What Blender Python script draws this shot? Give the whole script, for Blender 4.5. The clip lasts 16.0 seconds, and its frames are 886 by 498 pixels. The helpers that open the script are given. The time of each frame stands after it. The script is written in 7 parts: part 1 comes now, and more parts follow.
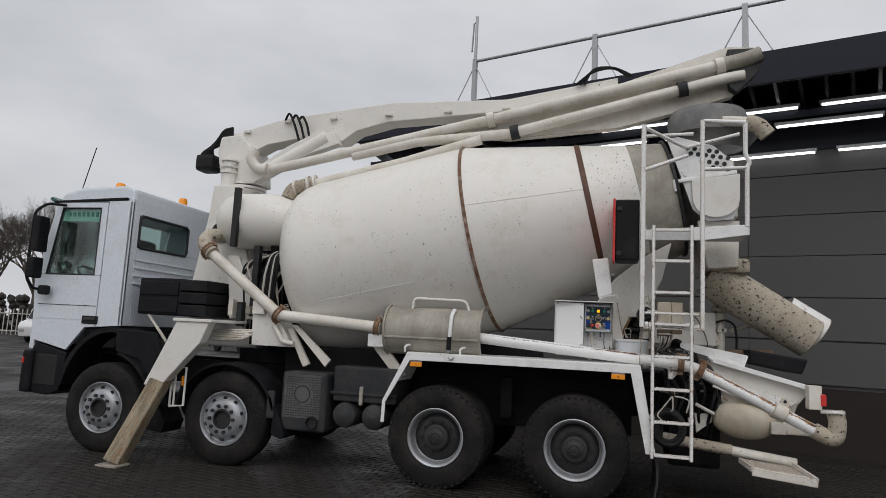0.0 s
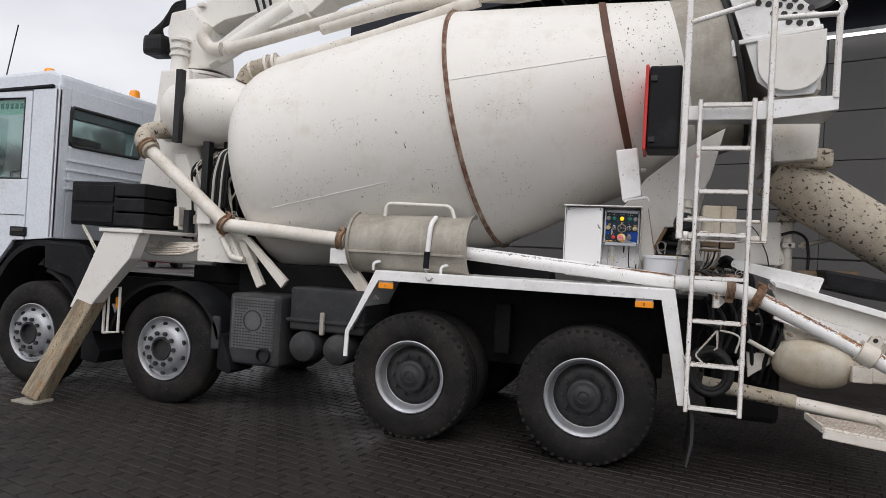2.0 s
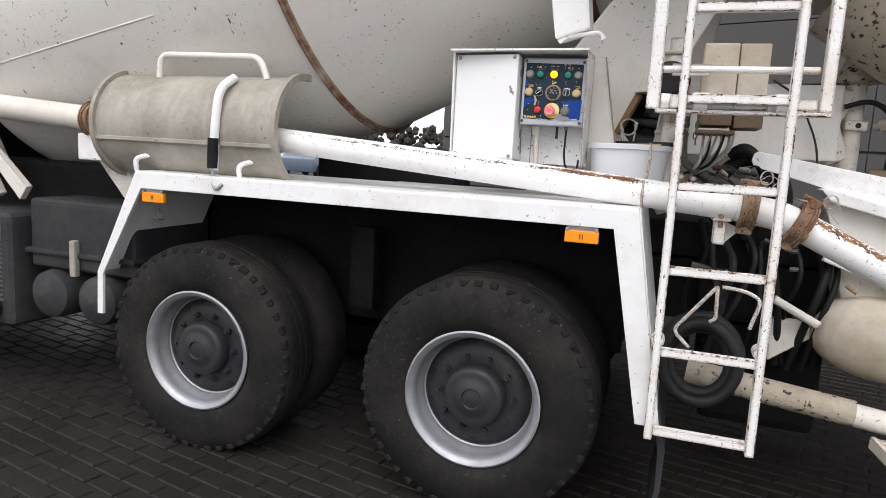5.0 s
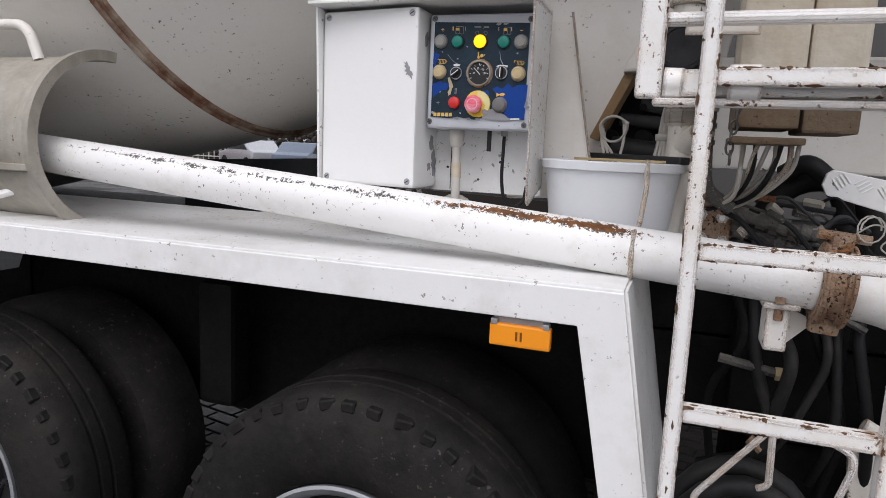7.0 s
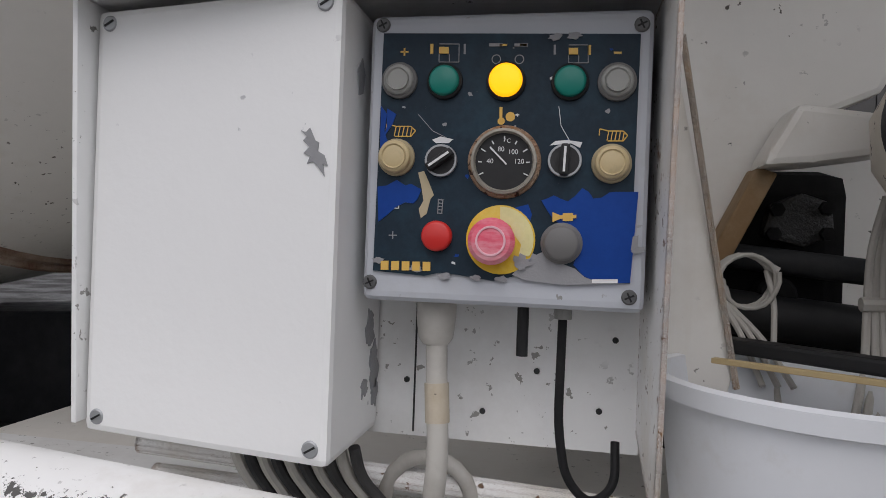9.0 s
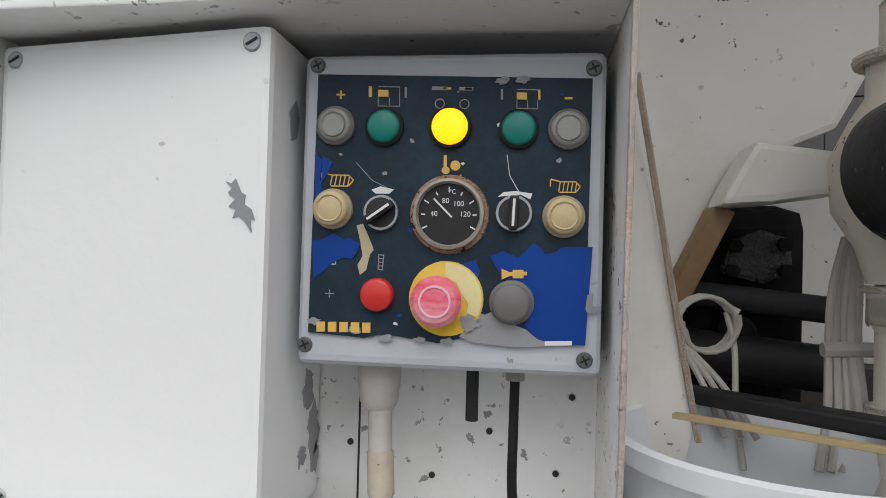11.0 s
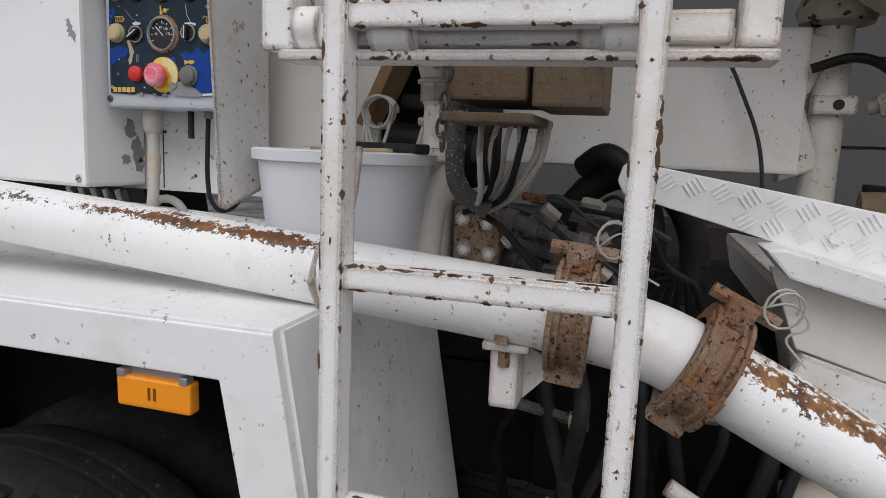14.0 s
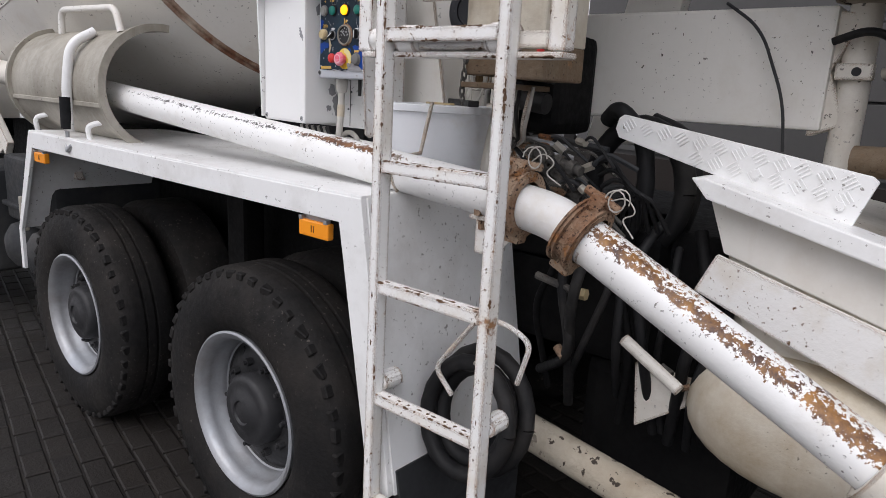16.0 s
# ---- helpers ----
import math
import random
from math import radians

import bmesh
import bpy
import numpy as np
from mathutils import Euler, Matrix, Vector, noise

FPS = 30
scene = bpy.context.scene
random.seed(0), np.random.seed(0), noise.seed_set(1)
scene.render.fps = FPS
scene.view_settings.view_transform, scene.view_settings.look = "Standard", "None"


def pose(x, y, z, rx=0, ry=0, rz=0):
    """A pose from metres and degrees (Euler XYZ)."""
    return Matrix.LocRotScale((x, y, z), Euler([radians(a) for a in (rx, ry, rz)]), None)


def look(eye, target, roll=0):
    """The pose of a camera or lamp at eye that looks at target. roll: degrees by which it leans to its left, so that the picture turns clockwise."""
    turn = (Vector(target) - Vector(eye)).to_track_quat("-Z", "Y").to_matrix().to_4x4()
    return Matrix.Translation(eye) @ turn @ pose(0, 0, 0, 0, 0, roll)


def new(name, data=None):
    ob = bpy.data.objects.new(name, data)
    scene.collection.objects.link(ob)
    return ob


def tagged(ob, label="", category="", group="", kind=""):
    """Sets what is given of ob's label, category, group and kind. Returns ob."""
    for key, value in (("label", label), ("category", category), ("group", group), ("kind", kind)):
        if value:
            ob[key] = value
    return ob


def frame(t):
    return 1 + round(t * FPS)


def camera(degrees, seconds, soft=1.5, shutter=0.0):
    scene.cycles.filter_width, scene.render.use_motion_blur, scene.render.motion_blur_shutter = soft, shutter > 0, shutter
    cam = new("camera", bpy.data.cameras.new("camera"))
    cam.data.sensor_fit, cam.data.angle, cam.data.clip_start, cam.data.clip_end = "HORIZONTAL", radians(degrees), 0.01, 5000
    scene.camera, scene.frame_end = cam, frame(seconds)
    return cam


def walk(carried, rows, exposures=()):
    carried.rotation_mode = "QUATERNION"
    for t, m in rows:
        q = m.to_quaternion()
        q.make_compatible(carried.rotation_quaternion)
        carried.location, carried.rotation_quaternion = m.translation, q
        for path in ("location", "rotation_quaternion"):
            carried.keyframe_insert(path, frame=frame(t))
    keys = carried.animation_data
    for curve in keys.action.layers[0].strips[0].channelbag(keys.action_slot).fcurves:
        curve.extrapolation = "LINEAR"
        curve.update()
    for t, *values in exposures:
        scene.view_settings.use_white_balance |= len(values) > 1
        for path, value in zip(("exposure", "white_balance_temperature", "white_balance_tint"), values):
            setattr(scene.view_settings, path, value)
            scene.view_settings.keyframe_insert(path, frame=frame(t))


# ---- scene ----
cam = camera(67.4, 16.0, soft=0.7)
METRES, EYE, TILT, LEAN, TURN = 8.2, 1.75, 0.0, 0.0, 17.0
PATH = [
    (0, (0.389, -6.873, 1.586), (-0.11, -4.953, 1.843), 2.9),
    (0.5, (0.541, -6.49, 1.598), (-0.031, -4.582, 1.778), 2.9),
    (1, (0.617, -6.09, 1.578), (0.004, -4.19, 1.702), 3.1),
    (1.5, (0.568, -5.596, 1.535), (-0.057, -3.698, 1.636), 3.4),
    (2, (0.568, -5.147, 1.536), (-0.063, -3.249, 1.559), 3.2),
    (2.5, (0.616, -4.648, 1.517), (-0.028, -2.755, 1.492), 3.3),
    (3, (0.603, -4.173, 1.493), (-0.054, -2.285, 1.435), 3.4),
    (3.5, (0.608, -3.746, 1.489), (-0.043, -1.859, 1.365), 3.2),
    (4, (0.667, -3.309, 1.525), (0.022, -1.426, 1.331), 3.3),
    (4.2, (0.691, -3.156, 1.511), (0.044, -1.275, 1.301), 3.4),
    (6.3, (0.825, -1.798, 1.673), (0.203, 0.064, 1.29), 2.8),
    (6.5, (0.805, -1.672, 1.654), (0.174, 0.191, 1.291), 2.9),
    (7, (0.743, -1.332, 1.661), (0.084, 0.531, 1.35), 2.5),
    (7.5, (0.654, -1.023, 1.739), (0.013, 0.843, 1.408), 2.4),
    (8, (0.446, -0.744, 1.726), (-0.087, 1.171, 1.506), 2.3),
    (8.5, (0.335, -0.526, 1.732), (-0.049, 1.434, 1.633), 2.1),
    (9, (0.304, -0.333, 1.757), (-0.064, 1.633, 1.749), 2.1),
    (9.2, (0.304, -0.292, 1.771), (-0.076, 1.672, 1.771), 2.0),
    (11.3, (0.319, -0.281, 1.809), (0.065, 1.702, 1.846), 1.5),
    (11.5, (0.338, -0.316, 1.816), (0.068, 1.665, 1.8), 1.6),
    (12, (0.37, -0.473, 1.8), (0.127, 1.503, 1.615), 1.8),
    (12.5, (0.462, -0.601, 1.768), (0.207, 1.341, 1.366), 1.9),
    (13, (0.717, -0.654, 1.683), (0.377, 1.282, 1.31), 2.3),
    (13.5, (0.976, -0.68, 1.648), (0.555, 1.247, 1.321), 1.7),
    (14, (1.126, -0.786, 1.648), (0.568, 1.111, 1.351), 2.4),
    (14.5, (1.284, -0.97, 1.658), (0.588, 0.883, 1.367), 2.6),
    (15, (1.441, -1.069, 1.655), (0.582, 0.713, 1.358), 2.7),
    (15.5, (1.706, -1.137, 1.649), (0.628, 0.513, 1.312), 2.8),
    (16, (1.953, -1.211, 1.669), (0.711, 0.289, 1.216), 3.1),
]
EXPOSURES = [(0, -0.28, 6400, 11), (1.5, 0.04, 6420, 13), (2.5, 0.33, 6420, 13), (3.5, 0.71, 6400, 13), (4.2, 0.77, 6400, 13), (6.3, 0.5, 6330, 14), (7, 0.37, 6300, 15), (8, -0.05, 6300, 15), (8.5, -0.36, 6300, 15), (9, -0.1, 6300, 14), (9.2, -0.1, 6300, 14), (11.3, 0.27, 6350, 10), (11.6, 0.27, 6350, 10), (12.5, 0.1, 6280, 10), (13, -0.23, 6290, 12), (13.5, -0.05, 6300, 13), (14.5, 0.2, 6260, 14), (16, 0.35, 6270, 15)]
walk(cam, [(t, look(eye, target, roll)) for t, eye, target, roll in PATH], EXPOSURES)


# ---- light ----
world = bpy.data.worlds.new("overcast_sky")
scene.world = world
world.use_nodes = True
wn, wl = world.node_tree.nodes, world.node_tree.links
wn.clear()
w_out = wn.new("ShaderNodeOutputWorld")
w_bg = wn.new("ShaderNodeBackground")
w_sky = wn.new("ShaderNodeTexSky")
w_sky.sky_type = "NISHITA"
w_sky.sun_disc = False
w_sky.sun_elevation, w_sky.sun_rotation = radians(50), radians(192)
w_sky.dust_density, w_sky.air_density = 6.0, 1.5
w_co = wn.new("ShaderNodeTexCoord")
w_map = wn.new("ShaderNodeMapping")
w_map.inputs["Scale"].default_value = (1.0, 1.0, 2.6)
w_cl = wn.new("ShaderNodeTexNoise")
w_cl.inputs["Scale"].default_value, w_cl.inputs["Detail"].default_value = 2.2, 7.0
w_ramp = wn.new("ShaderNodeValToRGB")
w_ramp.color_ramp.elements[0].position, w_ramp.color_ramp.elements[0].color = 0.3, (6.6, 6.75, 7.0, 1)
w_ramp.color_ramp.elements[1].position, w_ramp.color_ramp.elements[1].color = 0.72, (9.6, 9.65, 9.8, 1)
w_mix = wn.new("ShaderNodeMix")
w_mix.data_type = "RGBA"
w_mix.inputs["Factor"].default_value = 0.9
wl.new(w_co.outputs["Generated"], w_map.inputs["Vector"])
wl.new(w_map.outputs["Vector"], w_cl.inputs["Vector"])
wl.new(w_cl.outputs["Fac"], w_ramp.inputs["Fac"])
wl.new(w_sky.outputs["Color"], w_mix.inputs["A"])
wl.new(w_ramp.outputs["Color"], w_mix.inputs["B"])
wl.new(w_mix.outputs["Result"], w_bg.inputs["Color"])
wl.new(w_bg.outputs["Background"], w_out.inputs["Surface"])
w_bg.inputs["Strength"].default_value = 0.1

sun = new("sun", bpy.data.lights.new("sun", "SUN"))
sun.data.energy, sun.data.angle, sun.data.color = 1.1, radians(50), (1.0, 0.985, 0.965)
sun.matrix_world = look((1.3, -6.2, 7.6), (0, 0, 0))


# ---- materials ----
def nodes_of(name):
    m = bpy.data.materials.new(name)
    m.use_nodes = True
    t = m.node_tree
    return m, t.nodes, t.links, t.nodes["Principled BSDF"]


def noise_node(n, l, vec, scale, detail=4.0, rough=0.55):
    k = n.new("ShaderNodeTexNoise")
    k.inputs["Scale"].default_value, k.inputs["Detail"].default_value, k.inputs["Roughness"].default_value = scale, detail, rough
    l.new(vec, k.inputs["Vector"])
    return k.outputs["Fac"]


def ramp_node(n, l, fac, a, b, ca=(0, 0, 0, 1), cb=(1, 1, 1, 1)):
    k = n.new("ShaderNodeValToRGB")
    k.color_ramp.elements[0].position, k.color_ramp.elements[0].color = a, ca
    k.color_ramp.elements[1].position, k.color_ramp.elements[1].color = b, cb
    l.new(fac, k.inputs["Fac"])
    return k.outputs["Color"]


def mix_node(n, l, fac, a, b):
    k = n.new("ShaderNodeMix")
    k.data_type = "RGBA"
    for s, v in (("Factor", fac), ("A", a), ("B", b)):
        if hasattr(v, "is_linked"):
            l.new(v, k.inputs[s])
        else:
            k.inputs[s].default_value = v if s == "Factor" else (*v, 1)
    return k.outputs["Result"]


def surface(name, col, rough=0.5, metal=0.0, var=0.12, grime=0.0, grime_col=(0.16, 0.14, 0.11), chips=0.0, chip_col=(0.10, 0.085, 0.07),
            rust=0.0, bump=0.05, scale=1.0, streak=0.0, stretch=(1, 1, 1), coat=0.0, top_rust=None, top_chips=None, gloss=0.5, edge=0.0, turn=0.0):
    """A painted, worn or raw surface: base colour with broad and fine variation, grime patches, chips, rust and a fine relief."""
    m, n, l, p = nodes_of(name)
    co = n.new("ShaderNodeTexCoord")
    mp = n.new("ShaderNodeMapping")
    mp.inputs["Scale"].default_value = stretch
    if turn:
        mp.vector_type = "TEXTURE"
        mp.inputs["Rotation"].default_value = (0, radians(turn), 0)
        mp.inputs["Scale"].default_value = tuple(1 / q for q in stretch)
    l.new(co.outputs["Object"], mp.inputs["Vector"])
    v = mp.outputs["Vector"]
    broad, fine = noise_node(n, l, v, 1.7 * scale, 5), noise_node(n, l, v, 38 * scale, 5)
    c = mix_node(n, l, broad, tuple(x * (1 - var) for x in col), tuple(min(1, x * (1 + var * 0.6)) for x in col))
    c = mix_node(n, l, ramp_node(n, l, fine, 0.35, 0.75, cb=(0.35, 0.35, 0.35, 1)), c, tuple(x * (1 - var) for x in col))
    r = ramp_node(n, l, fine, 0.3, 0.75, (rough * 0.85,) * 3 + (1,), (min(1, rough * 1.2),) * 3 + (1,))
    if grime:
        g = ramp_node(n, l, noise_node(n, l, v, 3.3 * scale, 8, 0.68), 0.62 - 0.3 * grime, 0.82 - 0.1 * grime, cb=(0.8, 0.8, 0.8, 1))
        c = mix_node(n, l, g, c, grime_col)
    if streak:
        ms = n.new("ShaderNodeMapping")
        ms.inputs["Scale"].default_value = (9, 9, 0.5)
        l.new(co.outputs["Object"], ms.inputs["Vector"])
        s = ramp_node(n, l, noise_node(n, l, ms.outputs["Vector"], 2.0, 6, 0.6), 0.62 - 0.15 * streak, 0.85, cb=(0.55, 0.55, 0.55, 1))
        c = mix_node(n, l, s, c, grime_col)
    if rust:
        g = ramp_node(n, l, noise_node(n, l, v, 5.5 * scale, 10, 0.72), 0.70 - 0.25 * rust, 0.74 - 0.2 * rust)
        rc = ramp_node(n, l, noise_node(n, l, v, 22 * scale, 6), 0.3, 0.7, (0.11, 0.035, 0.012, 1), (0.36, 0.17, 0.06, 1))
        c = mix_node(n, l, g, c, rc)
    if chips:
        g = ramp_node(n, l, noise_node(n, l, v, 62 * scale, 4, 0.6), 0.70 - 0.10 * chips, 0.715 - 0.10 * chips)
        k = ramp_node(n, l, noise_node(n, l, v, 3.0 * scale, 5, 0.6), 0.56 - 0.22 * chips, 0.66 - 0.22 * chips)
        mu = n.new("ShaderNodeMath")
        mu.operation = "MULTIPLY"
        l.new(g, mu.inputs[0])
        l.new(k, mu.inputs[1])
        c = mix_node(n, l, mu.outputs[0], c, chip_col)
        big = ramp_node(n, l, noise_node(n, l, v, 19 * scale, 9, 0.68), 0.738 - 0.10 * chips, 0.748 - 0.10 * chips)
        mb = n.new("ShaderNodeMath")
        mb.operation = "MULTIPLY"
        l.new(big, mb.inputs[0])
        l.new(ramp_node(n, l, noise_node(n, l, v, 2.1 * scale, 4, 0.6), 0.50 - 0.14 * chips, 0.56 - 0.14 * chips), mb.inputs[1])
        c = mix_node(n, l, mb.outputs[0], c, tuple(q * 0.6 for q in chip_col))
    if edge:
        # paint knocked off along the edges, with rust showing
        bv, ge = n.new("ShaderNodeBevel"), n.new("ShaderNodeNewGeometry")
        bv.samples, bv.inputs["Radius"].default_value = 4, 0.016
        dt, sb2, ml, ad = n.new("ShaderNodeVectorMath"), n.new("ShaderNodeMath"), n.new("ShaderNodeMath"), n.new("ShaderNodeMath")
        dt.operation, sb2.operation, ml.operation, ad.operation = "DOT_PRODUCT", "SUBTRACT", "MULTIPLY", "ADD"
        l.new(bv.outputs["Normal"], dt.inputs[0])
        l.new(ge.outputs["True Normal"], dt.inputs[1])
        sb2.inputs[0].default_value = 1.0
        l.new(dt.outputs["Value"], sb2.inputs[1])
        l.new(sb2.outputs[0], ml.inputs[0])
        ml.inputs[1].default_value = 3.4
        l.new(ml.outputs[0], ad.inputs[0])
        l.new(noise_node(n, l, co.outputs["Object"], 24, 10, 0.9), ad.inputs[1])
        c = mix_node(n, l, ramp_node(n, l, ad.outputs[0], 0.995 - 0.2 * edge, 1.01 - 0.2 * edge), c, ramp_node(n, l, noise_node(n, l, co.outputs["Object"], 30, 5), 0.35, 0.65, (0.045, 0.024, 0.014, 1), (0.27, 0.14, 0.055, 1)))
    if top_rust:
        # rust along the crown of a pipe: x where it starts and ends, height of its crown at x = 0 and fall per metre
        sp = n.new("ShaderNodeSeparateXYZ")
        l.new(co.outputs["Object"], sp.inputs["Vector"])

        def calc(op, a, b):
            k = n.new("ShaderNodeMath")
            k.operation = op
            for i, q in enumerate((a, b)):
                if hasattr(q, "is_linked"):
                    l.new(q, k.inputs[i])
                else:
                    k.inputs[i].default_value = q
            return k.outputs[0]
        def crown(spec, coarse, fine_scale, bias, lead):
            x0, x1, z0, fall, wide = spec
            up = calc("SUBTRACT", sp.outputs["Z"], calc("ADD", z0, calc("MULTIPLY", sp.outputs["X"], fall)))
            low = noise_node(n, l, co.outputs["Object"], coarse, 6, 0.65)
            fin = noise_node(n, l, co.outputs["Object"], fine_scale, 6, 0.7)
            off = calc("DIVIDE", calc("ABSOLUTE", up, 0.0), wide)
            hgt = calc("ADD", calc("SUBTRACT", bias, off), calc("MULTIPLY", calc("SUBTRACT", low, 0.5), 2.6))
            hgt = calc("ADD", hgt, calc("MULTIPLY", calc("SUBTRACT", fin, 0.5), 4.5))
            ends = calc("MINIMUM", calc("MULTIPLY", calc("SUBTRACT", sp.outputs["X"], x0), lead), calc("MULTIPLY", calc("SUBTRACT", x1, sp.outputs["X"]), 8.0))
            return ramp_node(n, l, calc("ADD", hgt, calc("MINIMUM", ends, 0.0)), 0.0, 0.12)

        if top_chips:
            c = mix_node(n, l, crown(top_chips, 14, 110, 0.12, 3.0), c, (0.085, 0.08, 0.075))
        rc = ramp_node(n, l, noise_node(n, l, co.outputs["Object"], 17, 9, 0.7), 0.40, 0.72, (0.055, 0.018, 0.008, 1), (0.46, 0.215, 0.045, 1) if top_rust[4] > 0.015 else (0.30, 0.125, 0.03, 1))
        c = mix_node(n, l, crown(top_rust, 9, 95, 0.6, 1.6 if top_rust[4] > 0.015 else 5.0), c, rc)
    l.new(c, p.inputs["Base Color"])
    l.new(r, p.inputs["Roughness"])
    p.inputs["Metallic"].default_value = metal
    p.inputs["Specular IOR Level"].default_value = gloss
    if coat:
        p.inputs["Coat Weight"].default_value, p.inputs["Coat Roughness"].default_value = coat, 0.15
    if bump:
        b = n.new("ShaderNodeBump")
        b.inputs["Strength"].default_value, b.inputs["Distance"].default_value = bump, 0.01
        l.new(noise_node(n, l, v, 60 * scale, 4), b.inputs["Height"])
        l.new(b.outputs["Normal"], p.inputs["Normal"])
    return m


CREAM = surface("cream_paint", (0.80, 0.775, 0.725), 0.38, var=0.07, grime=0.3, grime_col=(0.66, 0.61, 0.53), chips=0.45, streak=0.15, bump=0.03)
CREAM_WORN = surface("worn_cream_paint", (0.78, 0.745, 0.68), 0.5, var=0.14, grime=0.7, grime_col=(0.50, 0.44, 0.35), chips=0.55, rust=0.10, bump=0.18, edge=0.8)
WHITE = surface("white_paint", (0.87, 0.87, 0.86), 0.36, var=0.06, grime=0.5, grime_col=(0.60, 0.58, 0.55), chips=0.58, chip_col=(0.32, 0.31, 0.29), bump=0.04)
PIPE_WHITE = surface("flaking_white_pipe_paint", (0.86, 0.855, 0.84), 0.38, var=0.05, grime=0.35, grime_col=(0.62, 0.58, 0.52), chips=0.5, bump=0.1, scale=1.5, top_rust=(0.36, 0.62, 1.4975 + 0.046, -0.079, 0.009), top_chips=(-0.75, 0.62, 1.4975 + 0.040, -0.079, 0.014))
PIPE_WHITE_B = surface("rust_streaked_white_pipe_paint", (0.86, 0.855, 0.84), 0.38, var=0.05, grime=0.35, grime_col=(0.62, 0.58, 0.52), chips=0.65, scale=1.5, bump=0.1, top_rust=(1.36, 2.3, 1.9635 + 0.045, -0.4884, 0.022))
WHITE_CHIP = surface("chipped_white_paint", (0.86, 0.85, 0.83), 0.42, var=0.06, grime=0.45, grime_col=(0.62, 0.54, 0.42), chips=0.62, chip_col=(0.15, 0.085, 0.045), scale=1.4, rust=0.3, bump=0.12, edge=1.0)
CABINET = surface("cabinet_white", (0.86, 0.86, 0.85), 0.42, var=0.03, chips=0.1, chip_col=(0.45, 0.45, 0.46), bump=0.05)
CAB_WHITE = surface("cab_white", (0.70, 0.745, 0.80), 0.28, var=0.015, grime=0.15, grime_col=(0.56, 0.57, 0.58), bump=0, coat=0.3)
RUBBER = surface("tyre_rubber", (0.013, 0.0125, 0.0125), 0.75, var=0.4, grime=0.65, grime_col=(0.038, 0.033, 0.029), chips=0.55, chip_col=(0.075, 0.066, 0.058), bump=0.3, gloss=0.18)
BLACK = surface("black_plastic", (0.009, 0.0095, 0.011), 0.55, var=0.3, grime=0.4, grime_col=(0.028, 0.028, 0.029), bump=0.1, gloss=0.18)
# black chassis steel, also used for shade between tower and drum
CHASSIS = surface("chassis_and_shade_black", (0.006, 0.006, 0.0065), 0.7, var=0.4, grime=0.5, grime_col=(0.016, 0.015, 0.014), bump=0.25, gloss=0.18)
DARKGREY = surface("grey_plastic", (0.040, 0.042, 0.045), 0.65, var=0.35, grime=0.55, grime_col=(0.075, 0.07, 0.065), bump=0.1, gloss=0.18)
RIM = surface("silver_rim", (0.42, 0.44, 0.47), 0.42, metal=0.5, var=0.2, grime=0.75, grime_col=(0.22, 0.20, 0.18), bump=0.08)
RIM_DARK = surface("dirty_wheel_disc", (0.020, 0.020, 0.022), 0.6, var=0.35, grime=0.55, grime_col=(0.048, 0.046, 0.044), bump=0.15)
STEEL = surface("cement_grey_steel", (0.31, 0.285, 0.235), 0.55, metal=0.1, var=0.25, grime=0.75, grime_col=(0.52, 0.49, 0.43), rust=0.12, chips=0.35, chip_col=(0.12, 0.10, 0.08), bump=0.18, streak=0.8)
CRUST = surface("concrete_crusted_steel", (0.56, 0.505, 0.41), 0.9, var=0.4, grime=0.7, grime_col=(0.27, 0.21, 0.14), chips=1.0, chip_col=(0.05, 0.038, 0.028), rust=0.15, bump=0.9, scale=0.48, streak=0.6)
RUST = surface("rusty_steel", (0.25, 0.10, 0.038), 0.85, var=0.6, scale=1.8, grime=0.95, grime_col=(0.52, 0.44, 0.33), chips=1.0, chip_col=(0.045, 0.02, 0.012), bump=0.9, rust=0.6)
RUSTBAND = surface("rust_brown_band", (0.17, 0.072, 0.036), 0.75, var=0.4, grime=0.72, grime_col=(0.58, 0.50, 0.40), bump=0.5, scale=2.6)
DARKBAND = surface("dark_red_brown_band", (0.105, 0.045, 0.027), 0.65, var=0.3, grime=0.3, grime_col=(0.22, 0.12, 0.07), bump=0.3, scale=2.0)
WORNLEG = surface("worn_outrigger_leg", (0.46, 0.385, 0.26), 0.6, metal=0.1, var=0.5, grime=1.0, grime_col=(0.05, 0.033, 0.02), chips=1.0, chip_col=(0.025, 0.017, 0.01), rust=0.62, bump=0.4, stretch=(5, 2.5, 0.45), turn=14)
GALV = surface("galvanised_steel", (0.42, 0.43, 0.44), 0.5, metal=0.7, var=0.15, bump=0.05)
CLOTH = surface("grey_rubber_sheet", (0.20, 0.20, 0.20), 0.8, var=0.3, grime=0.6, grime_col=(0.36, 0.35, 0.33), bump=0.3)
ORANGE = surface("orange_lens", (0.95, 0.33, 0.02), 0.22, var=0.05, bump=0.02)
RED = surface("red_plastic", (0.62, 0.03, 0.025), 0.35, var=0.08, bump=0.02)
PINKRED = surface("faded_red_plastic", (0.80, 0.10, 0.17), 0.4, var=0.25, grime=0.62, grime_col=(0.92, 0.62, 0.66), bump=0.05, scale=9, stretch=(0.5, 0.5, 1.6))
GREEN = surface("green_plastic", (0.0, 0.20, 0.155), 0.4, var=0.08, bump=0.0)
GREYBTN = surface("grey_button", (0.30, 0.30, 0.28), 0.45, var=0.1, bump=0.0)
DARKBTN = surface("dark_grey_button", (0.16, 0.155, 0.15), 0.5, var=0.15, bump=0.05)
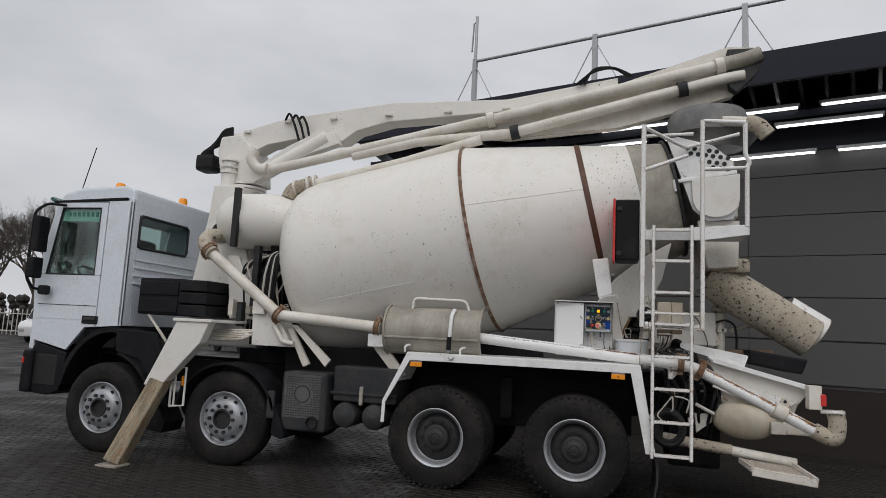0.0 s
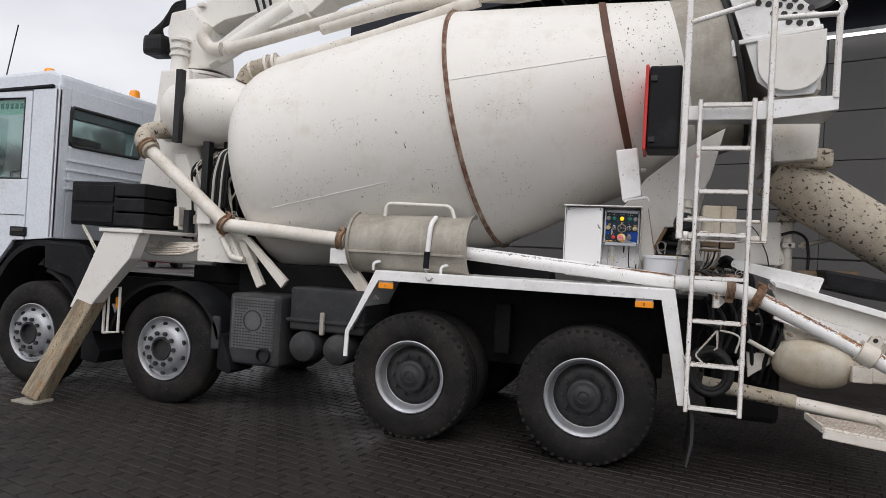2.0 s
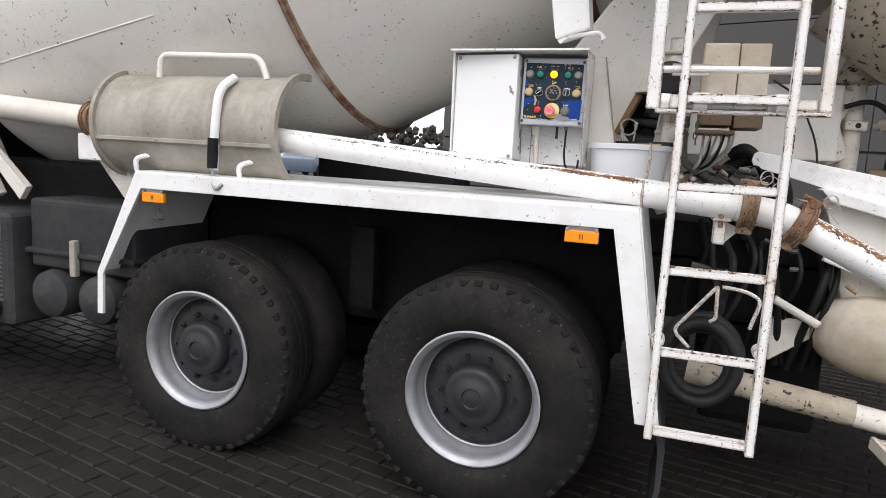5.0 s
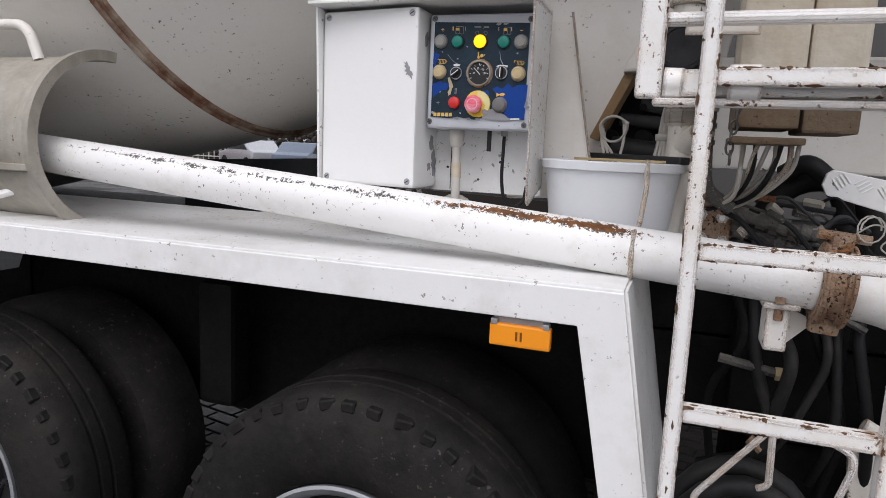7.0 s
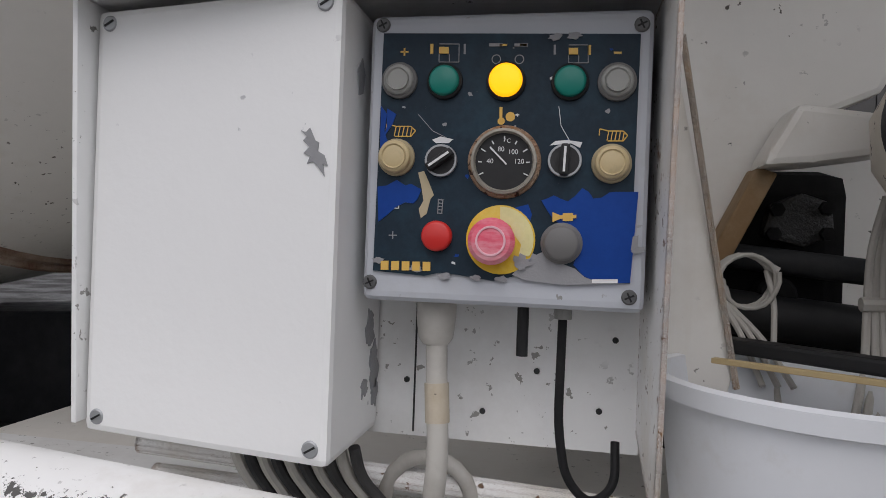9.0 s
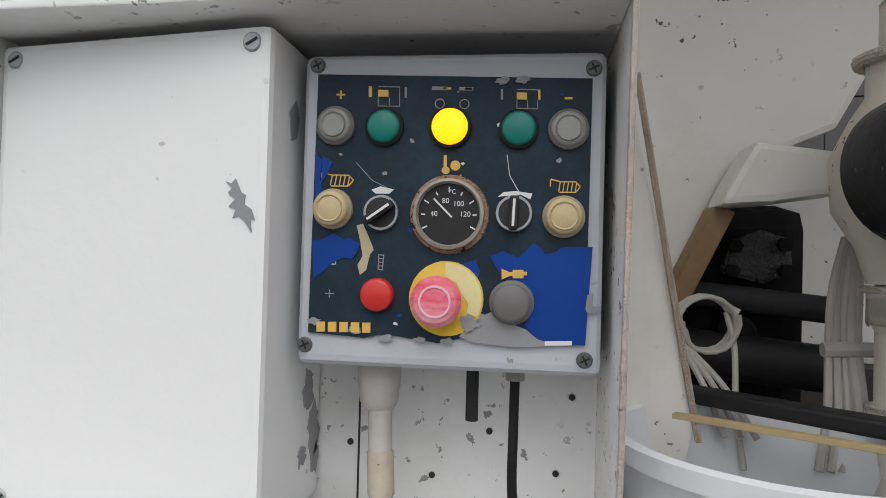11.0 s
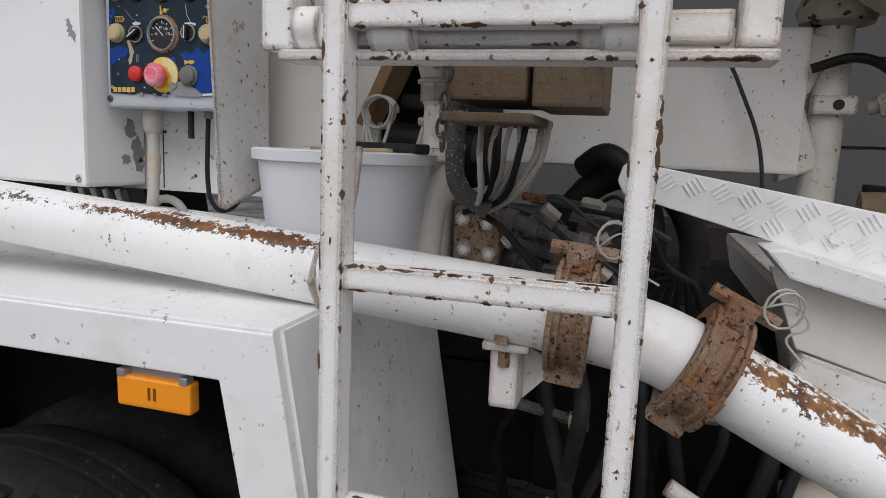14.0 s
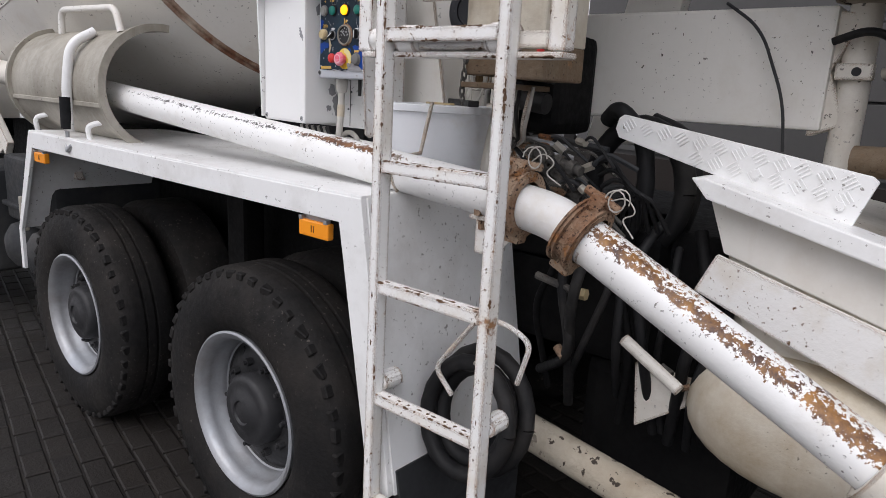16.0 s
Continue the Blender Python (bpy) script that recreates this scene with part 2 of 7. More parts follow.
TANBTN = surface("tan_button", (0.60, 0.48, 0.27), 0.5, var=0.15, grime=0.3, scale=6, bump=0.0)
YELLOW = surface("yellow_plastic", (0.80, 0.52, 0.02), 0.45, var=0.2, grime=0.5, grime_col=(0.85, 0.78, 0.25), scale=5, bump=0.02)
BLUEFOIL = surface("blue_foil", (0.003, 0.052, 0.30), 0.42, var=0.3, bump=0.02, gloss=0.25, scale=4)
NAVYFOIL = surface("dark_navy_foil", (0.016, 0.032, 0.050), 0.5, var=0.45, grime=0.5, grime_col=(0.022, 0.058, 0.085), bump=0.03, scale=5, gloss=0.22)
INKYEL = surface("yellow_print", (0.75, 0.47, 0.10), 0.5, var=0.1, bump=0)
INKWHITE = surface("white_print", (0.75, 0.75, 0.75), 0.5, var=0.1, bump=0)
FLAKE = surface("bare_grey_primer", (0.30, 0.30, 0.31), 0.6, var=0.15, bump=0.1, scale=6)
STAINBOX = surface("cream_stained_brown", (0.66, 0.61, 0.51), 0.6, var=0.2, grime=0.8, grime_col=(0.36, 0.27, 0.16), rust=0.22, streak=0.9, chips=0.3, bump=0.15, scale=1.6)
RUSTBOX = surface("brown_rust_stained_steel", (0.20, 0.15, 0.10), 0.75, var=0.35, grime=0.95, grime_col=(0.13, 0.075, 0.035), rust=0.4, chips=0.6, chip_col=(0.05, 0.03, 0.02), bump=0.3, scale=2.0, streak=0.8)
BUCKETW = surface("white_polythene", (0.80, 0.82, 0.85), 0.4, var=0.05, grime=0.25, grime_col=(0.62, 0.60, 0.55), scale=2, bump=0.02)
WOODS = surface("pale_wood", (0.55, 0.42, 0.22), 0.6, var=0.2, bump=0.1, stretch=(1, 8, 1))
CABLE_GREY = surface("pale_cable", (0.52, 0.50, 0.46), 0.5, var=0.15, grime=0.5, bump=0.1)
TAPED = surface("cement_smeared_hose", (0.10, 0.095, 0.085), 0.7, var=0.5, grime=0.8, grime_col=(0.025, 0.023, 0.02), chips=0.8, chip_col=(0.34, 0.31, 0.26), bump=0.4, scale=3)
MESHPLATE = surface("dusty_grey_plate", (0.12, 0.12, 0.122), 0.65, var=0.3, grime=0.5, grime_col=(0.05, 0.048, 0.045), bump=0.1, gloss=0.2)
BROWN = surface("ochre_stained_steel", (0.27, 0.165, 0.075), 0.7, var=0.3, grime=0.6, grime_col=(0.50, 0.40, 0.27), bump=0.1)
HOSE = surface("black_hose", (0.016, 0.016, 0.017), 0.5, var=0.3, grime=0.3, grime_col=(0.06, 0.055, 0.05), bump=0.1, gloss=0.18)
PANEL_GREY = surface("grey_panel", (0.092, 0.089, 0.087), 0.5, var=0.05, bump=0.02, scale=0.4)
PLINTH = surface("dark_plinth", (0.035, 0.029, 0.026), 0.5, var=0.2, bump=0.1, gloss=0.18)
NAVY = surface("dark_navy_cladding", (0.022, 0.024, 0.034), 0.45, var=0.1, bump=0.02, scale=0.4, gloss=0.18)
BARK = surface("bark", (0.12, 0.10, 0.08), 0.9, var=0.3, bump=0.4)
TWIG = surface("bare_twigs", (0.085, 0.07, 0.06), 0.9, var=0.3, bump=0.0)
HEDGE = surface("dark_hedge", (0.045, 0.038, 0.032), 0.9, var=0.5, bump=0.3)
CARWHITE = surface("car_white", (0.75, 0.75, 0.75), 0.3, var=0.03, bump=0, coat=0.3)
CARRED = surface("car_red", (0.40, 0.03, 0.03), 0.3, var=0.05, bump=0, coat=0.3)
CARBLUE = surface("car_blue_grey", (0.09, 0.12, 0.17), 0.3, var=0.05, bump=0, coat=0.3)
CARSILVER = surface("car_silver", (0.42, 0.43, 0.45), 0.3, metal=0.4, var=0.05, bump=0, coat=0.3)
SEAL = surface("black_seal", (0.01, 0.01, 0.011), 0.55, var=0.2, bump=0.05)


def glass(name, col, rough=0.03):
    m, n, l, p = nodes_of(name)
    p.inputs["Base Color"].default_value = (*col, 1)
    p.inputs["Transmission Weight"].default_value = 1.0
    p.inputs["Roughness"].default_value, p.inputs["IOR"].default_value = rough, 1.45
    return m


def glow(name, col, strength):
    m, n, l, p = nodes_of(name)
    p.inputs["Base Color"].default_value = (*col, 1)
    p.inputs["Emission Color"].default_value, p.inputs["Emission Strength"].default_value = (*col, 1), strength
    return m


GLASS = glass("window_glass", (0.55, 0.66, 0.64))
AMBER_GLOW = glow("lit_amber_lens", (1.0, 0.44, 0.0), 1.25)
TUBE_GLOW = glow("fluorescent_tube", (1.0, 0.98, 0.95), 2.2)


def wet_paving(name, joints):
    m, n, l, p = nodes_of(name)
    co = n.new("ShaderNodeTexCoord")
    v = co.outputs["Object"]
    col = ramp_node(n, l, noise_node(n, l, v, 0.7, 6, 0.6), 0.35, 0.7, (0.0105, 0.0093, 0.0085, 1), (0.029, 0.0255, 0.0232, 1))
    if joints:
        ge = n.new("ShaderNodeNewGeometry")
        col = mix_node(n, l, ramp_node(n, l, ge.outputs["Random Per Island"], 0, 1, cb=(0.6, 0.6, 0.6, 1)), col, (0.024, 0.020, 0.017))
    col = mix_node(n, l, ramp_node(n, l, noise_node(n, l, v, 45, 5), 0.4, 0.75, cb=(0.5, 0.5, 0.5, 1)), col, (0.028, 0.0245, 0.0215))
    p.inputs["Specular IOR Level"].default_value = 0.22
    wet = ramp_node(n, l, noise_node(n, l, v, 0.6, 6, 0.65), 0.42, 0.62, (0.42, 0.42, 0.42, 1), (0.78, 0.78, 0.78, 1))
    l.new(col, p.inputs["Base Color"])
    l.new(wet, p.inputs["Roughness"])
    b = n.new("ShaderNodeBump")
    b.inputs["Strength"].default_value, b.inputs["Distance"].default_value = 0.5, 0.006
    if joints:
        l.new(noise_node(n, l, v, 70, 5), b.inputs["Height"])
    else:
        br = n.new("ShaderNodeTexBrick")
        br.inputs["Scale"].default_value = 1.0
        br.inputs["Brick Width"].default_value, br.inputs["Row Height"].default_value = 0.22, 0.11
        br.inputs["Mortar Size"].default_value = 0.008
        br.inputs["Color1"].default_value = br.inputs["Color2"].default_value = (1, 1, 1, 1)
        br.inputs["Mortar"].default_value = (0, 0, 0, 1)
        l.new(v, br.inputs["Vector"])
        l.new(br.outputs["Color"], b.inputs["Height"])
        col2 = mix_node(n, l, br.outputs["Fac"], col, (0.034, 0.029, 0.024))
        l.new(col2, p.inputs["Base Color"])
    l.new(b.outputs["Normal"], p.inputs["Normal"])
    return m


PAVING = wet_paving("wet_concrete_pavers", True)
PAVING_FAR = wet_paving("wet_paved_yard", False)


# ---- building blocks ----
def part(name, bm, mat, parent=None, label="", smooth=False):
    me = bpy.data.meshes.new(name)
    bm.normal_update()
    bm.to_mesh(me)
    bm.free()
    me.materials.append(mat)
    if smooth:
        me.shade_smooth()
        me.set_sharp_from_angle(angle=radians(38))
    ob = new(name, me)
    if parent:
        ob.parent = parent
        if parent.type == "EMPTY":
            ob.matrix_parent_inverse = Matrix.Translation(parent.location).inverted()
    if label:
        ob["label"] = label
    return ob


def thing(name, at, label, category, group="", kind=""):
    ob = new(name)
    ob.location = at
    ob.empty_display_size = 0.1
    return tagged(ob, label, category, group, kind)


def box(x0, x1, y0, y1, z0, z1, bevel=0.0, bm=None, segs=2):
    own = bm is None
    bm = bm or bmesh.new()
    r = bmesh.ops.create_cube(bm, size=1.0, matrix=Matrix.Translation(((x0 + x1) / 2, (y0 + y1) / 2, (z0 + z1) / 2)) @ Matrix.Diagonal((abs(x1 - x0), abs(y1 - y0), abs(z1 - z0), 1)))
    if bevel:
        es = list({e for v in r["verts"] for e in v.link_edges})
        bmesh.ops.bevel(bm, geom=es, offset=bevel, segments=segs, affect="EDGES", profile=0.6)
    return bm


def beam(a, b, w, h, bevel=0.004, up=(0, 0, 1), bm=None):
    """A bar of section w (across) by h (along up) from a to b."""
    bm = bm or bmesh.new()
    a, b = Vector(a), Vector(b)
    d = (b - a)
    x = d.normalized()
    u = Vector(up)
    y = u.cross(x)
    if y.length < 1e-4:
        y = Vector((0, 1, 0)).cross(x)
    y.normalize()
    z = x.cross(y)
    m = Matrix((x, y, z)).transposed().to_4x4()
    m.translation = (a + b) / 2
    r = bmesh.ops.create_cube(bm, size=1.0, matrix=m @ Matrix.Diagonal((d.length, w, h, 1)))
    if bevel:
        bmesh.ops.bevel(bm, geom=list({e for v in r["verts"] for e in v.link_edges}), offset=bevel, segments=2, affect="EDGES", profile=0.6)
    return bm


def smooth_path(pts, radius=0.0, steps=6):
    """Points with their corners rounded."""
    pts = [Vector(p) for p in pts]
    if not radius:
        return pts
    out = [pts[0]]
    for a, b, c in zip(pts, pts[1:], pts[2:]):
        r = min(radius, (a - b).length * 0.48, (c - b).length * 0.48)
        p, q = b + (a - b).normalized() * r, b + (c - b).normalized() * r
        for i in range(steps + 1):
            t = i / steps
            out.append((1 - t) ** 2 * p + 2 * t * (1 - t) * b + t * t * q)
    out.append(pts[-1])
    return out


def tube(pts, r, segs=14, bend=0.0, cap=True, bm=None, radii=None):
    """A round bar or pipe along points."""
    bm = bm or bmesh.new()
    pts = smooth_path(pts, bend)
    n = len(pts)
    rings = []
    prev = None
    for i, p in enumerate(pts):
        d = (pts[min(i + 1, n - 1)] - pts[max(i - 1, 0)]).normalized()
        if prev is None:
            u = d.cross(Vector((0, 0, 1)))
            if u.length < 0.1:
                u = d.cross(Vector((0, 1, 0)))
        else:
            u = prev - d * prev.dot(d)
        u.normalize()
        prev = u
        w = d.cross(u)
        rr = radii[min(i, len(radii) - 1)] if radii else r
        rings.append([bm.verts.new(p + rr * (math.cos(2 * math.pi * k / segs) * u + math.sin(2 * math.pi * k / segs) * w)) for k in range(segs)])
    for a, b in zip(rings, rings[1:]):
        for k in range(segs):
            bm.faces.new((a[k], a[(k + 1) % segs], b[(k + 1) % segs], b[k]))
    if cap:
        bm.faces.new(rings[0][::-1])
        bm.faces.new(rings[-1])
    return bm


def lathe(profile, m, segs=48, bm=None, a0=0.0, a1=2 * math.pi):
    """Turns (along, radius) pairs about the local x axis of m."""
    bm = bm or bmesh.new()
    full = abs(a1 - a0 - 2 * math.pi) < 1e-6
    cnt = segs if full else segs + 1
    rings = []
    for s, r in profile:
        rings.append([bm.verts.new(m @ Vector((s, r * math.cos(a0 + (a1 - a0) * k / segs), r * math.sin(a0 + (a1 - a0) * k / segs)))) for k in range(cnt)])
    for a, b in zip(rings, rings[1:]):
        for k in range(segs):
            j = (k + 1) % cnt
            bm.faces.new((a[k], b[k], b[j], a[j]))
    bmesh.ops.recalc_face_normals(bm, faces=bm.faces)
    return bm


def prism(poly, a, b, axis="y", bevel=0.0, bm=None):
    """A flat outline given in the two other axes, drawn out from a to b along axis."""
    bm = bm or bmesh.new()

    def at(p, q):
        return {"y": (p[0], q, p[1]), "x": (q, p[0], p[1]), "z": (p[0], p[1], q)}[axis]
    lo = [bm.verts.new(at(p, a)) for p in poly]
    hi = [bm.verts.new(at(p, b)) for p in poly]
    fs = [bm.faces.new(lo), bm.faces.new(hi[::-1])]
    n = len(poly)
    for i in range(n):
        fs.append(bm.faces.new((lo[i], hi[i], hi[(i + 1) % n], lo[(i + 1) % n])))
    bmesh.ops.recalc_face_normals(bm, faces=fs)
    if bevel:
        bmesh.ops.bevel(bm, geom=list({e for f in fs for e in f.edges}), offset=bevel, segments=2, affect="EDGES", profile=0.6)
    return bm


def strip(pts, width, thick, axis="y", at=0.0, bm=None):
    """A bent flat bar: its centre line in x, z, its width along y from at to at + width."""
    bm = bm or bmesh.new()
    pts = [Vector((p[0], 0, p[1])) for p in pts]
    rows = []
    for i, p in enumerate(pts):
        d = (pts[min(i + 1, len(pts) - 1)] - pts[max(i - 1, 0)]).normalized()
        nrm = Vector((-d.z, 0, d.x)) * thick / 2
        rows.append([bm.verts.new((q.x, y, q.z)) for q, y in ((p + nrm, at), (p + nrm, at + width), (p - nrm, at + width), (p - nrm, at))])
    for a, b in zip(rows, rows[1:]):
        for k in range(4):
            bm.faces.new((a[k], a[(k + 1) % 4], b[(k + 1) % 4], b[k]))
    bm.faces.new(rows[0][::-1])
    bm.faces.new(rows[-1])
    bmesh.ops.recalc_face_normals(bm, faces=bm.faces)
    return bm


def disc(at, direction, r, depth, segs=24, bevel=0.0, bm=None):
    d = Vector(direction).normalized()
    a = Vector(at)
    if bevel:
        return tube([a, a + d * (depth - bevel), a + d * depth], r, segs, bm=bm, radii=[r, r, r - bevel])
    return tube([a, a + d * depth], r, segs, bm=bm)


def frame_axis(x_dir):
    """A rotation whose x axis is x_dir."""
    return Vector(x_dir).to_track_quat("X", "Z").to_matrix().to_4x4()


# ---- ground ----
gr = bmesh.new()
bmesh.ops.create_grid(gr, x_segments=2, y_segments=2, size=400)
ground = part("ground", gr, PAVING_FAR)
ground.location = (0, 60, 0.001)
tagged(ground, "wet dark concrete block paving of a yard", "paving", kind="structure")


# ---- the truck ----
truck = thing("concrete_mixer_truck", (-2.0, 1.25, 0.0), "cream white four-axle concrete mixer truck with a folded pump boom", "truck")

# wheels: tyre, rim and hub, axis along y
TY_R, TY_Z = 0.530, 0.524

lug_bm = bmesh.new()
bmesh.ops.create_cube(lug_bm, size=1.0, matrix=Matrix.Diagonal((0.062, 0.040, 0.026, 1)))
bmesh.ops.bevel(lug_bm, geom=lug_bm.edges[:], offset=0.004, segments=1, affect="EDGES")
LUG_MESH = bpy.data.meshes.new("tread_lug")
lug_bm.to_mesh(LUG_MESH)
lug_bm.free()
LUG_MESH.materials.append(RUBBER)


def wheel(x, rear):
    w = new("wheel")
    w.parent = truck
    w.matrix_parent_inverse = Matrix.Translation(truck.location).inverted()
    y0 = 0.0 if rear else -0.005
    m = Matrix.Translation((x, y0, TY_Z)) @ frame_axis((0, 1, 0))
    R, wd = TY_R, 0.30
    prof = [(0.035, 0.296), (0.012, 0.315), (0.0, 0.36), (0.002, 0.42), (0.012, 0.46), (0.028, R - 0.022), (0.05, R - 0.006),
            (0.075, R), (0.118, R), (0.121, R - 0.014), (0.131, R - 0.014), (0.134, R), (0.166, R), (0.169, R - 0.014), (0.179, R - 0.014), (0.182, R),
            (0.225, R), (0.25, R - 0.006), (0.272, R - 0.022), (0.288, 0.46), (0.298, 0.42), (0.30, 0.36), (0.288, 0.315), (0.265, 0.300)]
    bm = lathe(prof, m, 72)
    part("tyre", bm, RUBBER, w, "worn black rubber truck tyre", True)
    # lugs on the shoulder
    lugs = random.Random(int(x * 100))
    for k in range(46 if rear else 0):
        a = 2 * math.pi * k / 46
        mm = m @ Matrix.Rotation(a, 4, "X") @ Matrix.Translation((0.050, 0, R - 0.024 + lugs.uniform(-0.003, 0.002))) @ Matrix.Rotation(lugs.uniform(-0.1, 0.5), 4, "Z")
        lg = new("tread_lug", LUG_MESH)
        lg.parent = w
        lg.matrix_local = mm @ Matrix.Diagonal((1, lugs.uniform(0.7, 1.25), 1, 1))
    if rear:
        rim = lathe([(0.030, 0.298), (0.012, 0.302), (0.008, 0.294), (0.016, 0.280), (0.030, 0.268), (0.055, 0.264), (0.085, 0.262), (0.098, 0.252), (0.120, 0.250), (0.124, 0.244)], m, 64)
        part("rim", rim, RIM, w, "silver steel rim with a dirty inner face", True)
        dk = lathe([(0.122, 0.250), (0.132, 0.240), (0.118, 0.222), (0.104, 0.196), (0.100, 0.150), (0.108, 0.128)], m, 64)
        part("wheel_disc", dk, RIM_DARK, w, "dark dirty wheel disc", True)
        for k in range(10):
            a = 2 * math.pi * (k + 0.5) / 10
            q = [m @ Vector((0.1165 + 0.006 * math.sin(u), (0.217 + 0.014 * math.sin(u)) * math.cos(a + 0.085 * math.cos(u)), (0.217 + 0.014 * math.sin(u)) * math.sin(a + 0.085 * math.cos(u)))) for u in [2 * math.pi * j / 14 for j in range(14)]]
            hole = bmesh.new()
            inn = [hole.verts.new(v + Vector((0, 0.012, 0))) for v in q]
            rim_v = [hole.verts.new(v - Vector((0, 0.004, 0))) for v in q]
            hole.faces.new(rim_v)
            for j in range(14):
                hole.faces.new((inn[j], inn[(j + 1) % 14], rim_v[(j + 1) % 14], rim_v[j]))
            part("vent_hole", hole, SEAL, w)
        for k in range(10):
            a = 2 * math.pi * k / 10
            nut = part("wheel_nut", tube([m @ Vector((0.104, 0.168 * math.cos(a), 0.168 * math.sin(a))), m @ Vector((0.078, 0.168 * math.cos(a), 0.168 * math.sin(a)))], 0.015, 6), RIM_DARK, w)
            part("stud", tube([m @ Vector((0.08, 0.168 * math.cos(a), 0.168 * math.sin(a))), m @ Vector((0.064, 0.168 * math.cos(a), 0.168 * math.sin(a)))], 0.008, 8), RIM_DARK, nut)
        hub = lathe([(0.11, 0.134), (0.052, 0.132), (0.040, 0.124), (0.034, 0.112), (0.036, 0.10), (0.030, 0.075), (0.020, 0.060), (0.018, 0.045), (0.026, 0.040), (0.022, 0.022), (0.020, 0.0)], m, 40)
        part("hub", hub, RIM_DARK, w, "dark grey axle hub cap", True)
        inner = lathe([(0.37, 0.29), (0.345, 0.40), (0.36, R - 0.03), (0.40, R), (0.60, R), (0.64, R - 0.04), (0.66, 0.4), (0.63, 0.29)], m, 56)
        part("inner_tyre", inner, RUBBER, w, "black rubber inner twin tyre", True)
    else:
        rim = lathe([(0.035, 0.298), (0.010, 0.302), (0.006, 0.295), (0.02, 0.280), (0.045, 0.268), (0.05, 0.245), (0.02, 0.225), (-0.005, 0.205), (-0.02, 0.18), (-0.022, 0.115), (-0.01, 0.108)], m, 56)
        part("rim", rim, RIM, w, "silver steel rim with ten nuts", True)
        for k in range(10):
            a = 2 * math.pi * k / 10
            part("wheel_nut", tube([m @ Vector((-0.02, 0.148 * math.cos(a), 0.148 * math.sin(a))), m @ Vector((-0.045, 0.148 * math.cos(a), 0.148 * math.sin(a)))], 0.021, 6), RIM_DARK, w)
            a += math.pi / 10
            part("vent_hole", tube([m @ Vector((0.012, 0.228 * math.cos(a), 0.228 * math.sin(a))), m @ Vector((0.03, 0.232 * math.cos(a), 0.232 * math.sin(a)))], 0.021, 14), SEAL, w)
        hub = lathe([(-0.012, 0.112), (-0.03, 0.105), (-0.03, 0.092), (0.01, 0.085), (0.012, 0.0)], m, 36)
        part("hub", hub, RIM_DARK, w, "dark recessed axle hub", True)
    return w


AXLES = ((-5.53, False), (-3.87, False), (-1.385, True), (0.04, True))
for ax, rear in AXLES:
    wheel(ax, rear)
# far side wheels
for ax, rear in AXLES:
    m = Matrix.Translation((ax, 2.5, TY_Z)) @ frame_axis((0, -1, 0))
    w = new("wheel")
    w.parent = truck
    w.matrix_parent_inverse = Matrix.Translation(truck.location).inverted()
    part("tyre", lathe([(0.03, 0.3), (0, 0.36), (0.02, 0.49), (0.06, TY_R), (0.60 if rear else 0.25, TY_R), (0.64 if rear else 0.29, 0.48), (0.64 if rear else 0.29, 0.3)], m, 48), RUBBER, w, "black rubber truck tyre", True)
    part("rim", lathe([(0.03, 0.3), (0.05, 0.26), (0.16, 0.24), (0.17, 0.0)], m, 32), RIM_DARK, w, "", True)

# chassis
part("chassis_rail", box(-6.3, 2.0, 0.80, 0.88, 0.82, 1.12, 0.01), CHASSIS, truck, "black steel chassis rail")
part("chassis_rail", box(-6.3, 2.0, 1.62, 1.70, 0.82, 1.12, 0.01), CHASSIS, truck, "black steel chassis rail")
part("sub_frame", box(-4.2, 1.9, 0.78, 1.72, 1.13, 1.30, 0.01), CHASSIS, truck, "black steel sub-frame under the drum")
part("frame_cover", box(-3.4, -1.9, 0.45, 0.80, 1.05, 1.38, 0.03), CHASSIS, truck, "black cover plate on the frame")
for ax, rear in AXLES:
    part("axle", tube([(ax, 0.2, TY_Z), (ax, 2.3, TY_Z)], 0.09, 14), CHASSIS, truck, "", True)
part("inner_wheel_arch", box(-1.85, 0.60, 0.72, 0.77, 0.62, 1.30), CHASSIS, truck, "black inner wheel arch")

part("roller_cover", prism([(-1.30, 1.30), (-1.30, 1.49), (-1.33, 1.50), (-1.33, 1.525), (-1.28, 1.55), (-0.62, 1.585), (-0.45, 1.56), (-0.40, 1.30)], 1.02, 1.34, "y", 0.01), BLACK, truck, "black plastic cover below the drum")
part("spring_hanger", box(-0.80, -0.66, 0.50, 0.62, 0.72, 1.16, 0.02), CHASSIS, truck, "black spring hanger between the wheels")

# drum, its axis rising to the rear
DRUM = Matrix.Translation((0, 1.17, 3.066)) @ frame_axis((math.cos(0.224), 0, math.sin(0.224)))
drum_prof = [(-3.70, 0.0), (-3.69, 0.30), (-3.64, 0.62), (-3.56, 0.86), (-3.46, 1.01), (-3.36, 1.09), (-3.26, 1.13), (-3.12, 1.149), (-1.25, 1.149),
             (-1.18, 1.143), (0.114, 0.856), (0.62, 0.735), (0.66, 0.727)]
drum = part("drum", lathe(drum_prof, DRUM, 96), CREAM, truck, "cream white painted mixing drum with small stone chips", True)
part("drum_mouth", lathe([(0.66, 0.727), (0.98, 0.675), (1.06, 0.655), (1.06, 0.62), (0.7, 0.60)], DRUM, 72), STEEL, drum, "cement-grey bare steel mouth of the drum", True)
part("rubber_lip", lathe([(1.045, 0.655), (1.05, 0.690), (1.075, 0.692), (1.085, 0.66), (1.07, 0.60)], DRUM, 72), SEAL, drum, "black rubber lip", True)
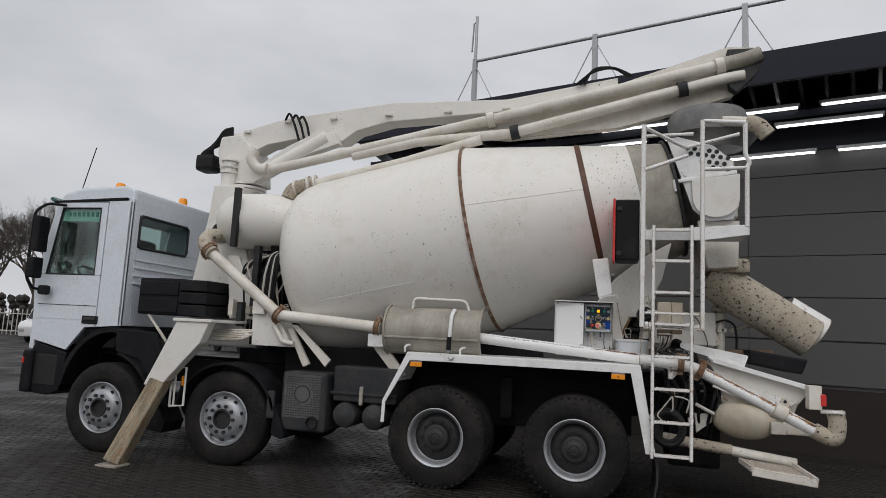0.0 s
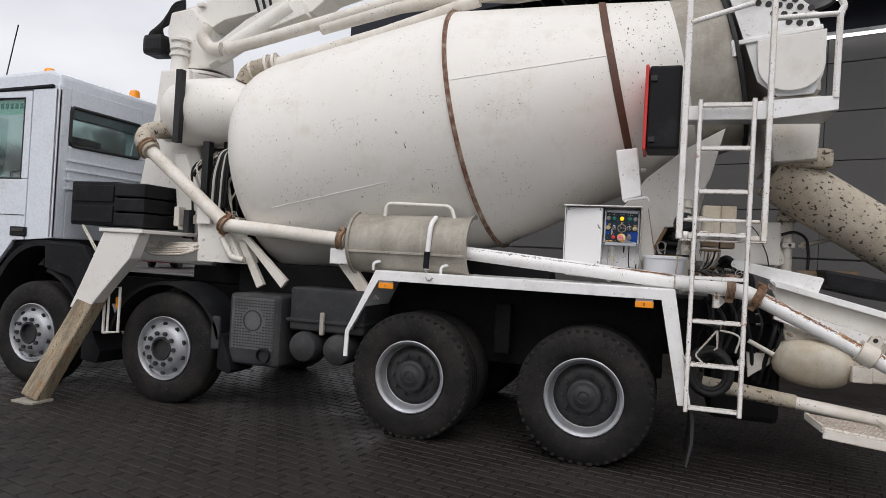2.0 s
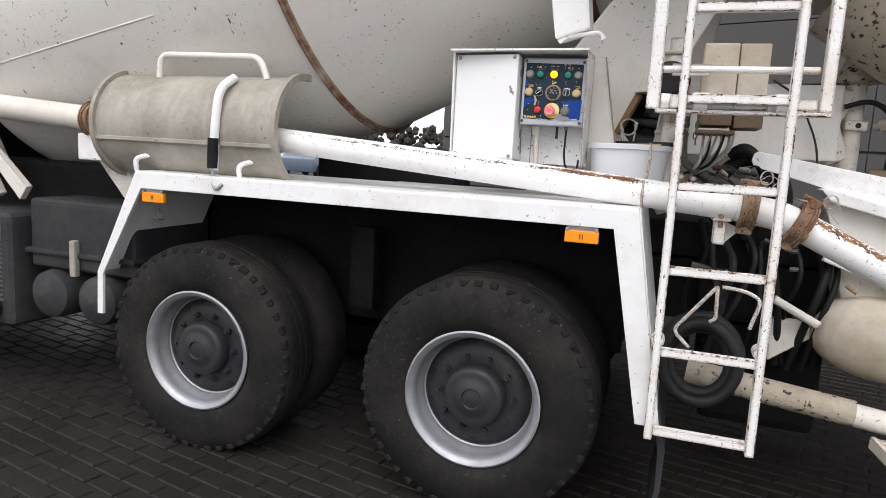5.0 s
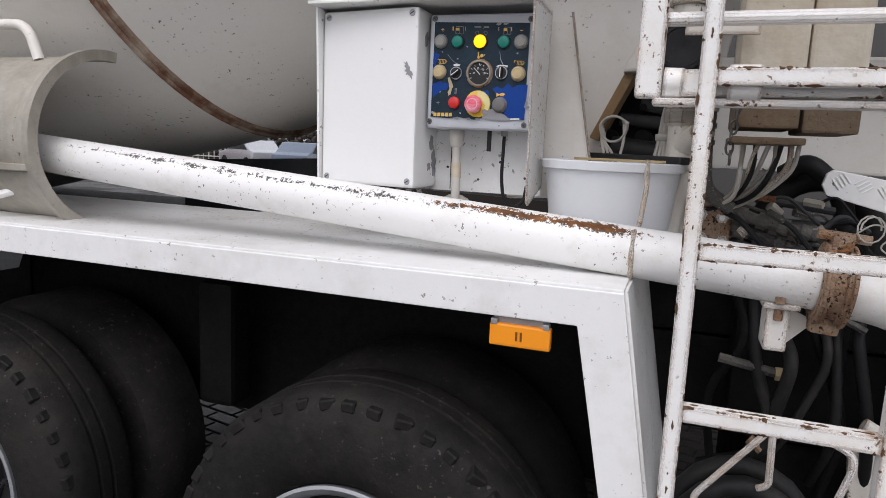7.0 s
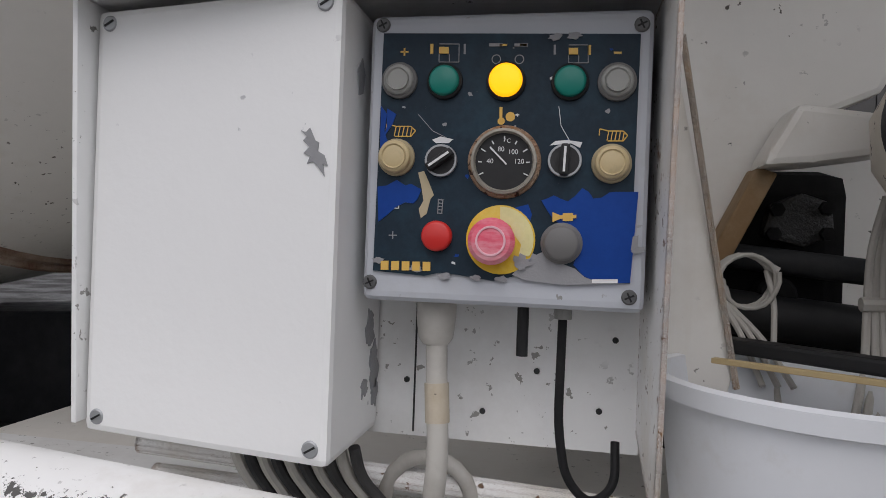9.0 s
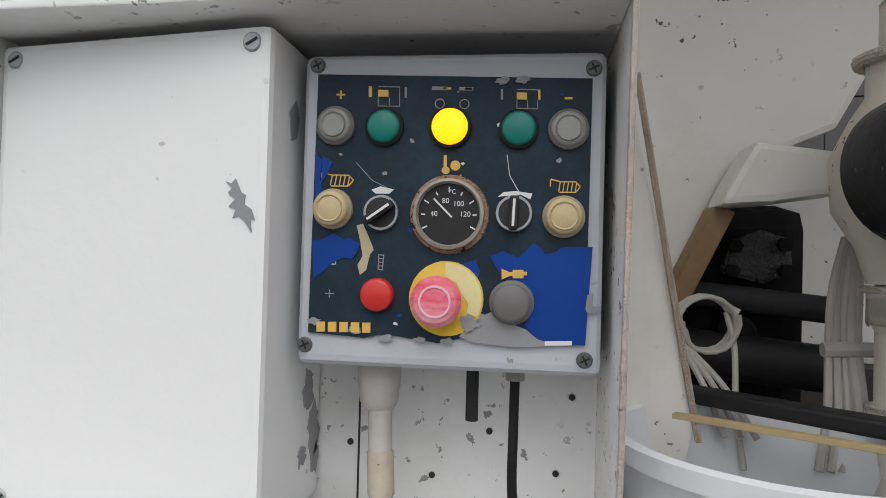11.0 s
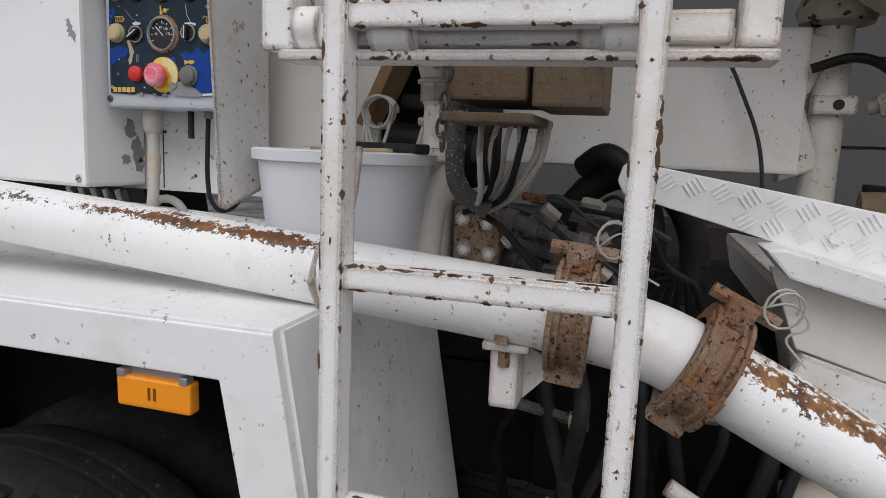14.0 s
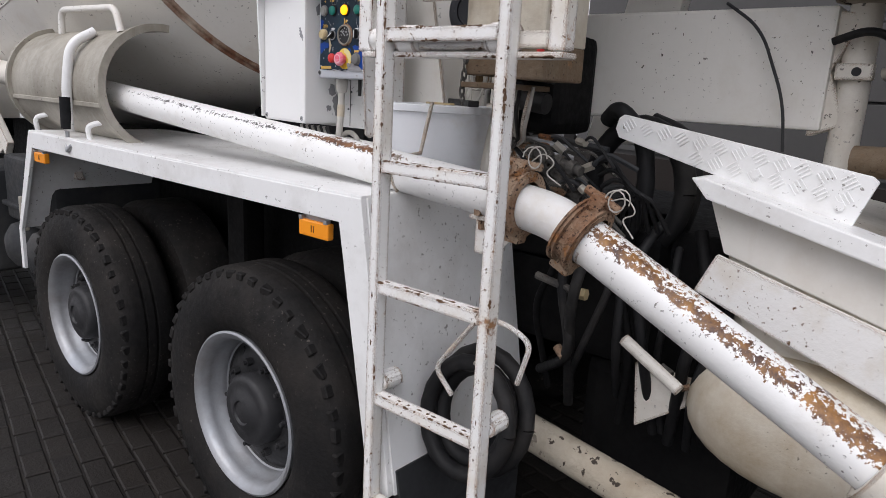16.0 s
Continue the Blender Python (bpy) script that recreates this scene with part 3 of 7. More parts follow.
# rusty bands
b1 = lathe([(-1.215, 1.146), (-1.210, 1.158), (-1.183, 1.154), (-1.178, 1.142)], DRUM, 96)
part("rust_band", b1, RUSTBAND, drum, "rust-stained wire band round the drum", True)
part("rope", lathe([(-1.205 + 0.009 * math.cos(a), 1.163 + 0.009 * math.sin(a)) for a in [k * math.pi / 4 for k in range(9)]], DRUM, 96), RUSTBAND, drum, "", True)
part("rust_band", lathe([(0.088, 0.864), (0.092, 0.874), (0.146, 0.862), (0.150, 0.848)], DRUM, 96), DARKBAND, drum, "flat rust-brown band round the drum", True)
part("weld_seam", lathe([(-2.62, 1.1485), (-2.617, 1.1505), (-2.612, 1.1505), (-2.61, 1.1485)], DRUM, 96), CREAM, drum, "", True)


def drum_point(along, ang, lift=0.0):
    """A place on the drum's skin, ang in degrees round its axis."""
    rad = [q for q in drum_prof if q[0] <= along][-1], [q for q in drum_prof if q[0] > along][0]
    k = (along - rad[0][0]) / (rad[1][0] - rad[0][0])
    q = rad[0][1] + k * (rad[1][1] - rad[0][1]) + lift
    return DRUM @ Vector((along, q * math.cos(radians(ang)), q * math.sin(radians(ang))))


for s0, s1, ang in ((-1.17, 0.08, 170), (-3.05, -1.9, 206)):
    part("weld_seam", tube([drum_point(s0 + (s1 - s0) * k / 12, ang) for k in range(13)], 0.004, 6), CREAM, drum, "", True)
# knocked-off paint beside the rear band and low on the drum's shoulder
rd = random.Random(12)
chip_bm = bmesh.new()
for k in range(150):
    if k < 95:
        along, ang = 0.20 + 0.42 * rd.random() ** (1.6 if k % 2 else 0.5), rd.uniform(112, 200)
    else:
        along, ang = rd.uniform(-3.1, -1.4), rd.uniform(150, 215)
    lg, wd, n = rd.choice((0.004, 0.006, 0.010, 0.018)), rd.uniform(0.003, 0.007), 9
    ring = []
    for j in range(n):
        u = 2 * math.pi * j / n
        q = rd.uniform(0.5, 1.1)
        ring.append(chip_bm.verts.new(drum_point(along + wd * q * math.cos(u), ang + math.degrees(lg * q * math.sin(u)), 0.0012)))
    chip_bm.faces.new(ring)
tagged(part("paint_chips", chip_bm, surface("dark_chip", (0.12, 0.10, 0.085), 0.7, var=0.4, bump=0), drum, "dark chips in the cream paint"), kind="stuff")

# rear wheel guard: outline flange, top plate and rear plate
guard = new("rear_wheel_guard")
guard.parent = truck
guard.matrix_parent_inverse = Matrix.Translation(truck.location).inverted()
OUT = [(-1.99, 0.64), (-1.985, 0.86), (-1.735, 1.385), (0.655, 1.385), (0.80, 0.55)]
INN = [(-1.955, 0.64), (-1.95, 0.85), (-1.70, 1.307), (0.568, 1.307), (0.715, 0.55)]
part("flange", prism(OUT + INN[::-1], 0.0, 0.018, "y", 0.003), WHITE, guard, "white painted steel edge")
part("top_plate", prism([(-1.735, 0.002), (0.655, 0.002), (0.655, 0.70), (-1.735, 0.70)], 1.375, 1.392, "z", 0.003), WHITE, guard, "white top plate with grey dirt")
part("deck_plate", box(-0.75, 0.62, 0.70, 1.02, 1.366, 1.380, 0.003), CREAM, guard, "cream deck plate behind the guard")
part("rear_plate", strip([(0.655, 1.385), (0.80, 0.55)], 0.66, 0.012, at=0.02), WHITE, guard, "white slanted rear plate")
part("front_plate", strip([(-1.985, 0.86), (-1.735, 1.385)], 0.66, 0.012, at=0.02), WHITE, guard)
part("mud_flap", prism([(0.775, 0.62), (0.80, 0.62), (0.838, 0.45), (0.835, 0.28), (0.80, 0.10), (0.79, 0.11), (0.815, 0.29), (0.812, 0.44)], 0.03, 0.62, "y"), DARKGREY, truck, "black rubber mud flap")
for ix in (-1.635, 0.4485):
    ind = part("side_marker_lamp", box(ix - 0.066, ix + 0.066, 0.006, 0.030, 1.241, 1.290, 0.005), ORANGE, guard, "orange side marker lamp")
    part("lamp_bracket", box(ix - 0.06, ix + 0.06, 0.0185, 0.022, 1.284, 1.322, 0.001), GALV, guard)
    for k in (-0.056, 0.056):
        part("lamp_clip", box(ix + k - 0.007, ix + k + 0.007, 0.003, 0.02, 1.288, 1.300, 0.002), GALV, ind)
    for k in (-0.006, 0.004):
        part("lens_mark", box(ix + k - 0.002, ix + k + 0.002, 0.0045, 0.007, 1.256, 1.276), surface("brown_print", (0.2, 0.06, 0.0)), ind)

# delivery pipe along the side
PIPE_Y = 0.17


def pipe_z(x):
    return 1.492 - 0.079 * (x - 0.07)


pipe = part("delivery_pipe", tube([(-2.05, PIPE_Y, pipe_z(-2.05)), (0.0, PIPE_Y, pipe_z(0)), (1.04, PIPE_Y, pipe_z(1.04))], 0.056, 28), PIPE_WHITE, truck, "white painted delivery pipe with flaking paint and rust", True)
part("delivery_pipe", tube([(1.0, PIPE_Y, pipe_z(1.0)), (1.16, PIPE_Y, 1.395), (1.26, PIPE_Y, 1.345)], 0.056, 24, bend=0.06), WHITE_CHIP, truck, "white chipped pipe elbow", True)
part("delivery_pipe", tube([(1.22, PIPE_Y, 1.368), (2.25, 0.15, 0.865)], 0.056, 28), PIPE_WHITE_B, truck, "white delivery pipe with rust along its top", True)
part("pipe_elbow", tube([(2.22, 0.15, 0.88), (2.40, 0.14, 0.79), (2.42, 0.14, 0.98), (2.40, 0.16, 1.06)], 0.075, 24, bend=0.16), CRUST, truck, "crusted cream end elbow of the pipe", True)
part("pipe_elbow", disc((2.385, 0.155, 1.04), (0, 0.1, 1), 0.10, 0.035), WHITE_CHIP, truck, "flange of the end elbow")


def clamp(at, d, r=0.075):
    d = Vector(d).normalized()
    a = Vector(at)
    c = part("pipe_clamp", lathe([(-0.030, r - 0.016), (-0.030, r), (-0.012, r + 0.006), (-0.01, r - 0.004), (0.01, r - 0.004), (0.012, r + 0.006), (0.030, r), (0.030, r - 0.016)],
                                 Matrix.Translation(a) @ frame_axis(d), 32), RUST, truck, "rusty two-half pipe clamp", True)
    up = Vector((0, 0, 1)) - d * d.z
    up.normalize()
    p = a + up * (r + 0.012)
    part("clamp_lug", beam(p - d * 0.02, p + d * 0.02, 0.05, 0.04, 0.008, up), RUST, c)
    part("clamp_wire", tube([p + up * 0.02 + d * 0.02, p + up * 0.05 + d * 0.05, p + up * 0.03 + d * 0.09, p + d * 0.06 + up * 0.0, p + d * 0.11 - up * 0.02], 0.0018, 6, bend=0.02), CABLE_GREY, c)
    part("clamp_wire", tube([p + d * (0.04 + 0.022 * math.cos(q)) + up * (0.035 + 0.026 * math.sin(q)) + Vector((0, -0.004 * q, 0)) for q in [0.5 * j for j in range(20)]], 0.0018, 6), CABLE_GREY, c)
    for sg in (-1, 1):
        part("clamp_rib", lathe([(sg * 0.024 - 0.004, r - 0.002), (sg * 0.024 - 0.003, r + 0.010), (sg * 0.024 + 0.003, r + 0.010), (sg * 0.024 + 0.004, r - 0.002)], Matrix.Translation(a) @ frame_axis(d), 28), RUST, c, "", True)
    part("clamp_bolt", tube([p + d * 0.05 + up * 0.012, p - d * 0.045 + up * 0.012], 0.011, 6), RUST, c)
    p = a - up * (r + 0.008)
    part("clamp_lug", beam(p - d * 0.028, p + d * 0.028, 0.04, 0.035, 0.008, up), RUST, c)
    return c


clamp((1.045, PIPE_Y, pipe_z(1.045)), (1, 0, -0.08))
clamp((1.225, PIPE_Y, 1.365), (1, 0, -0.49), 0.078)
pd = Vector((1.03, -0.02, -0.503)).normalized()
pc0 = Vector((1.93, 0.157, 1.023))
hc = part("holder_clamp", lathe([(-0.06, 0.06), (-0.06, 0.078), (0.06, 0.078), (0.06, 0.06)], Matrix.Translation(pc0) @ frame_axis(pd), 28), CREAM_WORN, truck, "cream pipe holder with a bolted lug", True)
part("holder_lug", prism([(1.915, 1.09), (1.95, 1.155), (2.005, 1.16), (2.03, 1.11), (1.99, 1.04)], 0.13, 0.16, "y", 0.006), CREAM_WORN, hc)
part("lug_eye", disc((1.975, 0.13, 1.125), (0, -1, 0), 0.016, 0.004, 14), SEAL, hc)
part("pipe_bracket", box(0.930, 0.974, 0.150, 0.235, 1.268, 1.360, 0.006), WHITE_CHIP, truck, "white bracket under the pipe")
part("pipe_bracket", box(0.920, 0.990, 0.135, 0.245, 1.360, 1.372, 0.003), WHITE_CHIP, truck)
part("bracket_bolt", tube([(0.952, 0.147, 1.335), (0.952, 0.147, 1.385)], 0.009, 6), RUST, truck)

part("bracket_web", prism([(0.974, 1.355), (1.03, 1.33), (0.974, 1.27)], 0.20, 0.206, "y", 0.001), CREAM, truck, "white web plate of the bracket")
part("bracket_stain", box(0.940, 0.960, 0.126, 0.134, 1.372, 1.425, 0.003), RUST, truck)

# forward pipe run
part("delivery_pipe", tube([(-4.40, 0.26, 2.45), (-3.36, 0.15, 1.725)], 0.066, 24), CREAM_WORN, truck, "sloping cream delivery pipe with scuffed paint", True)
part("delivery_pipe", tube([(-3.36, 0.15, 1.72), (-2.10, 0.16, 1.63)], 0.066, 24), CREAM_WORN, truck, "cream delivery pipe with orange rust scuffs", True)
clamp((-3.36, 0.15, 1.725), (0.85, -0.05, -0.45), 0.085)
clamp((-2.14, 0.16, 1.635), (1, 0, -0.08), 0.085)
part("pipe_elbow", tube([(-4.36, 0.24, 2.43), (-4.52, 0.27, 2.55), (-4.56, 0.40, 2.68), (-4.42, 0.70, 2.72)], 0.088, 20, bend=0.12), CRUST, truck, "concrete-crusted pipe elbow", True)
clamp((-4.42, 0.25, 2.47), (0.8, -0.1, -0.57), 0.095)
part("pipe_cradle", box(-2.24, -2.04, 0.13, 0.16, 1.42, 1.56, 0.01), WHITE, truck, "white pipe cradle")

# spare half-pipe chute lying on the guard
ch = new("spare_chute")
ch.parent = truck
ch.matrix_parent_inverse = Matrix.Translation(truck.location).inverted()
CH = Matrix.Translation((-1.5, 0.30, 1.62))
shell = lathe([(-0.53, 0.262), (0.53, 0.262), (0.53, 0.254), (-0.53, 0.254), (-0.53, 0.262)], CH, 30, a0=radians(82), a1=radians(268))
part("chute_shell", shell, STEEL, ch, "cement-stained grey steel half pipe", True)
for s in (-0.53, 0.53):
    part("chute_rim", lathe([(s - 0.012, 0.250), (s - 0.012, 0.282), (s + 0.012, 0.282), (s + 0.012, 0.250), (s - 0.012, 0.250)], CH, 30, a0=radians(82), a1=radians(268)), STEEL, ch, "", True)
part("chute_rib", beam((-2.02, 0.045, 1.545), (-0.98, 0.045, 1.545), 0.012, 0.02, 0.003), STEEL, ch)
part("chute_handle", tube([(-1.76, 0.20, 1.86), (-1.75, 0.20, 1.975), (-1.16, 0.20, 1.965), (-1.12, 0.20, 1.86)], 0.016, 12, bend=0.08), CREAM, ch, "bent cream tube handle", True)
part("strap", tube([(-1.27, 0.15, 1.86), (-1.275, 0.045, 1.80), (-1.28, 0.018, 1.62), (-1.285, 0.02, 1.42)], 0.021, 12, bend=0.08), WHITE, ch, "white strap over the chute", True)
part("strap_spring", tube([(-1.283, 0.012, 1.57), (-1.287, 0.012, 1.43)], 0.025, 12), BLACK, ch, "black spring sleeve", True)
part("strap_hook", tube([(-1.285, 0.012, 1.43), (-1.285, 0.01, 1.36), (-1.25, -0.01, 1.33), (-1.22, 0.0, 1.36)], 0.009, 8, bend=0.02), GALV, ch)
for hx in (-1.17, -1.78):
    part("chute_foot", tube([(hx, 0.06, 1.39), (hx, 0.05, 1.45), (hx + 0.05, 0.10, 1.47)], 0.012, 8, bend=0.03), WHITE, ch)

# control cabinet
cc = new("control_cabinet")
cc.parent = truck
cc.matrix_parent_inverse = Matrix.Translation(truck.location).inverted()
part("housing_back", box(-0.215, 0.388, 0.425, 0.432, 1.535, 2.005), WHITE, cc, "white sheet back of the housing")
part("housing_top", prism([(-0.212, 0.235), (0.391, 0.215), (0.391, 0.432), (-0.212, 0.432)], 2.005, 2.013, "z", 0.002), WHITE, cc, "white sheet roof of the housing")
part("housing_side", prism([(0.225, 2.004), (0.43, 2.004), (0.43, 1.56), (0.28, 1.52), (0.262, 1.53)], 0.385, 0.390, "x", 0.001), WHITE_CHIP, cc, "chipped white side sheet")
part("housing_side", prism([(0.272, 2.004), (0.43, 2.004), (0.43, 1.56), (0.29, 1.555)], -0.209, -0.203, "x", 0.001), WHITE, cc, "white side sheet")
BOX_L, BOX_R, BOX_FL, BOX_FR = -0.201, 0.092, 0.300, 0.254


def box_y(x):
    """Depth of the junction box's front, which stands askew."""
    return BOX_FL + (BOX_FR - BOX_FL) * (x - BOX_L) / (BOX_R - BOX_L)


part("junction_box", prism([(BOX_L, BOX_FL), (BOX_R, BOX_FR), (BOX_R, 0.42), (BOX_L, 0.42)], 1.545, 1.996, "z", 0.008), CABINET, cc, "plain white steel junction box")
for sx in (-0.183, 0.074):
    for sz in (1.562, 1.981):
        sy = box_y(sx)
        scr = part("screw", disc((sx, sy + 0.0015, sz), (0, -1, 0), 0.0085, 0.004, 16, 0.0015), GALV, cc)
        part("screw_slot", beam((sx - 0.005, sy - 0.003, sz - 0.003), (sx + 0.005, sy - 0.003, sz + 0.003), 0.002, 0.001, 0, (0, 1, 0)), SEAL, scr)
rs = random.Random(8)


def scar(cx, cz, w, h, mat, parent, y, label="", n=22):
    """A ragged flat patch."""
    pts = []
    for k in range(n):
        a = 2 * math.pi * k / n
        q = rs.uniform(0.55, 1.15)
        pts.append((cx + w / 2 * q * math.cos(a), cz + h / 2 * q * math.sin(a)))
    return part("paint_scar", prism(pts, y - 0.0005, y + 0.0008, "y"), mat, parent, label)


flake = prism([(0.030, 1.868), (0.036, 1.866), (0.040, 1.870), (0.046, 1.858), (0.050, 1.856), (0.049, 1.848), (0.056, 1.844), (0.060, 1.834), (0.055, 1.836), (0.057, 1.824), (0.050, 1.833), (0.044, 1.838), (0.038, 1.836), (0.041, 1.843), (0.034, 1.846), (0.040, 1.852), (0.033, 1.858), (0.037, 1.862)], -0.0012, 0.001, "y")
for fv in flake.verts:
    fv.co.x += 0.022
    fv.co.z -= 0.006
    fv.co.y += box_y(fv.co.x)
part("paint_scar", flake, FLAKE, cc, "bare grey scar in the paint")
part("paint_scar", prism([(0.30, 1.93), (0.315, 1.945), (0.325, 1.93), (0.32, 1.91), (0.305, 1.905)], BOX_R - 0.0005, BOX_R + 0.001, "x"), FLAKE, cc)
for sy, sz, w_, h_ in ((0.375, 1.665, 0.05, 0.05), (0.395, 1.615, 0.04, 0.07), (0.36, 1.60, 0.03, 0.03), (0.40, 1.585, 0.03, 0.04), (0.385, 1.90, 0.025, 0.04), (0.375, 1.872, 0.02, 0.03)):
    ring = [(sy + w_ / 2 * rs.uniform(0.4, 1.1) * math.cos(q), sz + h_ / 2 * rs.uniform(0.4, 1.1) * math.sin(q)) for q in [math.pi * 2 * j / 18 for j in range(18)]]
    part("paint_scar", prism(ring, BOX_R - 0.0005, BOX_R + 0.001, "x"), FLAKE, cc)
SCREWGREY = surface("dull_screw_steel", (0.16, 0.16, 0.16), 0.45, metal=0.6, var=0.2, bump=0.1)
panel = part("control_panel", box(0.104, 0.376, 0.303, 0.42, 1.701, 1.984, 0.010, segs=3), surface("panel_grey_frame", (0.52, 0.54, 0.58), 0.45, var=0.08, grime=0.3, grime_col=(0.36, 0.35, 0.33), chips=0.3, chip_col=(0.25, 0.24, 0.22), bump=0.03), cc, "pale grey control panel box")
FY = 0.3015


def P(u, w):
    """A place on the panel front, from its coordinates on the front's own sheet."""
    k = 1 + 0.00021915795 * u - 5.4995072e-05 * w
    return (0.00067410144 * u + 2.4357584e-06 * w - 0.23767717) / k, (0.00041066026 * u - 0.00070762482 * w + 2.0677765) / k


def flat(name, pts, y0, y1, mat, parent, label=""):
    return part(name, prism([P(*q) for q in pts], y0, y1, "y"), mat, parent, label)


flat("foil", [(547, 153), (1005, 150), (985, 604), (940, 602), (905, 596), (870, 598), (830, 596), (790, 588), (745, 598), (700, 590), (680, 586), (650, 583), (625, 588), (600, 585), (570, 582), (537, 578)], FY - 0.0012, FY + 0.003, NAVYFOIL, panel, "worn dark navy front foil")
flat("foil_patch", [(828, 455), (838, 452), (850, 446), (862, 452), (875, 457), (888, 447), (900, 433), (912, 440), (920, 452), (935, 450), (948, 441), (960, 440), (1000, 440), (985, 603), (930, 603), (903, 590), (885, 570), (897, 540), (890, 515), (868, 500), (850, 490), (838, 472)], FY - 0.0024, FY, BLUEFOIL, panel, "bright blue remnant of foil")
flat("foil_patch", [(542, 430), (558, 428), (575, 418), (590, 428), (600, 425), (618, 435), (612, 452), (605, 460), (590, 458), (575, 466), (560, 480), (545, 492)], FY - 0.0022, FY, BLUEFOIL, panel)
flat("foil_patch", [(545, 285), (556, 300), (552, 330), (558, 350), (545, 380)], FY - 0.0022, FY, BLUEFOIL, panel)
flat("foil_patch", [(782, 468), (805, 462), (812, 480), (806, 500), (790, 490)], FY - 0.0020, FY, BLUEFOIL, panel)
flat("bare_patch", [(792, 552), (805, 546), (820, 552), (835, 545), (848, 556), (870, 570), (888, 577), (905, 592), (935, 604), (870, 606), (800, 597), (778, 587), (788, 575), (800, 570)], FY - 0.0028, FY, FLAKE, panel, "bare grey patch in the foil")
for q in ((610, 575), (660, 588), (715, 592), (760, 594), (850, 158), (885, 156), (1000, 545), (545, 560)):
    x_, z_ = P(*q)
    scar(x_, z_, 0.014, 0.007, FLAKE, panel, FY - 0.0024, n=14)


def button(name, u, w, r, mat, depth, label, collar=None):
    x_, z_ = P(u, w)
    b = part(name, lathe([(0.0, r), (depth - 0.003, r), (depth - 0.001, r * 0.93), (depth, r * 0.8), (depth + 0.0005, 0.0)], Matrix.Translation((x_, FY, z_)) @ frame_axis((0, -1, 0)), 32), mat, panel, label, True)
    if collar:
        part("collar", lathe([(0.0, r * 1.2), (0.005, r * 1.17), (0.007, r * 1.0)], Matrix.Translation((x_, FY, z_)) @ frame_axis((0, -1, 0)), 28), collar, b, "", True)
    return b


for u in (577, 962):
    b = button("push_button", u, 240, 0.0150, GREYBTN, 0.010, "worn grey push button", DARKBTN)
    part("button_face", lathe([(0.0105, 0.0115), (0.0125, 0.0108), (0.011, 0.0095), (0.011, 0.0)], Matrix.Translation((P(u, 240)[0], FY, P(u, 240)[1])) @ frame_axis((0, -1, 0)), 24), GREYBTN, b, "", True)
for u in (656, 878):
    button("pilot_lamp", u, 241, 0.0148, GREEN, 0.011, "green pilot lamp", SEAL)
button("pilot_lamp", 764, 240, 0.0160, AMBER_GLOW, 0.012, "lit amber pilot lamp", SEAL)
TANC = surface("tan_collar", (0.4, 0.33, 0.2), 0.6, scale=5)
for u in (574, 952):
    w = 378 + (u > 600) * 11
    b = button("push_button", u, w, 0.0155, TANBTN, 0.014, "worn tan push button", TANC)
    part("button_face", lathe([(0.014, 0.0125), (0.0155, 0.0118), (0.0135, 0.010), (0.0135, 0.0)], Matrix.Translation((P(u, w)[0], FY, P(u, w)[1])) @ frame_axis((0, -1, 0)), 24), TANBTN, b, "", True)
for u, an in ((652, 35), (869, 88)):
    x_, z_ = P(u, 384)
    b = part("rotary_switch", disc((x_, FY, z_), (0, -1, 0), 0.0155, 0.006, 28, 0.002), RIM_DARK, panel, "worn black and chrome rotary switch", True)
    part("switch_ring", lathe([(0.003, 0.0160), (0.0065, 0.0155), (0.0065, 0.0135)], Matrix.Translation((x_, FY, z_)) @ frame_axis((0, -1, 0)), 28), GALV, b, "", True)
    c = Vector((x_, FY - 0.011, z_))
    d = Vector((math.cos(radians(an)), 0, math.sin(radians(an)))) * 0.0145
    part("switch_bar", beam(c - d, c + d, 0.008, 0.012, 0.002, (0, 1, 0)), SEAL, b)
    part("switch_mark", beam(c - d * 0.8 + Vector((0, -0.0065, 0)), c + d * 0.8 + Vector((0, -0.0065, 0)), 0.0022, 0.0008, 0, (0, 1, 0)), INKWHITE, b)
gx, gz = P(762, 386)
GM = Matrix.Translation((gx, FY, gz)) @ frame_axis((0, -1, 0))
ga = part("temperature_gauge", lathe([(0.0, 0.0355), (0.004, 0.0345), (0.005, 0.031)], GM, 40), RUST, panel, "round gauge in a rusty ring", True)
part("bezel", lathe([(0.004, 0.0315), (0.010, 0.031), (0.011, 0.0285), (0.006, 0.027)], GM, 40), STEEL, ga, "worn chrome bezel", True)
part("dial", disc((gx, FY, gz), (0, -1, 0), 0.028, 0.005, 32), SEAL, ga, "black dial")
DY = FY - 0.0056
for k in range(9):
    a = radians(205 - 230 * k / 8)
    d = Vector((math.cos(a), 0, math.sin(a)))
    c = Vector((gx, DY, gz - 0.002))
    part("dial_tick", beam(c + d * 0.021, c + d * (0.0245 if k % 2 else 0.026), 0.0012, 0.0006, 0, (0, 1, 0)), INKWHITE, ga)
d = Vector((math.cos(radians(135)), 0, math.sin(radians(135))))
c = Vector((gx, DY - 0.001, gz))
part("needle", beam(c - d * 0.004, c + d * 0.019, 0.0016, 0.0006, 0, (0, 1, 0)), INKWHITE, ga, "white needle")


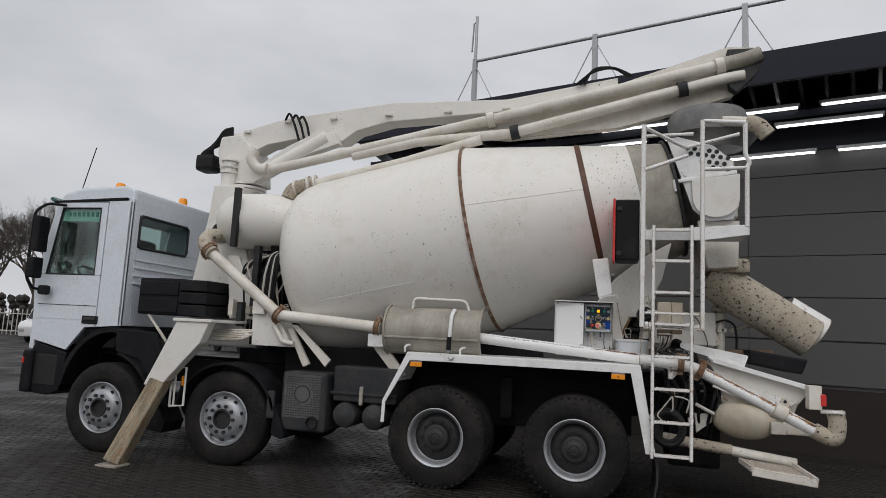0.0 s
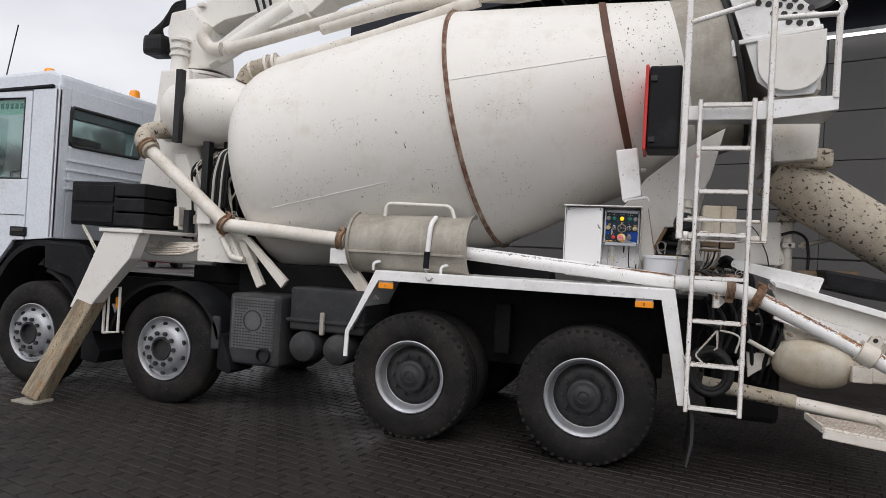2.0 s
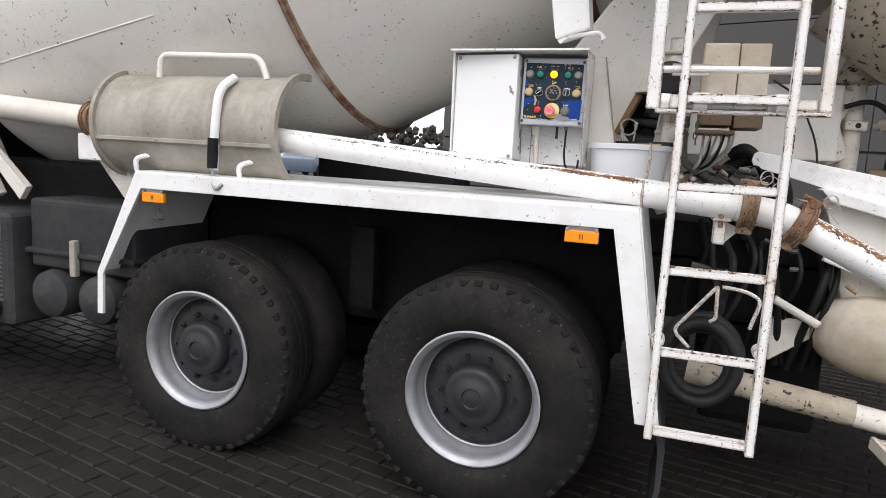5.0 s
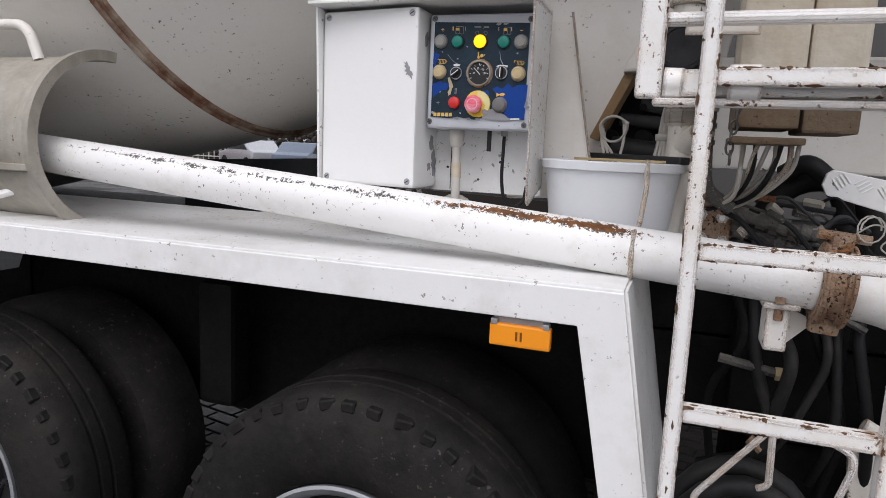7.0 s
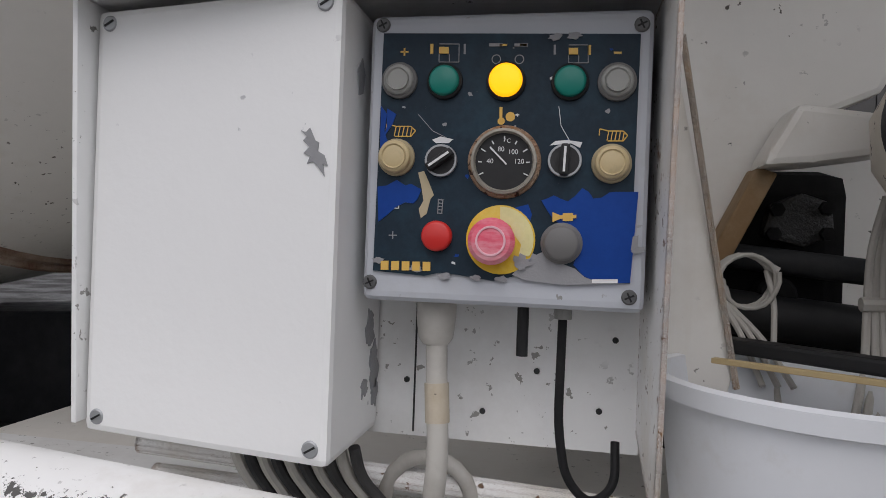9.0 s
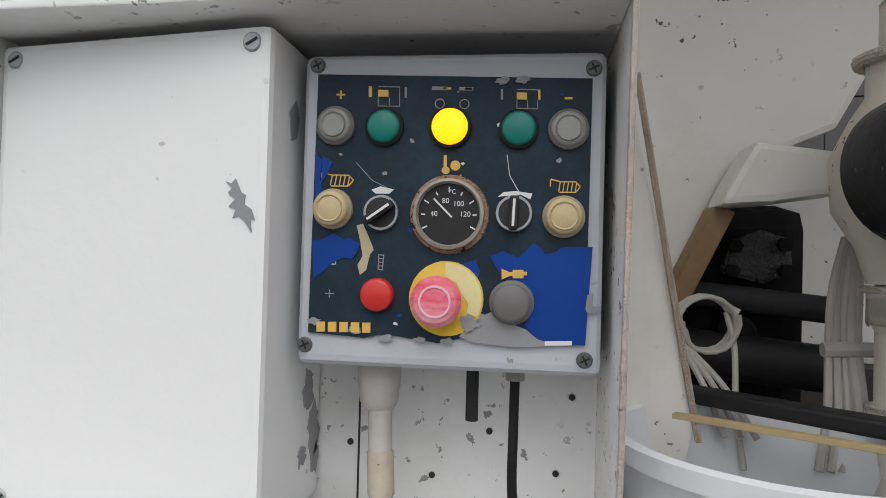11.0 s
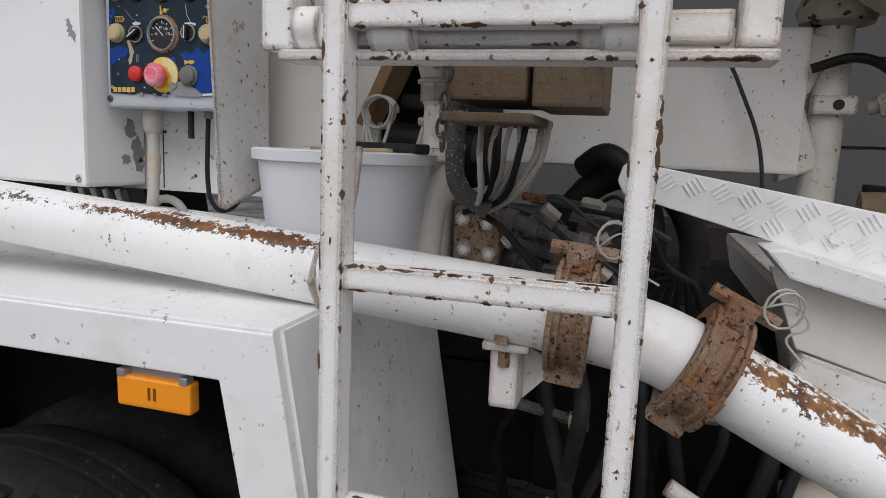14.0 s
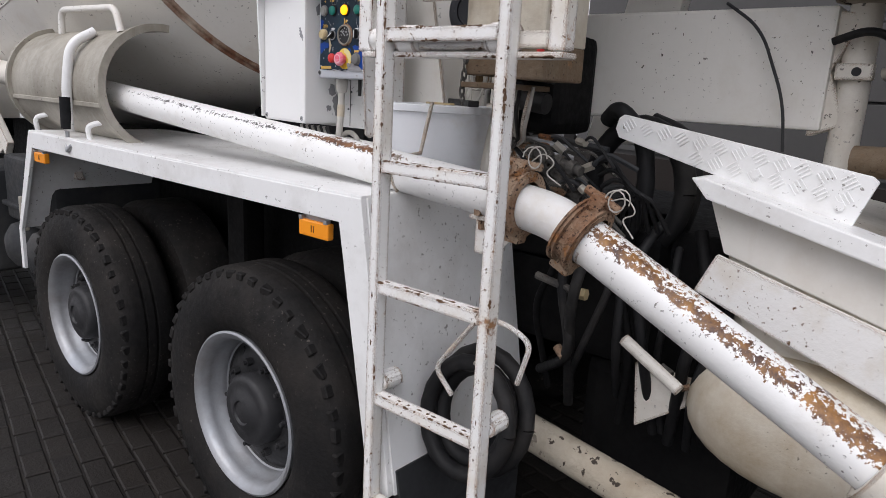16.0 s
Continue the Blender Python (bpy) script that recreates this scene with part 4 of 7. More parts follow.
def writing(text, x, y, z, size, mat, parent, label=""):
    cu = bpy.data.curves.new("writing", "FONT")
    cu.body, cu.size, cu.align_x, cu.align_y = text, size, "CENTER", "CENTER"
    tmp = bpy.data.objects.new("tmp", cu)
    scene.collection.objects.link(tmp)
    me = bpy.data.meshes.new_from_object(tmp.evaluated_get(bpy.context.evaluated_depsgraph_get()))
    bpy.data.objects.remove(tmp)
    me.transform(Matrix.Translation((x, y, z)) @ Matrix.Rotation(radians(90), 4, "X"))
    me.materials.clear()
    me.materials.append(mat)
    ob = new("writing", me)
    ob.parent = parent
    if label:
        ob["label"] = label
    return ob


bpy.context.view_layer.update()
for tx, dx, dz in (("40", -0.013, 0.001), ("80", -0.003, 0.0125), ("100", 0.0085, 0.010), ("120", 0.0145, 0.001)):
    writing(tx, gx + dx, DY - 0.0006, gz + dz - 0.001, 0.0065, INKWHITE, ga)
writing("\u00b0C", gx + 0.003, DY - 0.0006, gz + 0.0195, 0.0055, INKWHITE, ga)
button("push_button", 647, 518, 0.0148, RED, 0.011, "red push button", None)
x_, z_ = P(757, 525)
part("stop_plate", disc((x_, FY, z_), (0, -1, 0), 0.033, 0.003, 40), YELLOW, panel, "round yellow plate, peeling")
PALEYEL = surface("pale_yellow", (0.80, 0.74, 0.36), 0.5, var=0.2, grime=0.4, grime_col=(0.85, 0.80, 0.6), scale=8)
peel = [(x_ + 0.0315 * math.cos(radians(a)), z_ + 0.0315 * math.sin(radians(a))) for a in range(-28, 96, 8)] + [(x_ - 0.001, z_ + 0.019), (x_ + 0.009, z_ + 0.014), (x_ + 0.014, z_ + 0.004), (x_ + 0.020, z_ - 0.004), (x_ + 0.018, z_ - 0.014)]
part("peeled_film", prism(peel, FY - 0.0036, FY - 0.002, "y"), PALEYEL, panel, "pale peeling film on the yellow plate")
scar(x_ + 0.021, z_ - 0.021, 0.020, 0.016, FLAKE, panel, FY - 0.0042)
x_, z_ = P(745, 528)
EM = Matrix.Translation((x_, FY - 0.002, z_)) @ frame_axis((0, -1, 0))
es = part("emergency_stop", lathe([(0.0, 0.015), (0.010, 0.015), (0.012, 0.0215), (0.020, 0.022), (0.025, 0.018), (0.0262, 0.011), (0.0262, 0.0)], EM, 36), PINKRED, panel, "faded red mushroom emergency stop", True)
part("stop_ring", lathe([(0.0252, 0.0142), (0.0272, 0.0138), (0.0272, 0.0122), (0.0252, 0.0118)], EM, 32), surface("pale_pink", (0.85, 0.50, 0.56), 0.5), es, "", True)
b = button("push_button", 864, 532, 0.0165, DARKBTN, 0.014, "dark grey push button", DARKBTN)
for u, w in ((545, 137), (1008, 131), (531, 598), (984, 629)):
    x_, z_ = P(u, w)
    scr = part("screw", disc((x_, FY + 0.003, z_), (0, -1, 0), 0.0072, 0.004, 16, 0.0015), SCREWGREY, panel)
    for ax_, az_ in ((0.0042, 0.002), (-0.002, 0.0042)):
        part("screw_slot", beam((x_ - ax_, FY - 0.0013, z_ - az_), (x_ + ax_, FY - 0.0013, z_ + az_), 0.0016, 0.0006, 0, (0, 1, 0)), SEAL, scr)


def mark(u0, w0, u1, w1, mat, th=0.0016):
    a, b = P(u0, w0), P(u1, w1)
    return part("printed_symbol", beam((a[0], FY - 0.0016, a[1]), (b[0], FY - 0.0016, b[1]), th, 0.0008, 0, (0, 1, 0)), mat, panel)


def mark_rect(u0, w0, u1, w1, mat):
    return flat("printed_symbol", [(u0, w0), (u1, w0), (u1, w1), (u0, w1)], FY - 0.0030, FY - 0.001, mat, panel)


for s_ in (0, 1):
    o = 230 * s_
    mark_rect(645 + o, 178, 662 + o, 190, INKYEL)
    for a, b in (((645, 172), (680, 172)), ((680, 172), (680, 205)), ((645, 190), (645, 205)), ((645, 205), (680, 205)), ((663, 190), (663, 205))):
        mark(a[0] + o, a[1], b[0] + o, b[1], FLAKE, 0.0008)
mark(632, 172, 632, 190, INKYEL, 0.003)
mark(690, 172, 690, 190, FLAKE, 0.002)
mark(850, 172, 850, 190, FLAKE, 0.002)
mark(912, 172, 912, 190, INKYEL, 0.003)
for a in ((577, 187, 591, 187), (584, 180, 584, 194)):
    mark(*a, INKYEL)
mark(956, 186, 970, 186, INKYEL, 0.002)
for o in (746, 787):
    cx_, cz_ = P(o, 199)
    rr = 0.0045
    part("printed_symbol", lathe([(0, rr), (0.0015, rr), (0.0015, rr - 0.0008), (0, rr - 0.0008)], Matrix.Translation((cx_, FY, cz_)) @ frame_axis((0, -1, 0)), 20), FLAKE, panel)
for u in (745, 790):
    mark(u - 12, 173, u + 12, 173, FLAKE, 0.003)
mark(752, 173, 765, 173, INKYEL, 0.0018)
mark(788, 173, 800, 173, INKYEL, 0.0018)
mark_rect(753, 287, 758, 310, INKYEL)
for u, w, r in ((756, 312, 0.0035), (772, 304, 0.0045)):
    x_, z_ = P(u, w)
    part("printed_symbol", disc((x_, FY - 0.001, z_), (0, -1, 0), r, 0.001, 14), INKYEL, panel)
for o in (0, 375):
    pts = [(555, 330), (556, 318), (572, 322), (598, 322), (606, 330), (598, 340), (570, 340)]
    for a, b in zip(pts, pts[1:]):
        mark(a[0] + o, a[1] + o * 0.02, b[0] + o, b[1] + o * 0.02, INKYEL, 0.0010)
    for k in range(5):
        mark(572 + 7 * k + o, 323 + o * 0.02, 569 + 7 * k + o, 339 + o * 0.02, INKYEL, 0.0009)
for u0, w0, mt in ((577, 455, INKWHITE), (652, 464, FLAKE), (952, 478, INKWHITE)):
    mark(u0 - 4, w0 - 12, u0 - 5, w0 + 14, mt, 0.0008)
    mark(u0 + 4, w0 - 12, u0 + 2, w0 + 14, mt, 0.0008)
    for k in range(5):
        mark(u0 - 4, w0 - 11 + 6 * k, u0 + 3, w0 - 10 + 6 * k, mt, 0.0009)
flat("printed_symbol", [(848, 476), (848, 494), (862, 488), (890, 487), (890, 481), (862, 482)], FY - 0.0040, FY - 0.002, INKYEL, panel, "yellow horn symbol")
flat("printed_symbol", [(866, 478), (884, 478), (884, 492), (866, 492)], FY - 0.0038, FY - 0.002, INKYEL, panel)
for a in ((940, 536, 955, 536), (947, 528, 947, 544), (563, 516, 577, 516), (570, 509, 570, 523)):
    mark(*a, INKWHITE if a[0] > 700 else FLAKE, 0.0009)
# maker's word and part number as plain bars
for k in range(5):
    u = 551 + 18 * k
    mark_rect(u, 561 + k * 0.6, u + 13, 577 + k * 0.6, INKYEL)
mark_rect(918, 596, 963, 603, INKWHITE)
for a in ((610, 300, 636, 330), (636, 330, 660, 342), (858, 285, 862, 320), (862, 320, 880, 352)):
    mark(*a, INKWHITE if a[0] > 800 else FLAKE, 0.0006)
# small knocks and paint specks scattered over the foil
rp = random.Random(44)
for k in range(34):
    u_, w_ = rp.uniform(560, 985), rp.uniform(165, 590)
    x_, z_ = P(u_, w_)
    sz_ = rp.choice((0.0012, 0.0016, 0.0024, 0.0034))
    pts = [(x_ + sz_ * rp.uniform(0.3, 1.0) * math.cos(q), z_ + sz_ * rp.uniform(0.2, 0.8) * math.sin(q)) for q in [2 * math.pi * j / 9 for j in range(9)]]
    part("foil_speck", prism(pts, FY - 0.0016, FY, "y"), (FLAKE, BLUEFOIL, INKWHITE, NAVYFOIL)[k % 4], panel)
flat("foil_patch", [(556, 290), (572, 300), (566, 318), (552, 340), (556, 320)], FY - 0.0021, FY, BLUEFOIL, panel)
flat("scratch", [(990, 520), (1000, 518), (998, 540), (986, 545)], FY - 0.003, FY, FLAKE, panel)
BARE_TAN = surface("bare_tan", (0.5, 0.42, 0.27), 0.6, scale=6)
flat("scratch", [(612, 405), (622, 402), (630, 420), (640, 445), (634, 452), (628, 478), (618, 486), (614, 470), (622, 455), (618, 430)], FY - 0.0018, FY, BARE_TAN, panel, "scratched bare spot")
flat("scratch", [(635, 346), (650, 340), (672, 345), (664, 352), (642, 352)], FY - 0.0018, FY, INKWHITE, panel)
flat("scratch", [(842, 356), (852, 348), (872, 346), (900, 350), (896, 360), (880, 352), (860, 354)], FY - 0.0018, FY, INKWHITE, panel)
# cable and glands below the panel
part("cable_gland", tube([(0.172, 0.35, 1.703), (0.172, 0.35, 1.684), (0.172, 0.35, 1.662), (0.172, 0.35, 1.655)], 0.02, 20, radii=[0.021, 0.021, 0.0185, 0.014]), CABLE_GREY, cc, "", True)
part("cable", tube([(0.172, 0.35, 1.69), (0.176, 0.345, 1.60), (0.182, 0.335, 1.54), (0.175, 0.33, 1.46), (0.16, 0.34, 1.41)], 0.0115, 14, bend=0.05), CABLE_GREY, cc, "pale grey cable with worn sleeve", True)
part("cable_sleeve", tube([(0.1755, 0.3455, 1.615), (0.1785, 0.3415, 1.575)], 0.0128, 14), STAINBOX, cc, "worn brown patch of the cable sleeve", True)
part("cable_gland", tube([(0.262, 0.35, 1.703), (0.262, 0.35, 1.648)], 0.006, 12), SEAL, cc)
part("cable_gland", tube([(0.302, 0.35, 1.703), (0.302, 0.35, 1.688)], 0.009, 12), GREYBTN, cc)
part("cable", tube([(0.302, 0.35, 1.70), (0.301, 0.345, 1.58), (0.31, 0.34, 1.53), (0.335, 0.34, 1.505), (0.36, 0.36, 1.52), (0.36, 0.38, 1.56)], 0.0046, 10, bend=0.04), HOSE, cc, "thin black cable loop", True)
for k in range(10):
    part("cable", tube([(-0.06 + 0.016 * k, 0.36, 1.535), (-0.055 + 0.016 * k, 0.37, 1.50), (-0.02 + 0.018 * k, 0.40, 1.43)], 0.0065, 8, bend=0.03), (CABLE_GREY, DARKGREY)[k % 2], cc, "", True)
part("cable_loop", tube([(0.16 + 0.05 * math.cos(a), 0.40, 1.47 + 0.05 * math.sin(a)) for a in [k * math.pi / 10 for k in range(21)]], 0.009, 10), CABLE_GREY, cc, "coiled pale cable", True)
part("support_tube", tube([(-0.20, 0.40, 1.505), (0.50, 0.42, 1.47)], 0.014, 12), WHITE_CHIP, cc)
part("support_tube", tube([(-0.20, 0.43, 1.455), (0.50, 0.45, 1.43)], 0.014, 12), WHITE_CHIP, cc)

for bx, bz in ((0.125, 1.60), (0.215, 1.57), (0.275, 1.62), (0.345, 1.58), (0.36, 1.66), (0.14, 1.66)):
    part("rivet", disc((bx, 0.4255, bz), (0, -1, 0), 0.0035, 0.002, 10), RIM_DARK, cc)
part("sheet_joint", box(0.1335, 0.1355, 0.4235, 0.4255, 1.54, 1.70), RIM_DARK, cc)

# chain hanging under the hinge bar
CHAIN_X, CHAIN_Y = 0.832, 0.19
for k in range(7):
    cz_ = 1.785 - 0.021 * k
    ring = [Vector((CHAIN_X + 0.004 * math.sin(k), CHAIN_Y, cz_)) + Vector((0.007 * math.cos(u) if k % 2 else 0, 0 if k % 2 else 0.007 * math.cos(u), 0.0145 * math.sin(u))) for u in [2 * math.pi * j / 14 for j in range(15)]]
    part("chain_link", tube(ring, 0.0028, 6), TAPED, truck)

# white cover cap above the cabinet
part("roller_cap", prism([(0.165, 2.46), (0.33, 2.48), (0.38, 2.10), (0.235, 2.06)], 0.28, 0.42, "y", 0.012), WHITE, truck, "white sheet cover of the drum roller")
part("cap_hook", tube([(0.25, 0.30, 2.05), (0.28, 0.30, 2.075), (0.42, 0.30, 2.09), (0.435, 0.30, 2.06)], 0.010, 8, bend=0.02), WHITE, truck)
part("cap_knob", disc((0.365, 0.30, 2.30), (1, 0, 0), 0.02, 0.04), GREYBTN, truck)

# ladder
lad = new("ladder")
lad.parent = truck
lad.matrix_parent_inverse = Matrix.Translation(truck.location).inverted()
LY = -0.045
for lx in (0.768, 1.125):
    part("ladder_rail", box(lx - 0.0155, lx + 0.0155, LY - 0.012, LY + 0.028, 0.52, 2.775, 0.005), WHITE_CHIP, lad, "white square tube rail with rust spots")
for k in range(8):
    z = 0.555 + 0.311 * k
    part("rung", box(0.783, 1.110, LY - 0.008, LY + 0.026, z - 0.016, z + 0.016, 0.004), WHITE_CHIP, lad, "chipped white square rung")
for lx in (0.768, 1.125):
    part("rail_stub", tube([(lx, LY + 0.03, 0.90), (lx, LY + 0.09, 0.90)], 0.026, 14), WHITE_CHIP, lad)
    part("pivot_bush", tube([(lx + (0.035 if lx < 1 else -0.055), LY + 0.035, 1.79), (lx + (0.09 if lx < 1 else 0.0), LY + 0.035, 1.79)], 0.034, 20), WHITE_CHIP, lad, "", True)

# bare rust where the paint is knocked off along edges
KNOCK = surface("bare_rust_spot", (0.14, 0.075, 0.035), 0.85, var=0.6, grime=0.6, grime_col=(0.045, 0.028, 0.018), bump=0.4, scale=6)
rl = random.Random(19)


def knocks(parent, a, b, up, count, big=1.0):
    """Ragged bare spots along an edge from a to b; up points out of the edge."""
    a, b, up = Vector(a), Vector(b), Vector(up).normalized()
    d = (b - a).normalized()
    side = d.cross(up)
    for k in range(count):
        c = a.lerp(b, rl.random()) + up * 0.0008
        n, ln, wd = rl.randint(9, 14), rl.choice((0.003, 0.004, 0.006, 0.009, 0.016)) * big, rl.uniform(0.0018, 0.0042) * big
        bm = bmesh.new()
        ring = [c + d * (ln * rl.uniform(0.5, 1.0) * math.cos(q)) + side * (wd * rl.uniform(0.3, 1.2) * math.sin(q)) for q in [math.pi * 2 * j / n for j in range(n)]]
        lo = [bm.verts.new(v - up * 0.003) for v in ring]
        hi = [bm.verts.new(v) for v in ring]
        bm.faces.new(hi)
        for i in range(n):
            bm.faces.new((lo[i], lo[(i + 1) % n], hi[(i + 1) % n], hi[i]))
        bmesh.ops.recalc_face_normals(bm, faces=bm.faces[:])
        part("bare_spot", bm, KNOCK, parent)


for lx in (0.768, 1.125):
    for sg in (-1, 1):
        knocks(lad, (lx + sg * 0.0140, LY - 0.0102, 0.55), (lx + sg * 0.0140, LY - 0.0102, 2.2), (sg, -1, 0), 30)
    knocks(lad, (lx, LY - 0.012, 0.55), (lx, LY - 0.012, 2.2), (0, -1, 0), 9, 0.8)
for k in range(1, 6):
    z = 0.555 + 0.311 * k
    knocks(lad, (0.79, LY - 0.0066, z + 0.0146), (1.10, LY - 0.0066, z + 0.0146), (0, -1, 1), 16, 1.1)
    knocks(lad, (0.79, LY + 0.008, z + 0.016), (1.10, LY + 0.008, z + 0.016), (0, 0, 1), 11, 1.5)
    knocks(lad, (0.79, LY - 0.0066, z - 0.0146), (1.10, LY - 0.0066, z - 0.0146), (0, -1, -1), 11)

# platform with its guard rail
pf = new("platform")
pf.parent = truck
pf.matrix_parent_inverse = Matrix.Translation(truck.location).inverted()
PY = 0.0
part("post", box(0.642, 0.690, PY - 0.01, PY + 0.03, 1.764, 3.83, 0.005), WHITE_CHIP, pf, "white flat post")
part("post", box(1.209, 1.249, PY - 0.02, PY + 0.02, 1.766, 3.86, 0.005), WHITE_CHIP, pf, "white flat post")
part("lower_bar", box(0.676, 1.250, PY - 0.026, PY + 0.03, 1.750, 1.763, 0.003), WHITE_CHIP, pf, "flat white lower bar")
part("lower_bar", box(0.725, 1.05, PY - 0.018, PY + 0.03, 1.767, 1.815, 0.006), WHITE_CHIP, pf, "white square hinge bar")
part("lower_bar", tube([(0.69, PY, 1.905), (1.20, PY, 1.905)], 0.013, 12), WHITE_CHIP, pf, "round bar with rust")
part("bar_end", tube([(0.692, PY + 0.004, 1.793), (0.728, PY + 0.004, 1.792)], 0.027, 18), WHITE_CHIP, pf, "", True)
part("bar_sleeve", tube([(1.045, PY + 0.004, 1.792), (1.105, PY + 0.004, 1.792)], 0.030, 20), WHITE_CHIP, pf, "white round hinge sleeve with rust", True)
part("bar_tube", box(1.10, 1.205, PY - 0.010, PY + 0.026, 1.772, 1.806, 0.004), CREAM_WORN, pf)
part("platform_beam", prism([(0.69, 2.64), (1.24, 2.64), (1.66, 2.70), (1.66, 2.80), (0.69, 2.74)], 0.02, 0.05, "y", 0.004), WHITE, pf, "white edge beam of the platform")
part("platform_floor", box(0.68, 1.66, 0.05, 0.50, 2.70, 2.73, 0.004), GALV, pf, "steel platform floor")
part("post", tube([(1.64, 0.03, 2.78), (1.645, 0.03, 3.38), (1.67, 0.03, 3.42), (1.63, 0.03, 3.50), (1.63, 0.03, 3.84)], 0.022, 12, bend=0.04), WHITE_CHIP, pf, "bent white tube post", True)
part("hand_rail", tube([(1.24, 0.0, 3.85), (1.64, 0.03, 3.83)], 0.022, 12), WHITE_CHIP, pf, "white tube hand rail", True)
part("hand_rail", tube([(1.24, 0.0, 3.35), (1.67, 0.03, 3.37)], 0.020, 12), WHITE_CHIP, pf, "white tube knee rail", True)
part("hand_rail", tube([(0.67, 0.0, 3.80), (1.12, 0.50, 3.72), (1.66, 0.50, 3.86)], 0.020, 12), WHITE_CHIP, pf, "white tube hand rail", True)
part("hand_rail", tube([(0.67, 0.0, 3.35), (1.12, 0.30, 3.58)], 0.020, 12), WHITE_CHIP, pf, "", True)
part("hand_rail", tube([(0.67, 0.0, 3.78), (0.67, 0.5, 3.86), (1.2, 0.52, 3.88)], 0.018, 12), WHITE_CHIP, pf, "", True)

knocks(pf, (0.68, PY - 0.026, 1.752), (1.245, PY - 0.026, 1.752), (0, -1, -1), 20)
knocks(pf, (0.73, PY - 0.0165, 1.769), (1.04, PY - 0.0165, 1.769), (0, -1, -1), 9)
knocks(pf, (1.2105, PY - 0.0185, 1.80), (1.2105, PY - 0.0185, 2.2), (-1, -1, 0), 5)
knocks(pf, (0.6885, PY - 0.0085, 1.83), (0.6885, PY - 0.0085, 2.2), (1, -1, 0), 7)

# extinguisher case
ex = part("extinguisher_case", box(0.40, 0.635, 0.05, 0.38, 2.43, 3.06, 0.02), BLACK, truck, "black plastic extinguisher case")
part("case_lid", box(0.372, 0.398, 0.04, 0.39, 2.42, 3.07, 0.012), RED, ex, "red edge of the lid")
for z in (2.50, 2.96):
    part("case_latch", box(0.41, 0.46, 0.035, 0.05, z - 0.02, z + 0.02, 0.004), SEAL, ex)

# hopper over the drum mouth
hp = new("charging_hopper")
hp.parent = truck
hp.matrix_parent_inverse = Matrix.Translation(truck.location).inverted()
plate = [(0.93, 3.84), (1.05, 3.86), (1.40, 3.76), (1.56, 3.62), (1.62, 3.50), (1.66, 3.10), (1.60, 2.95), (1.35, 2.93), (1.20, 3.05), (1.08, 3.40)]
part("side_plate", prism(plate, 0.56, 0.58, "y", 0.004), WHITE, hp, "white side plate")
holes = []
for i in range(4):
    for j in range(6):
        hx, hz = 1.14 + 0.075 * j + 0.037 * (i % 2), 3.735 - 0.062 * i - 0.012 * j
        if (hx > 1.5 and i < 1) or (i == 3 and j < 3) or (i == 2 and j < 2):
            continue
        part("vent_hole", tube([(hx, 0.552, hz), (hx, 0.562, hz)], 0.024, 14), SEAL, hp)
part("plate_fold", beam((1.04, 0.55, 3.36), (1.64, 0.55, 3.46), 0.03, 0.04, 0.01), WHITE, hp, "folded white edge")
for bx in (1.12, 1.28, 1.44):
    part("plate_bolt", disc((bx, 0.56, 3.44 + 0.02 * (bx - 1.1)), (0, -1, 0), 0.02, 0.01, 12), WHITE, hp)
part("splash_panel", prism([(1.18, 3.36), (1.66, 3.43)] + [(1.425 + 0.235 * math.cos(radians(a)), 3.16 + 0.20 * math.sin(radians(a))) for a in range(0, -181, -15)], 0.50, 0.53, "y", 0.008), CREAM, hp, "bulged cream splash panel")
part("hopper_funnel", prism([(1.25, 2.95), (1.68, 2.95), (1.66, 2.45), (1.35, 2.42)], 0.62, 1.70, "y", 0.02), CREAM_WORN, hp, "cement-stained discharge funnel")
part("hopper_shell", prism([(1.0, 3.80), (1.62, 3.60), (1.66, 2.98), (1.30, 2.98), (1.12, 3.30)], 0.60, 1.85, "y", 0.02), CREAM_WORN, hp, "stained steel hopper body")
part("hopper_bowl", lathe([(-0.22, 0.26), (0.0, 0.46), (0.02, 0.46), (0.0, 0.44), (-0.2, 0.25)], Matrix.Translation((1.55, 1.05, 4.05)) @ frame_axis((0, 0, 1)), 36), CLOTH, hp, "grey filling bowl", True)
part("rubber_skirt", lathe([(-0.12, 0.40), (0.05, 0.44), (0.15, 0.40), (0.17, 0.30)], Matrix.Translation((1.40, 1.0, 4.10)) @ frame_axis((0, 0, 1)), 32), CLOTH, hp, "dark grey rubber skirt", True)
part("latch_handle", tube([(1.03, 0.52, 3.36), (1.0, 0.50, 3.36), (1.02, 0.50, 3.24)], 0.016, 10, bend=0.02), WHITE, hp)

# discharge chute
ds = new("discharge_chute")
ds.parent = truck
ds.matrix_parent_inverse = Matrix.Translation(truck.location).inverted()
a, b = Vector((1.44, 0.95, 2.36)), Vector((2.42, 0.95, 1.74))
CHM = Matrix.Translation(a) @ frame_axis(b - a)
L = (b - a).length
part("chute_tube", lathe([(-0.05, 0.21), (0.3, 0.225), (L, 0.215), (L + 0.01, 0.20), (L, 0.19), (0.0, 0.195)], CHM, 40), CRUST, ds, "chute crusted with dried concrete", True)
part("chute_liner", lathe([(L - 0.35, 0.20), (L + 0.08, 0.20), (L + 0.085, 0.18), (L - 0.3, 0.18)], Matrix.Translation((0.08, 0.25, 0.10)) @ CHM, 36), WHITE_CHIP, ds, "white inner lip spattered with concrete", True)
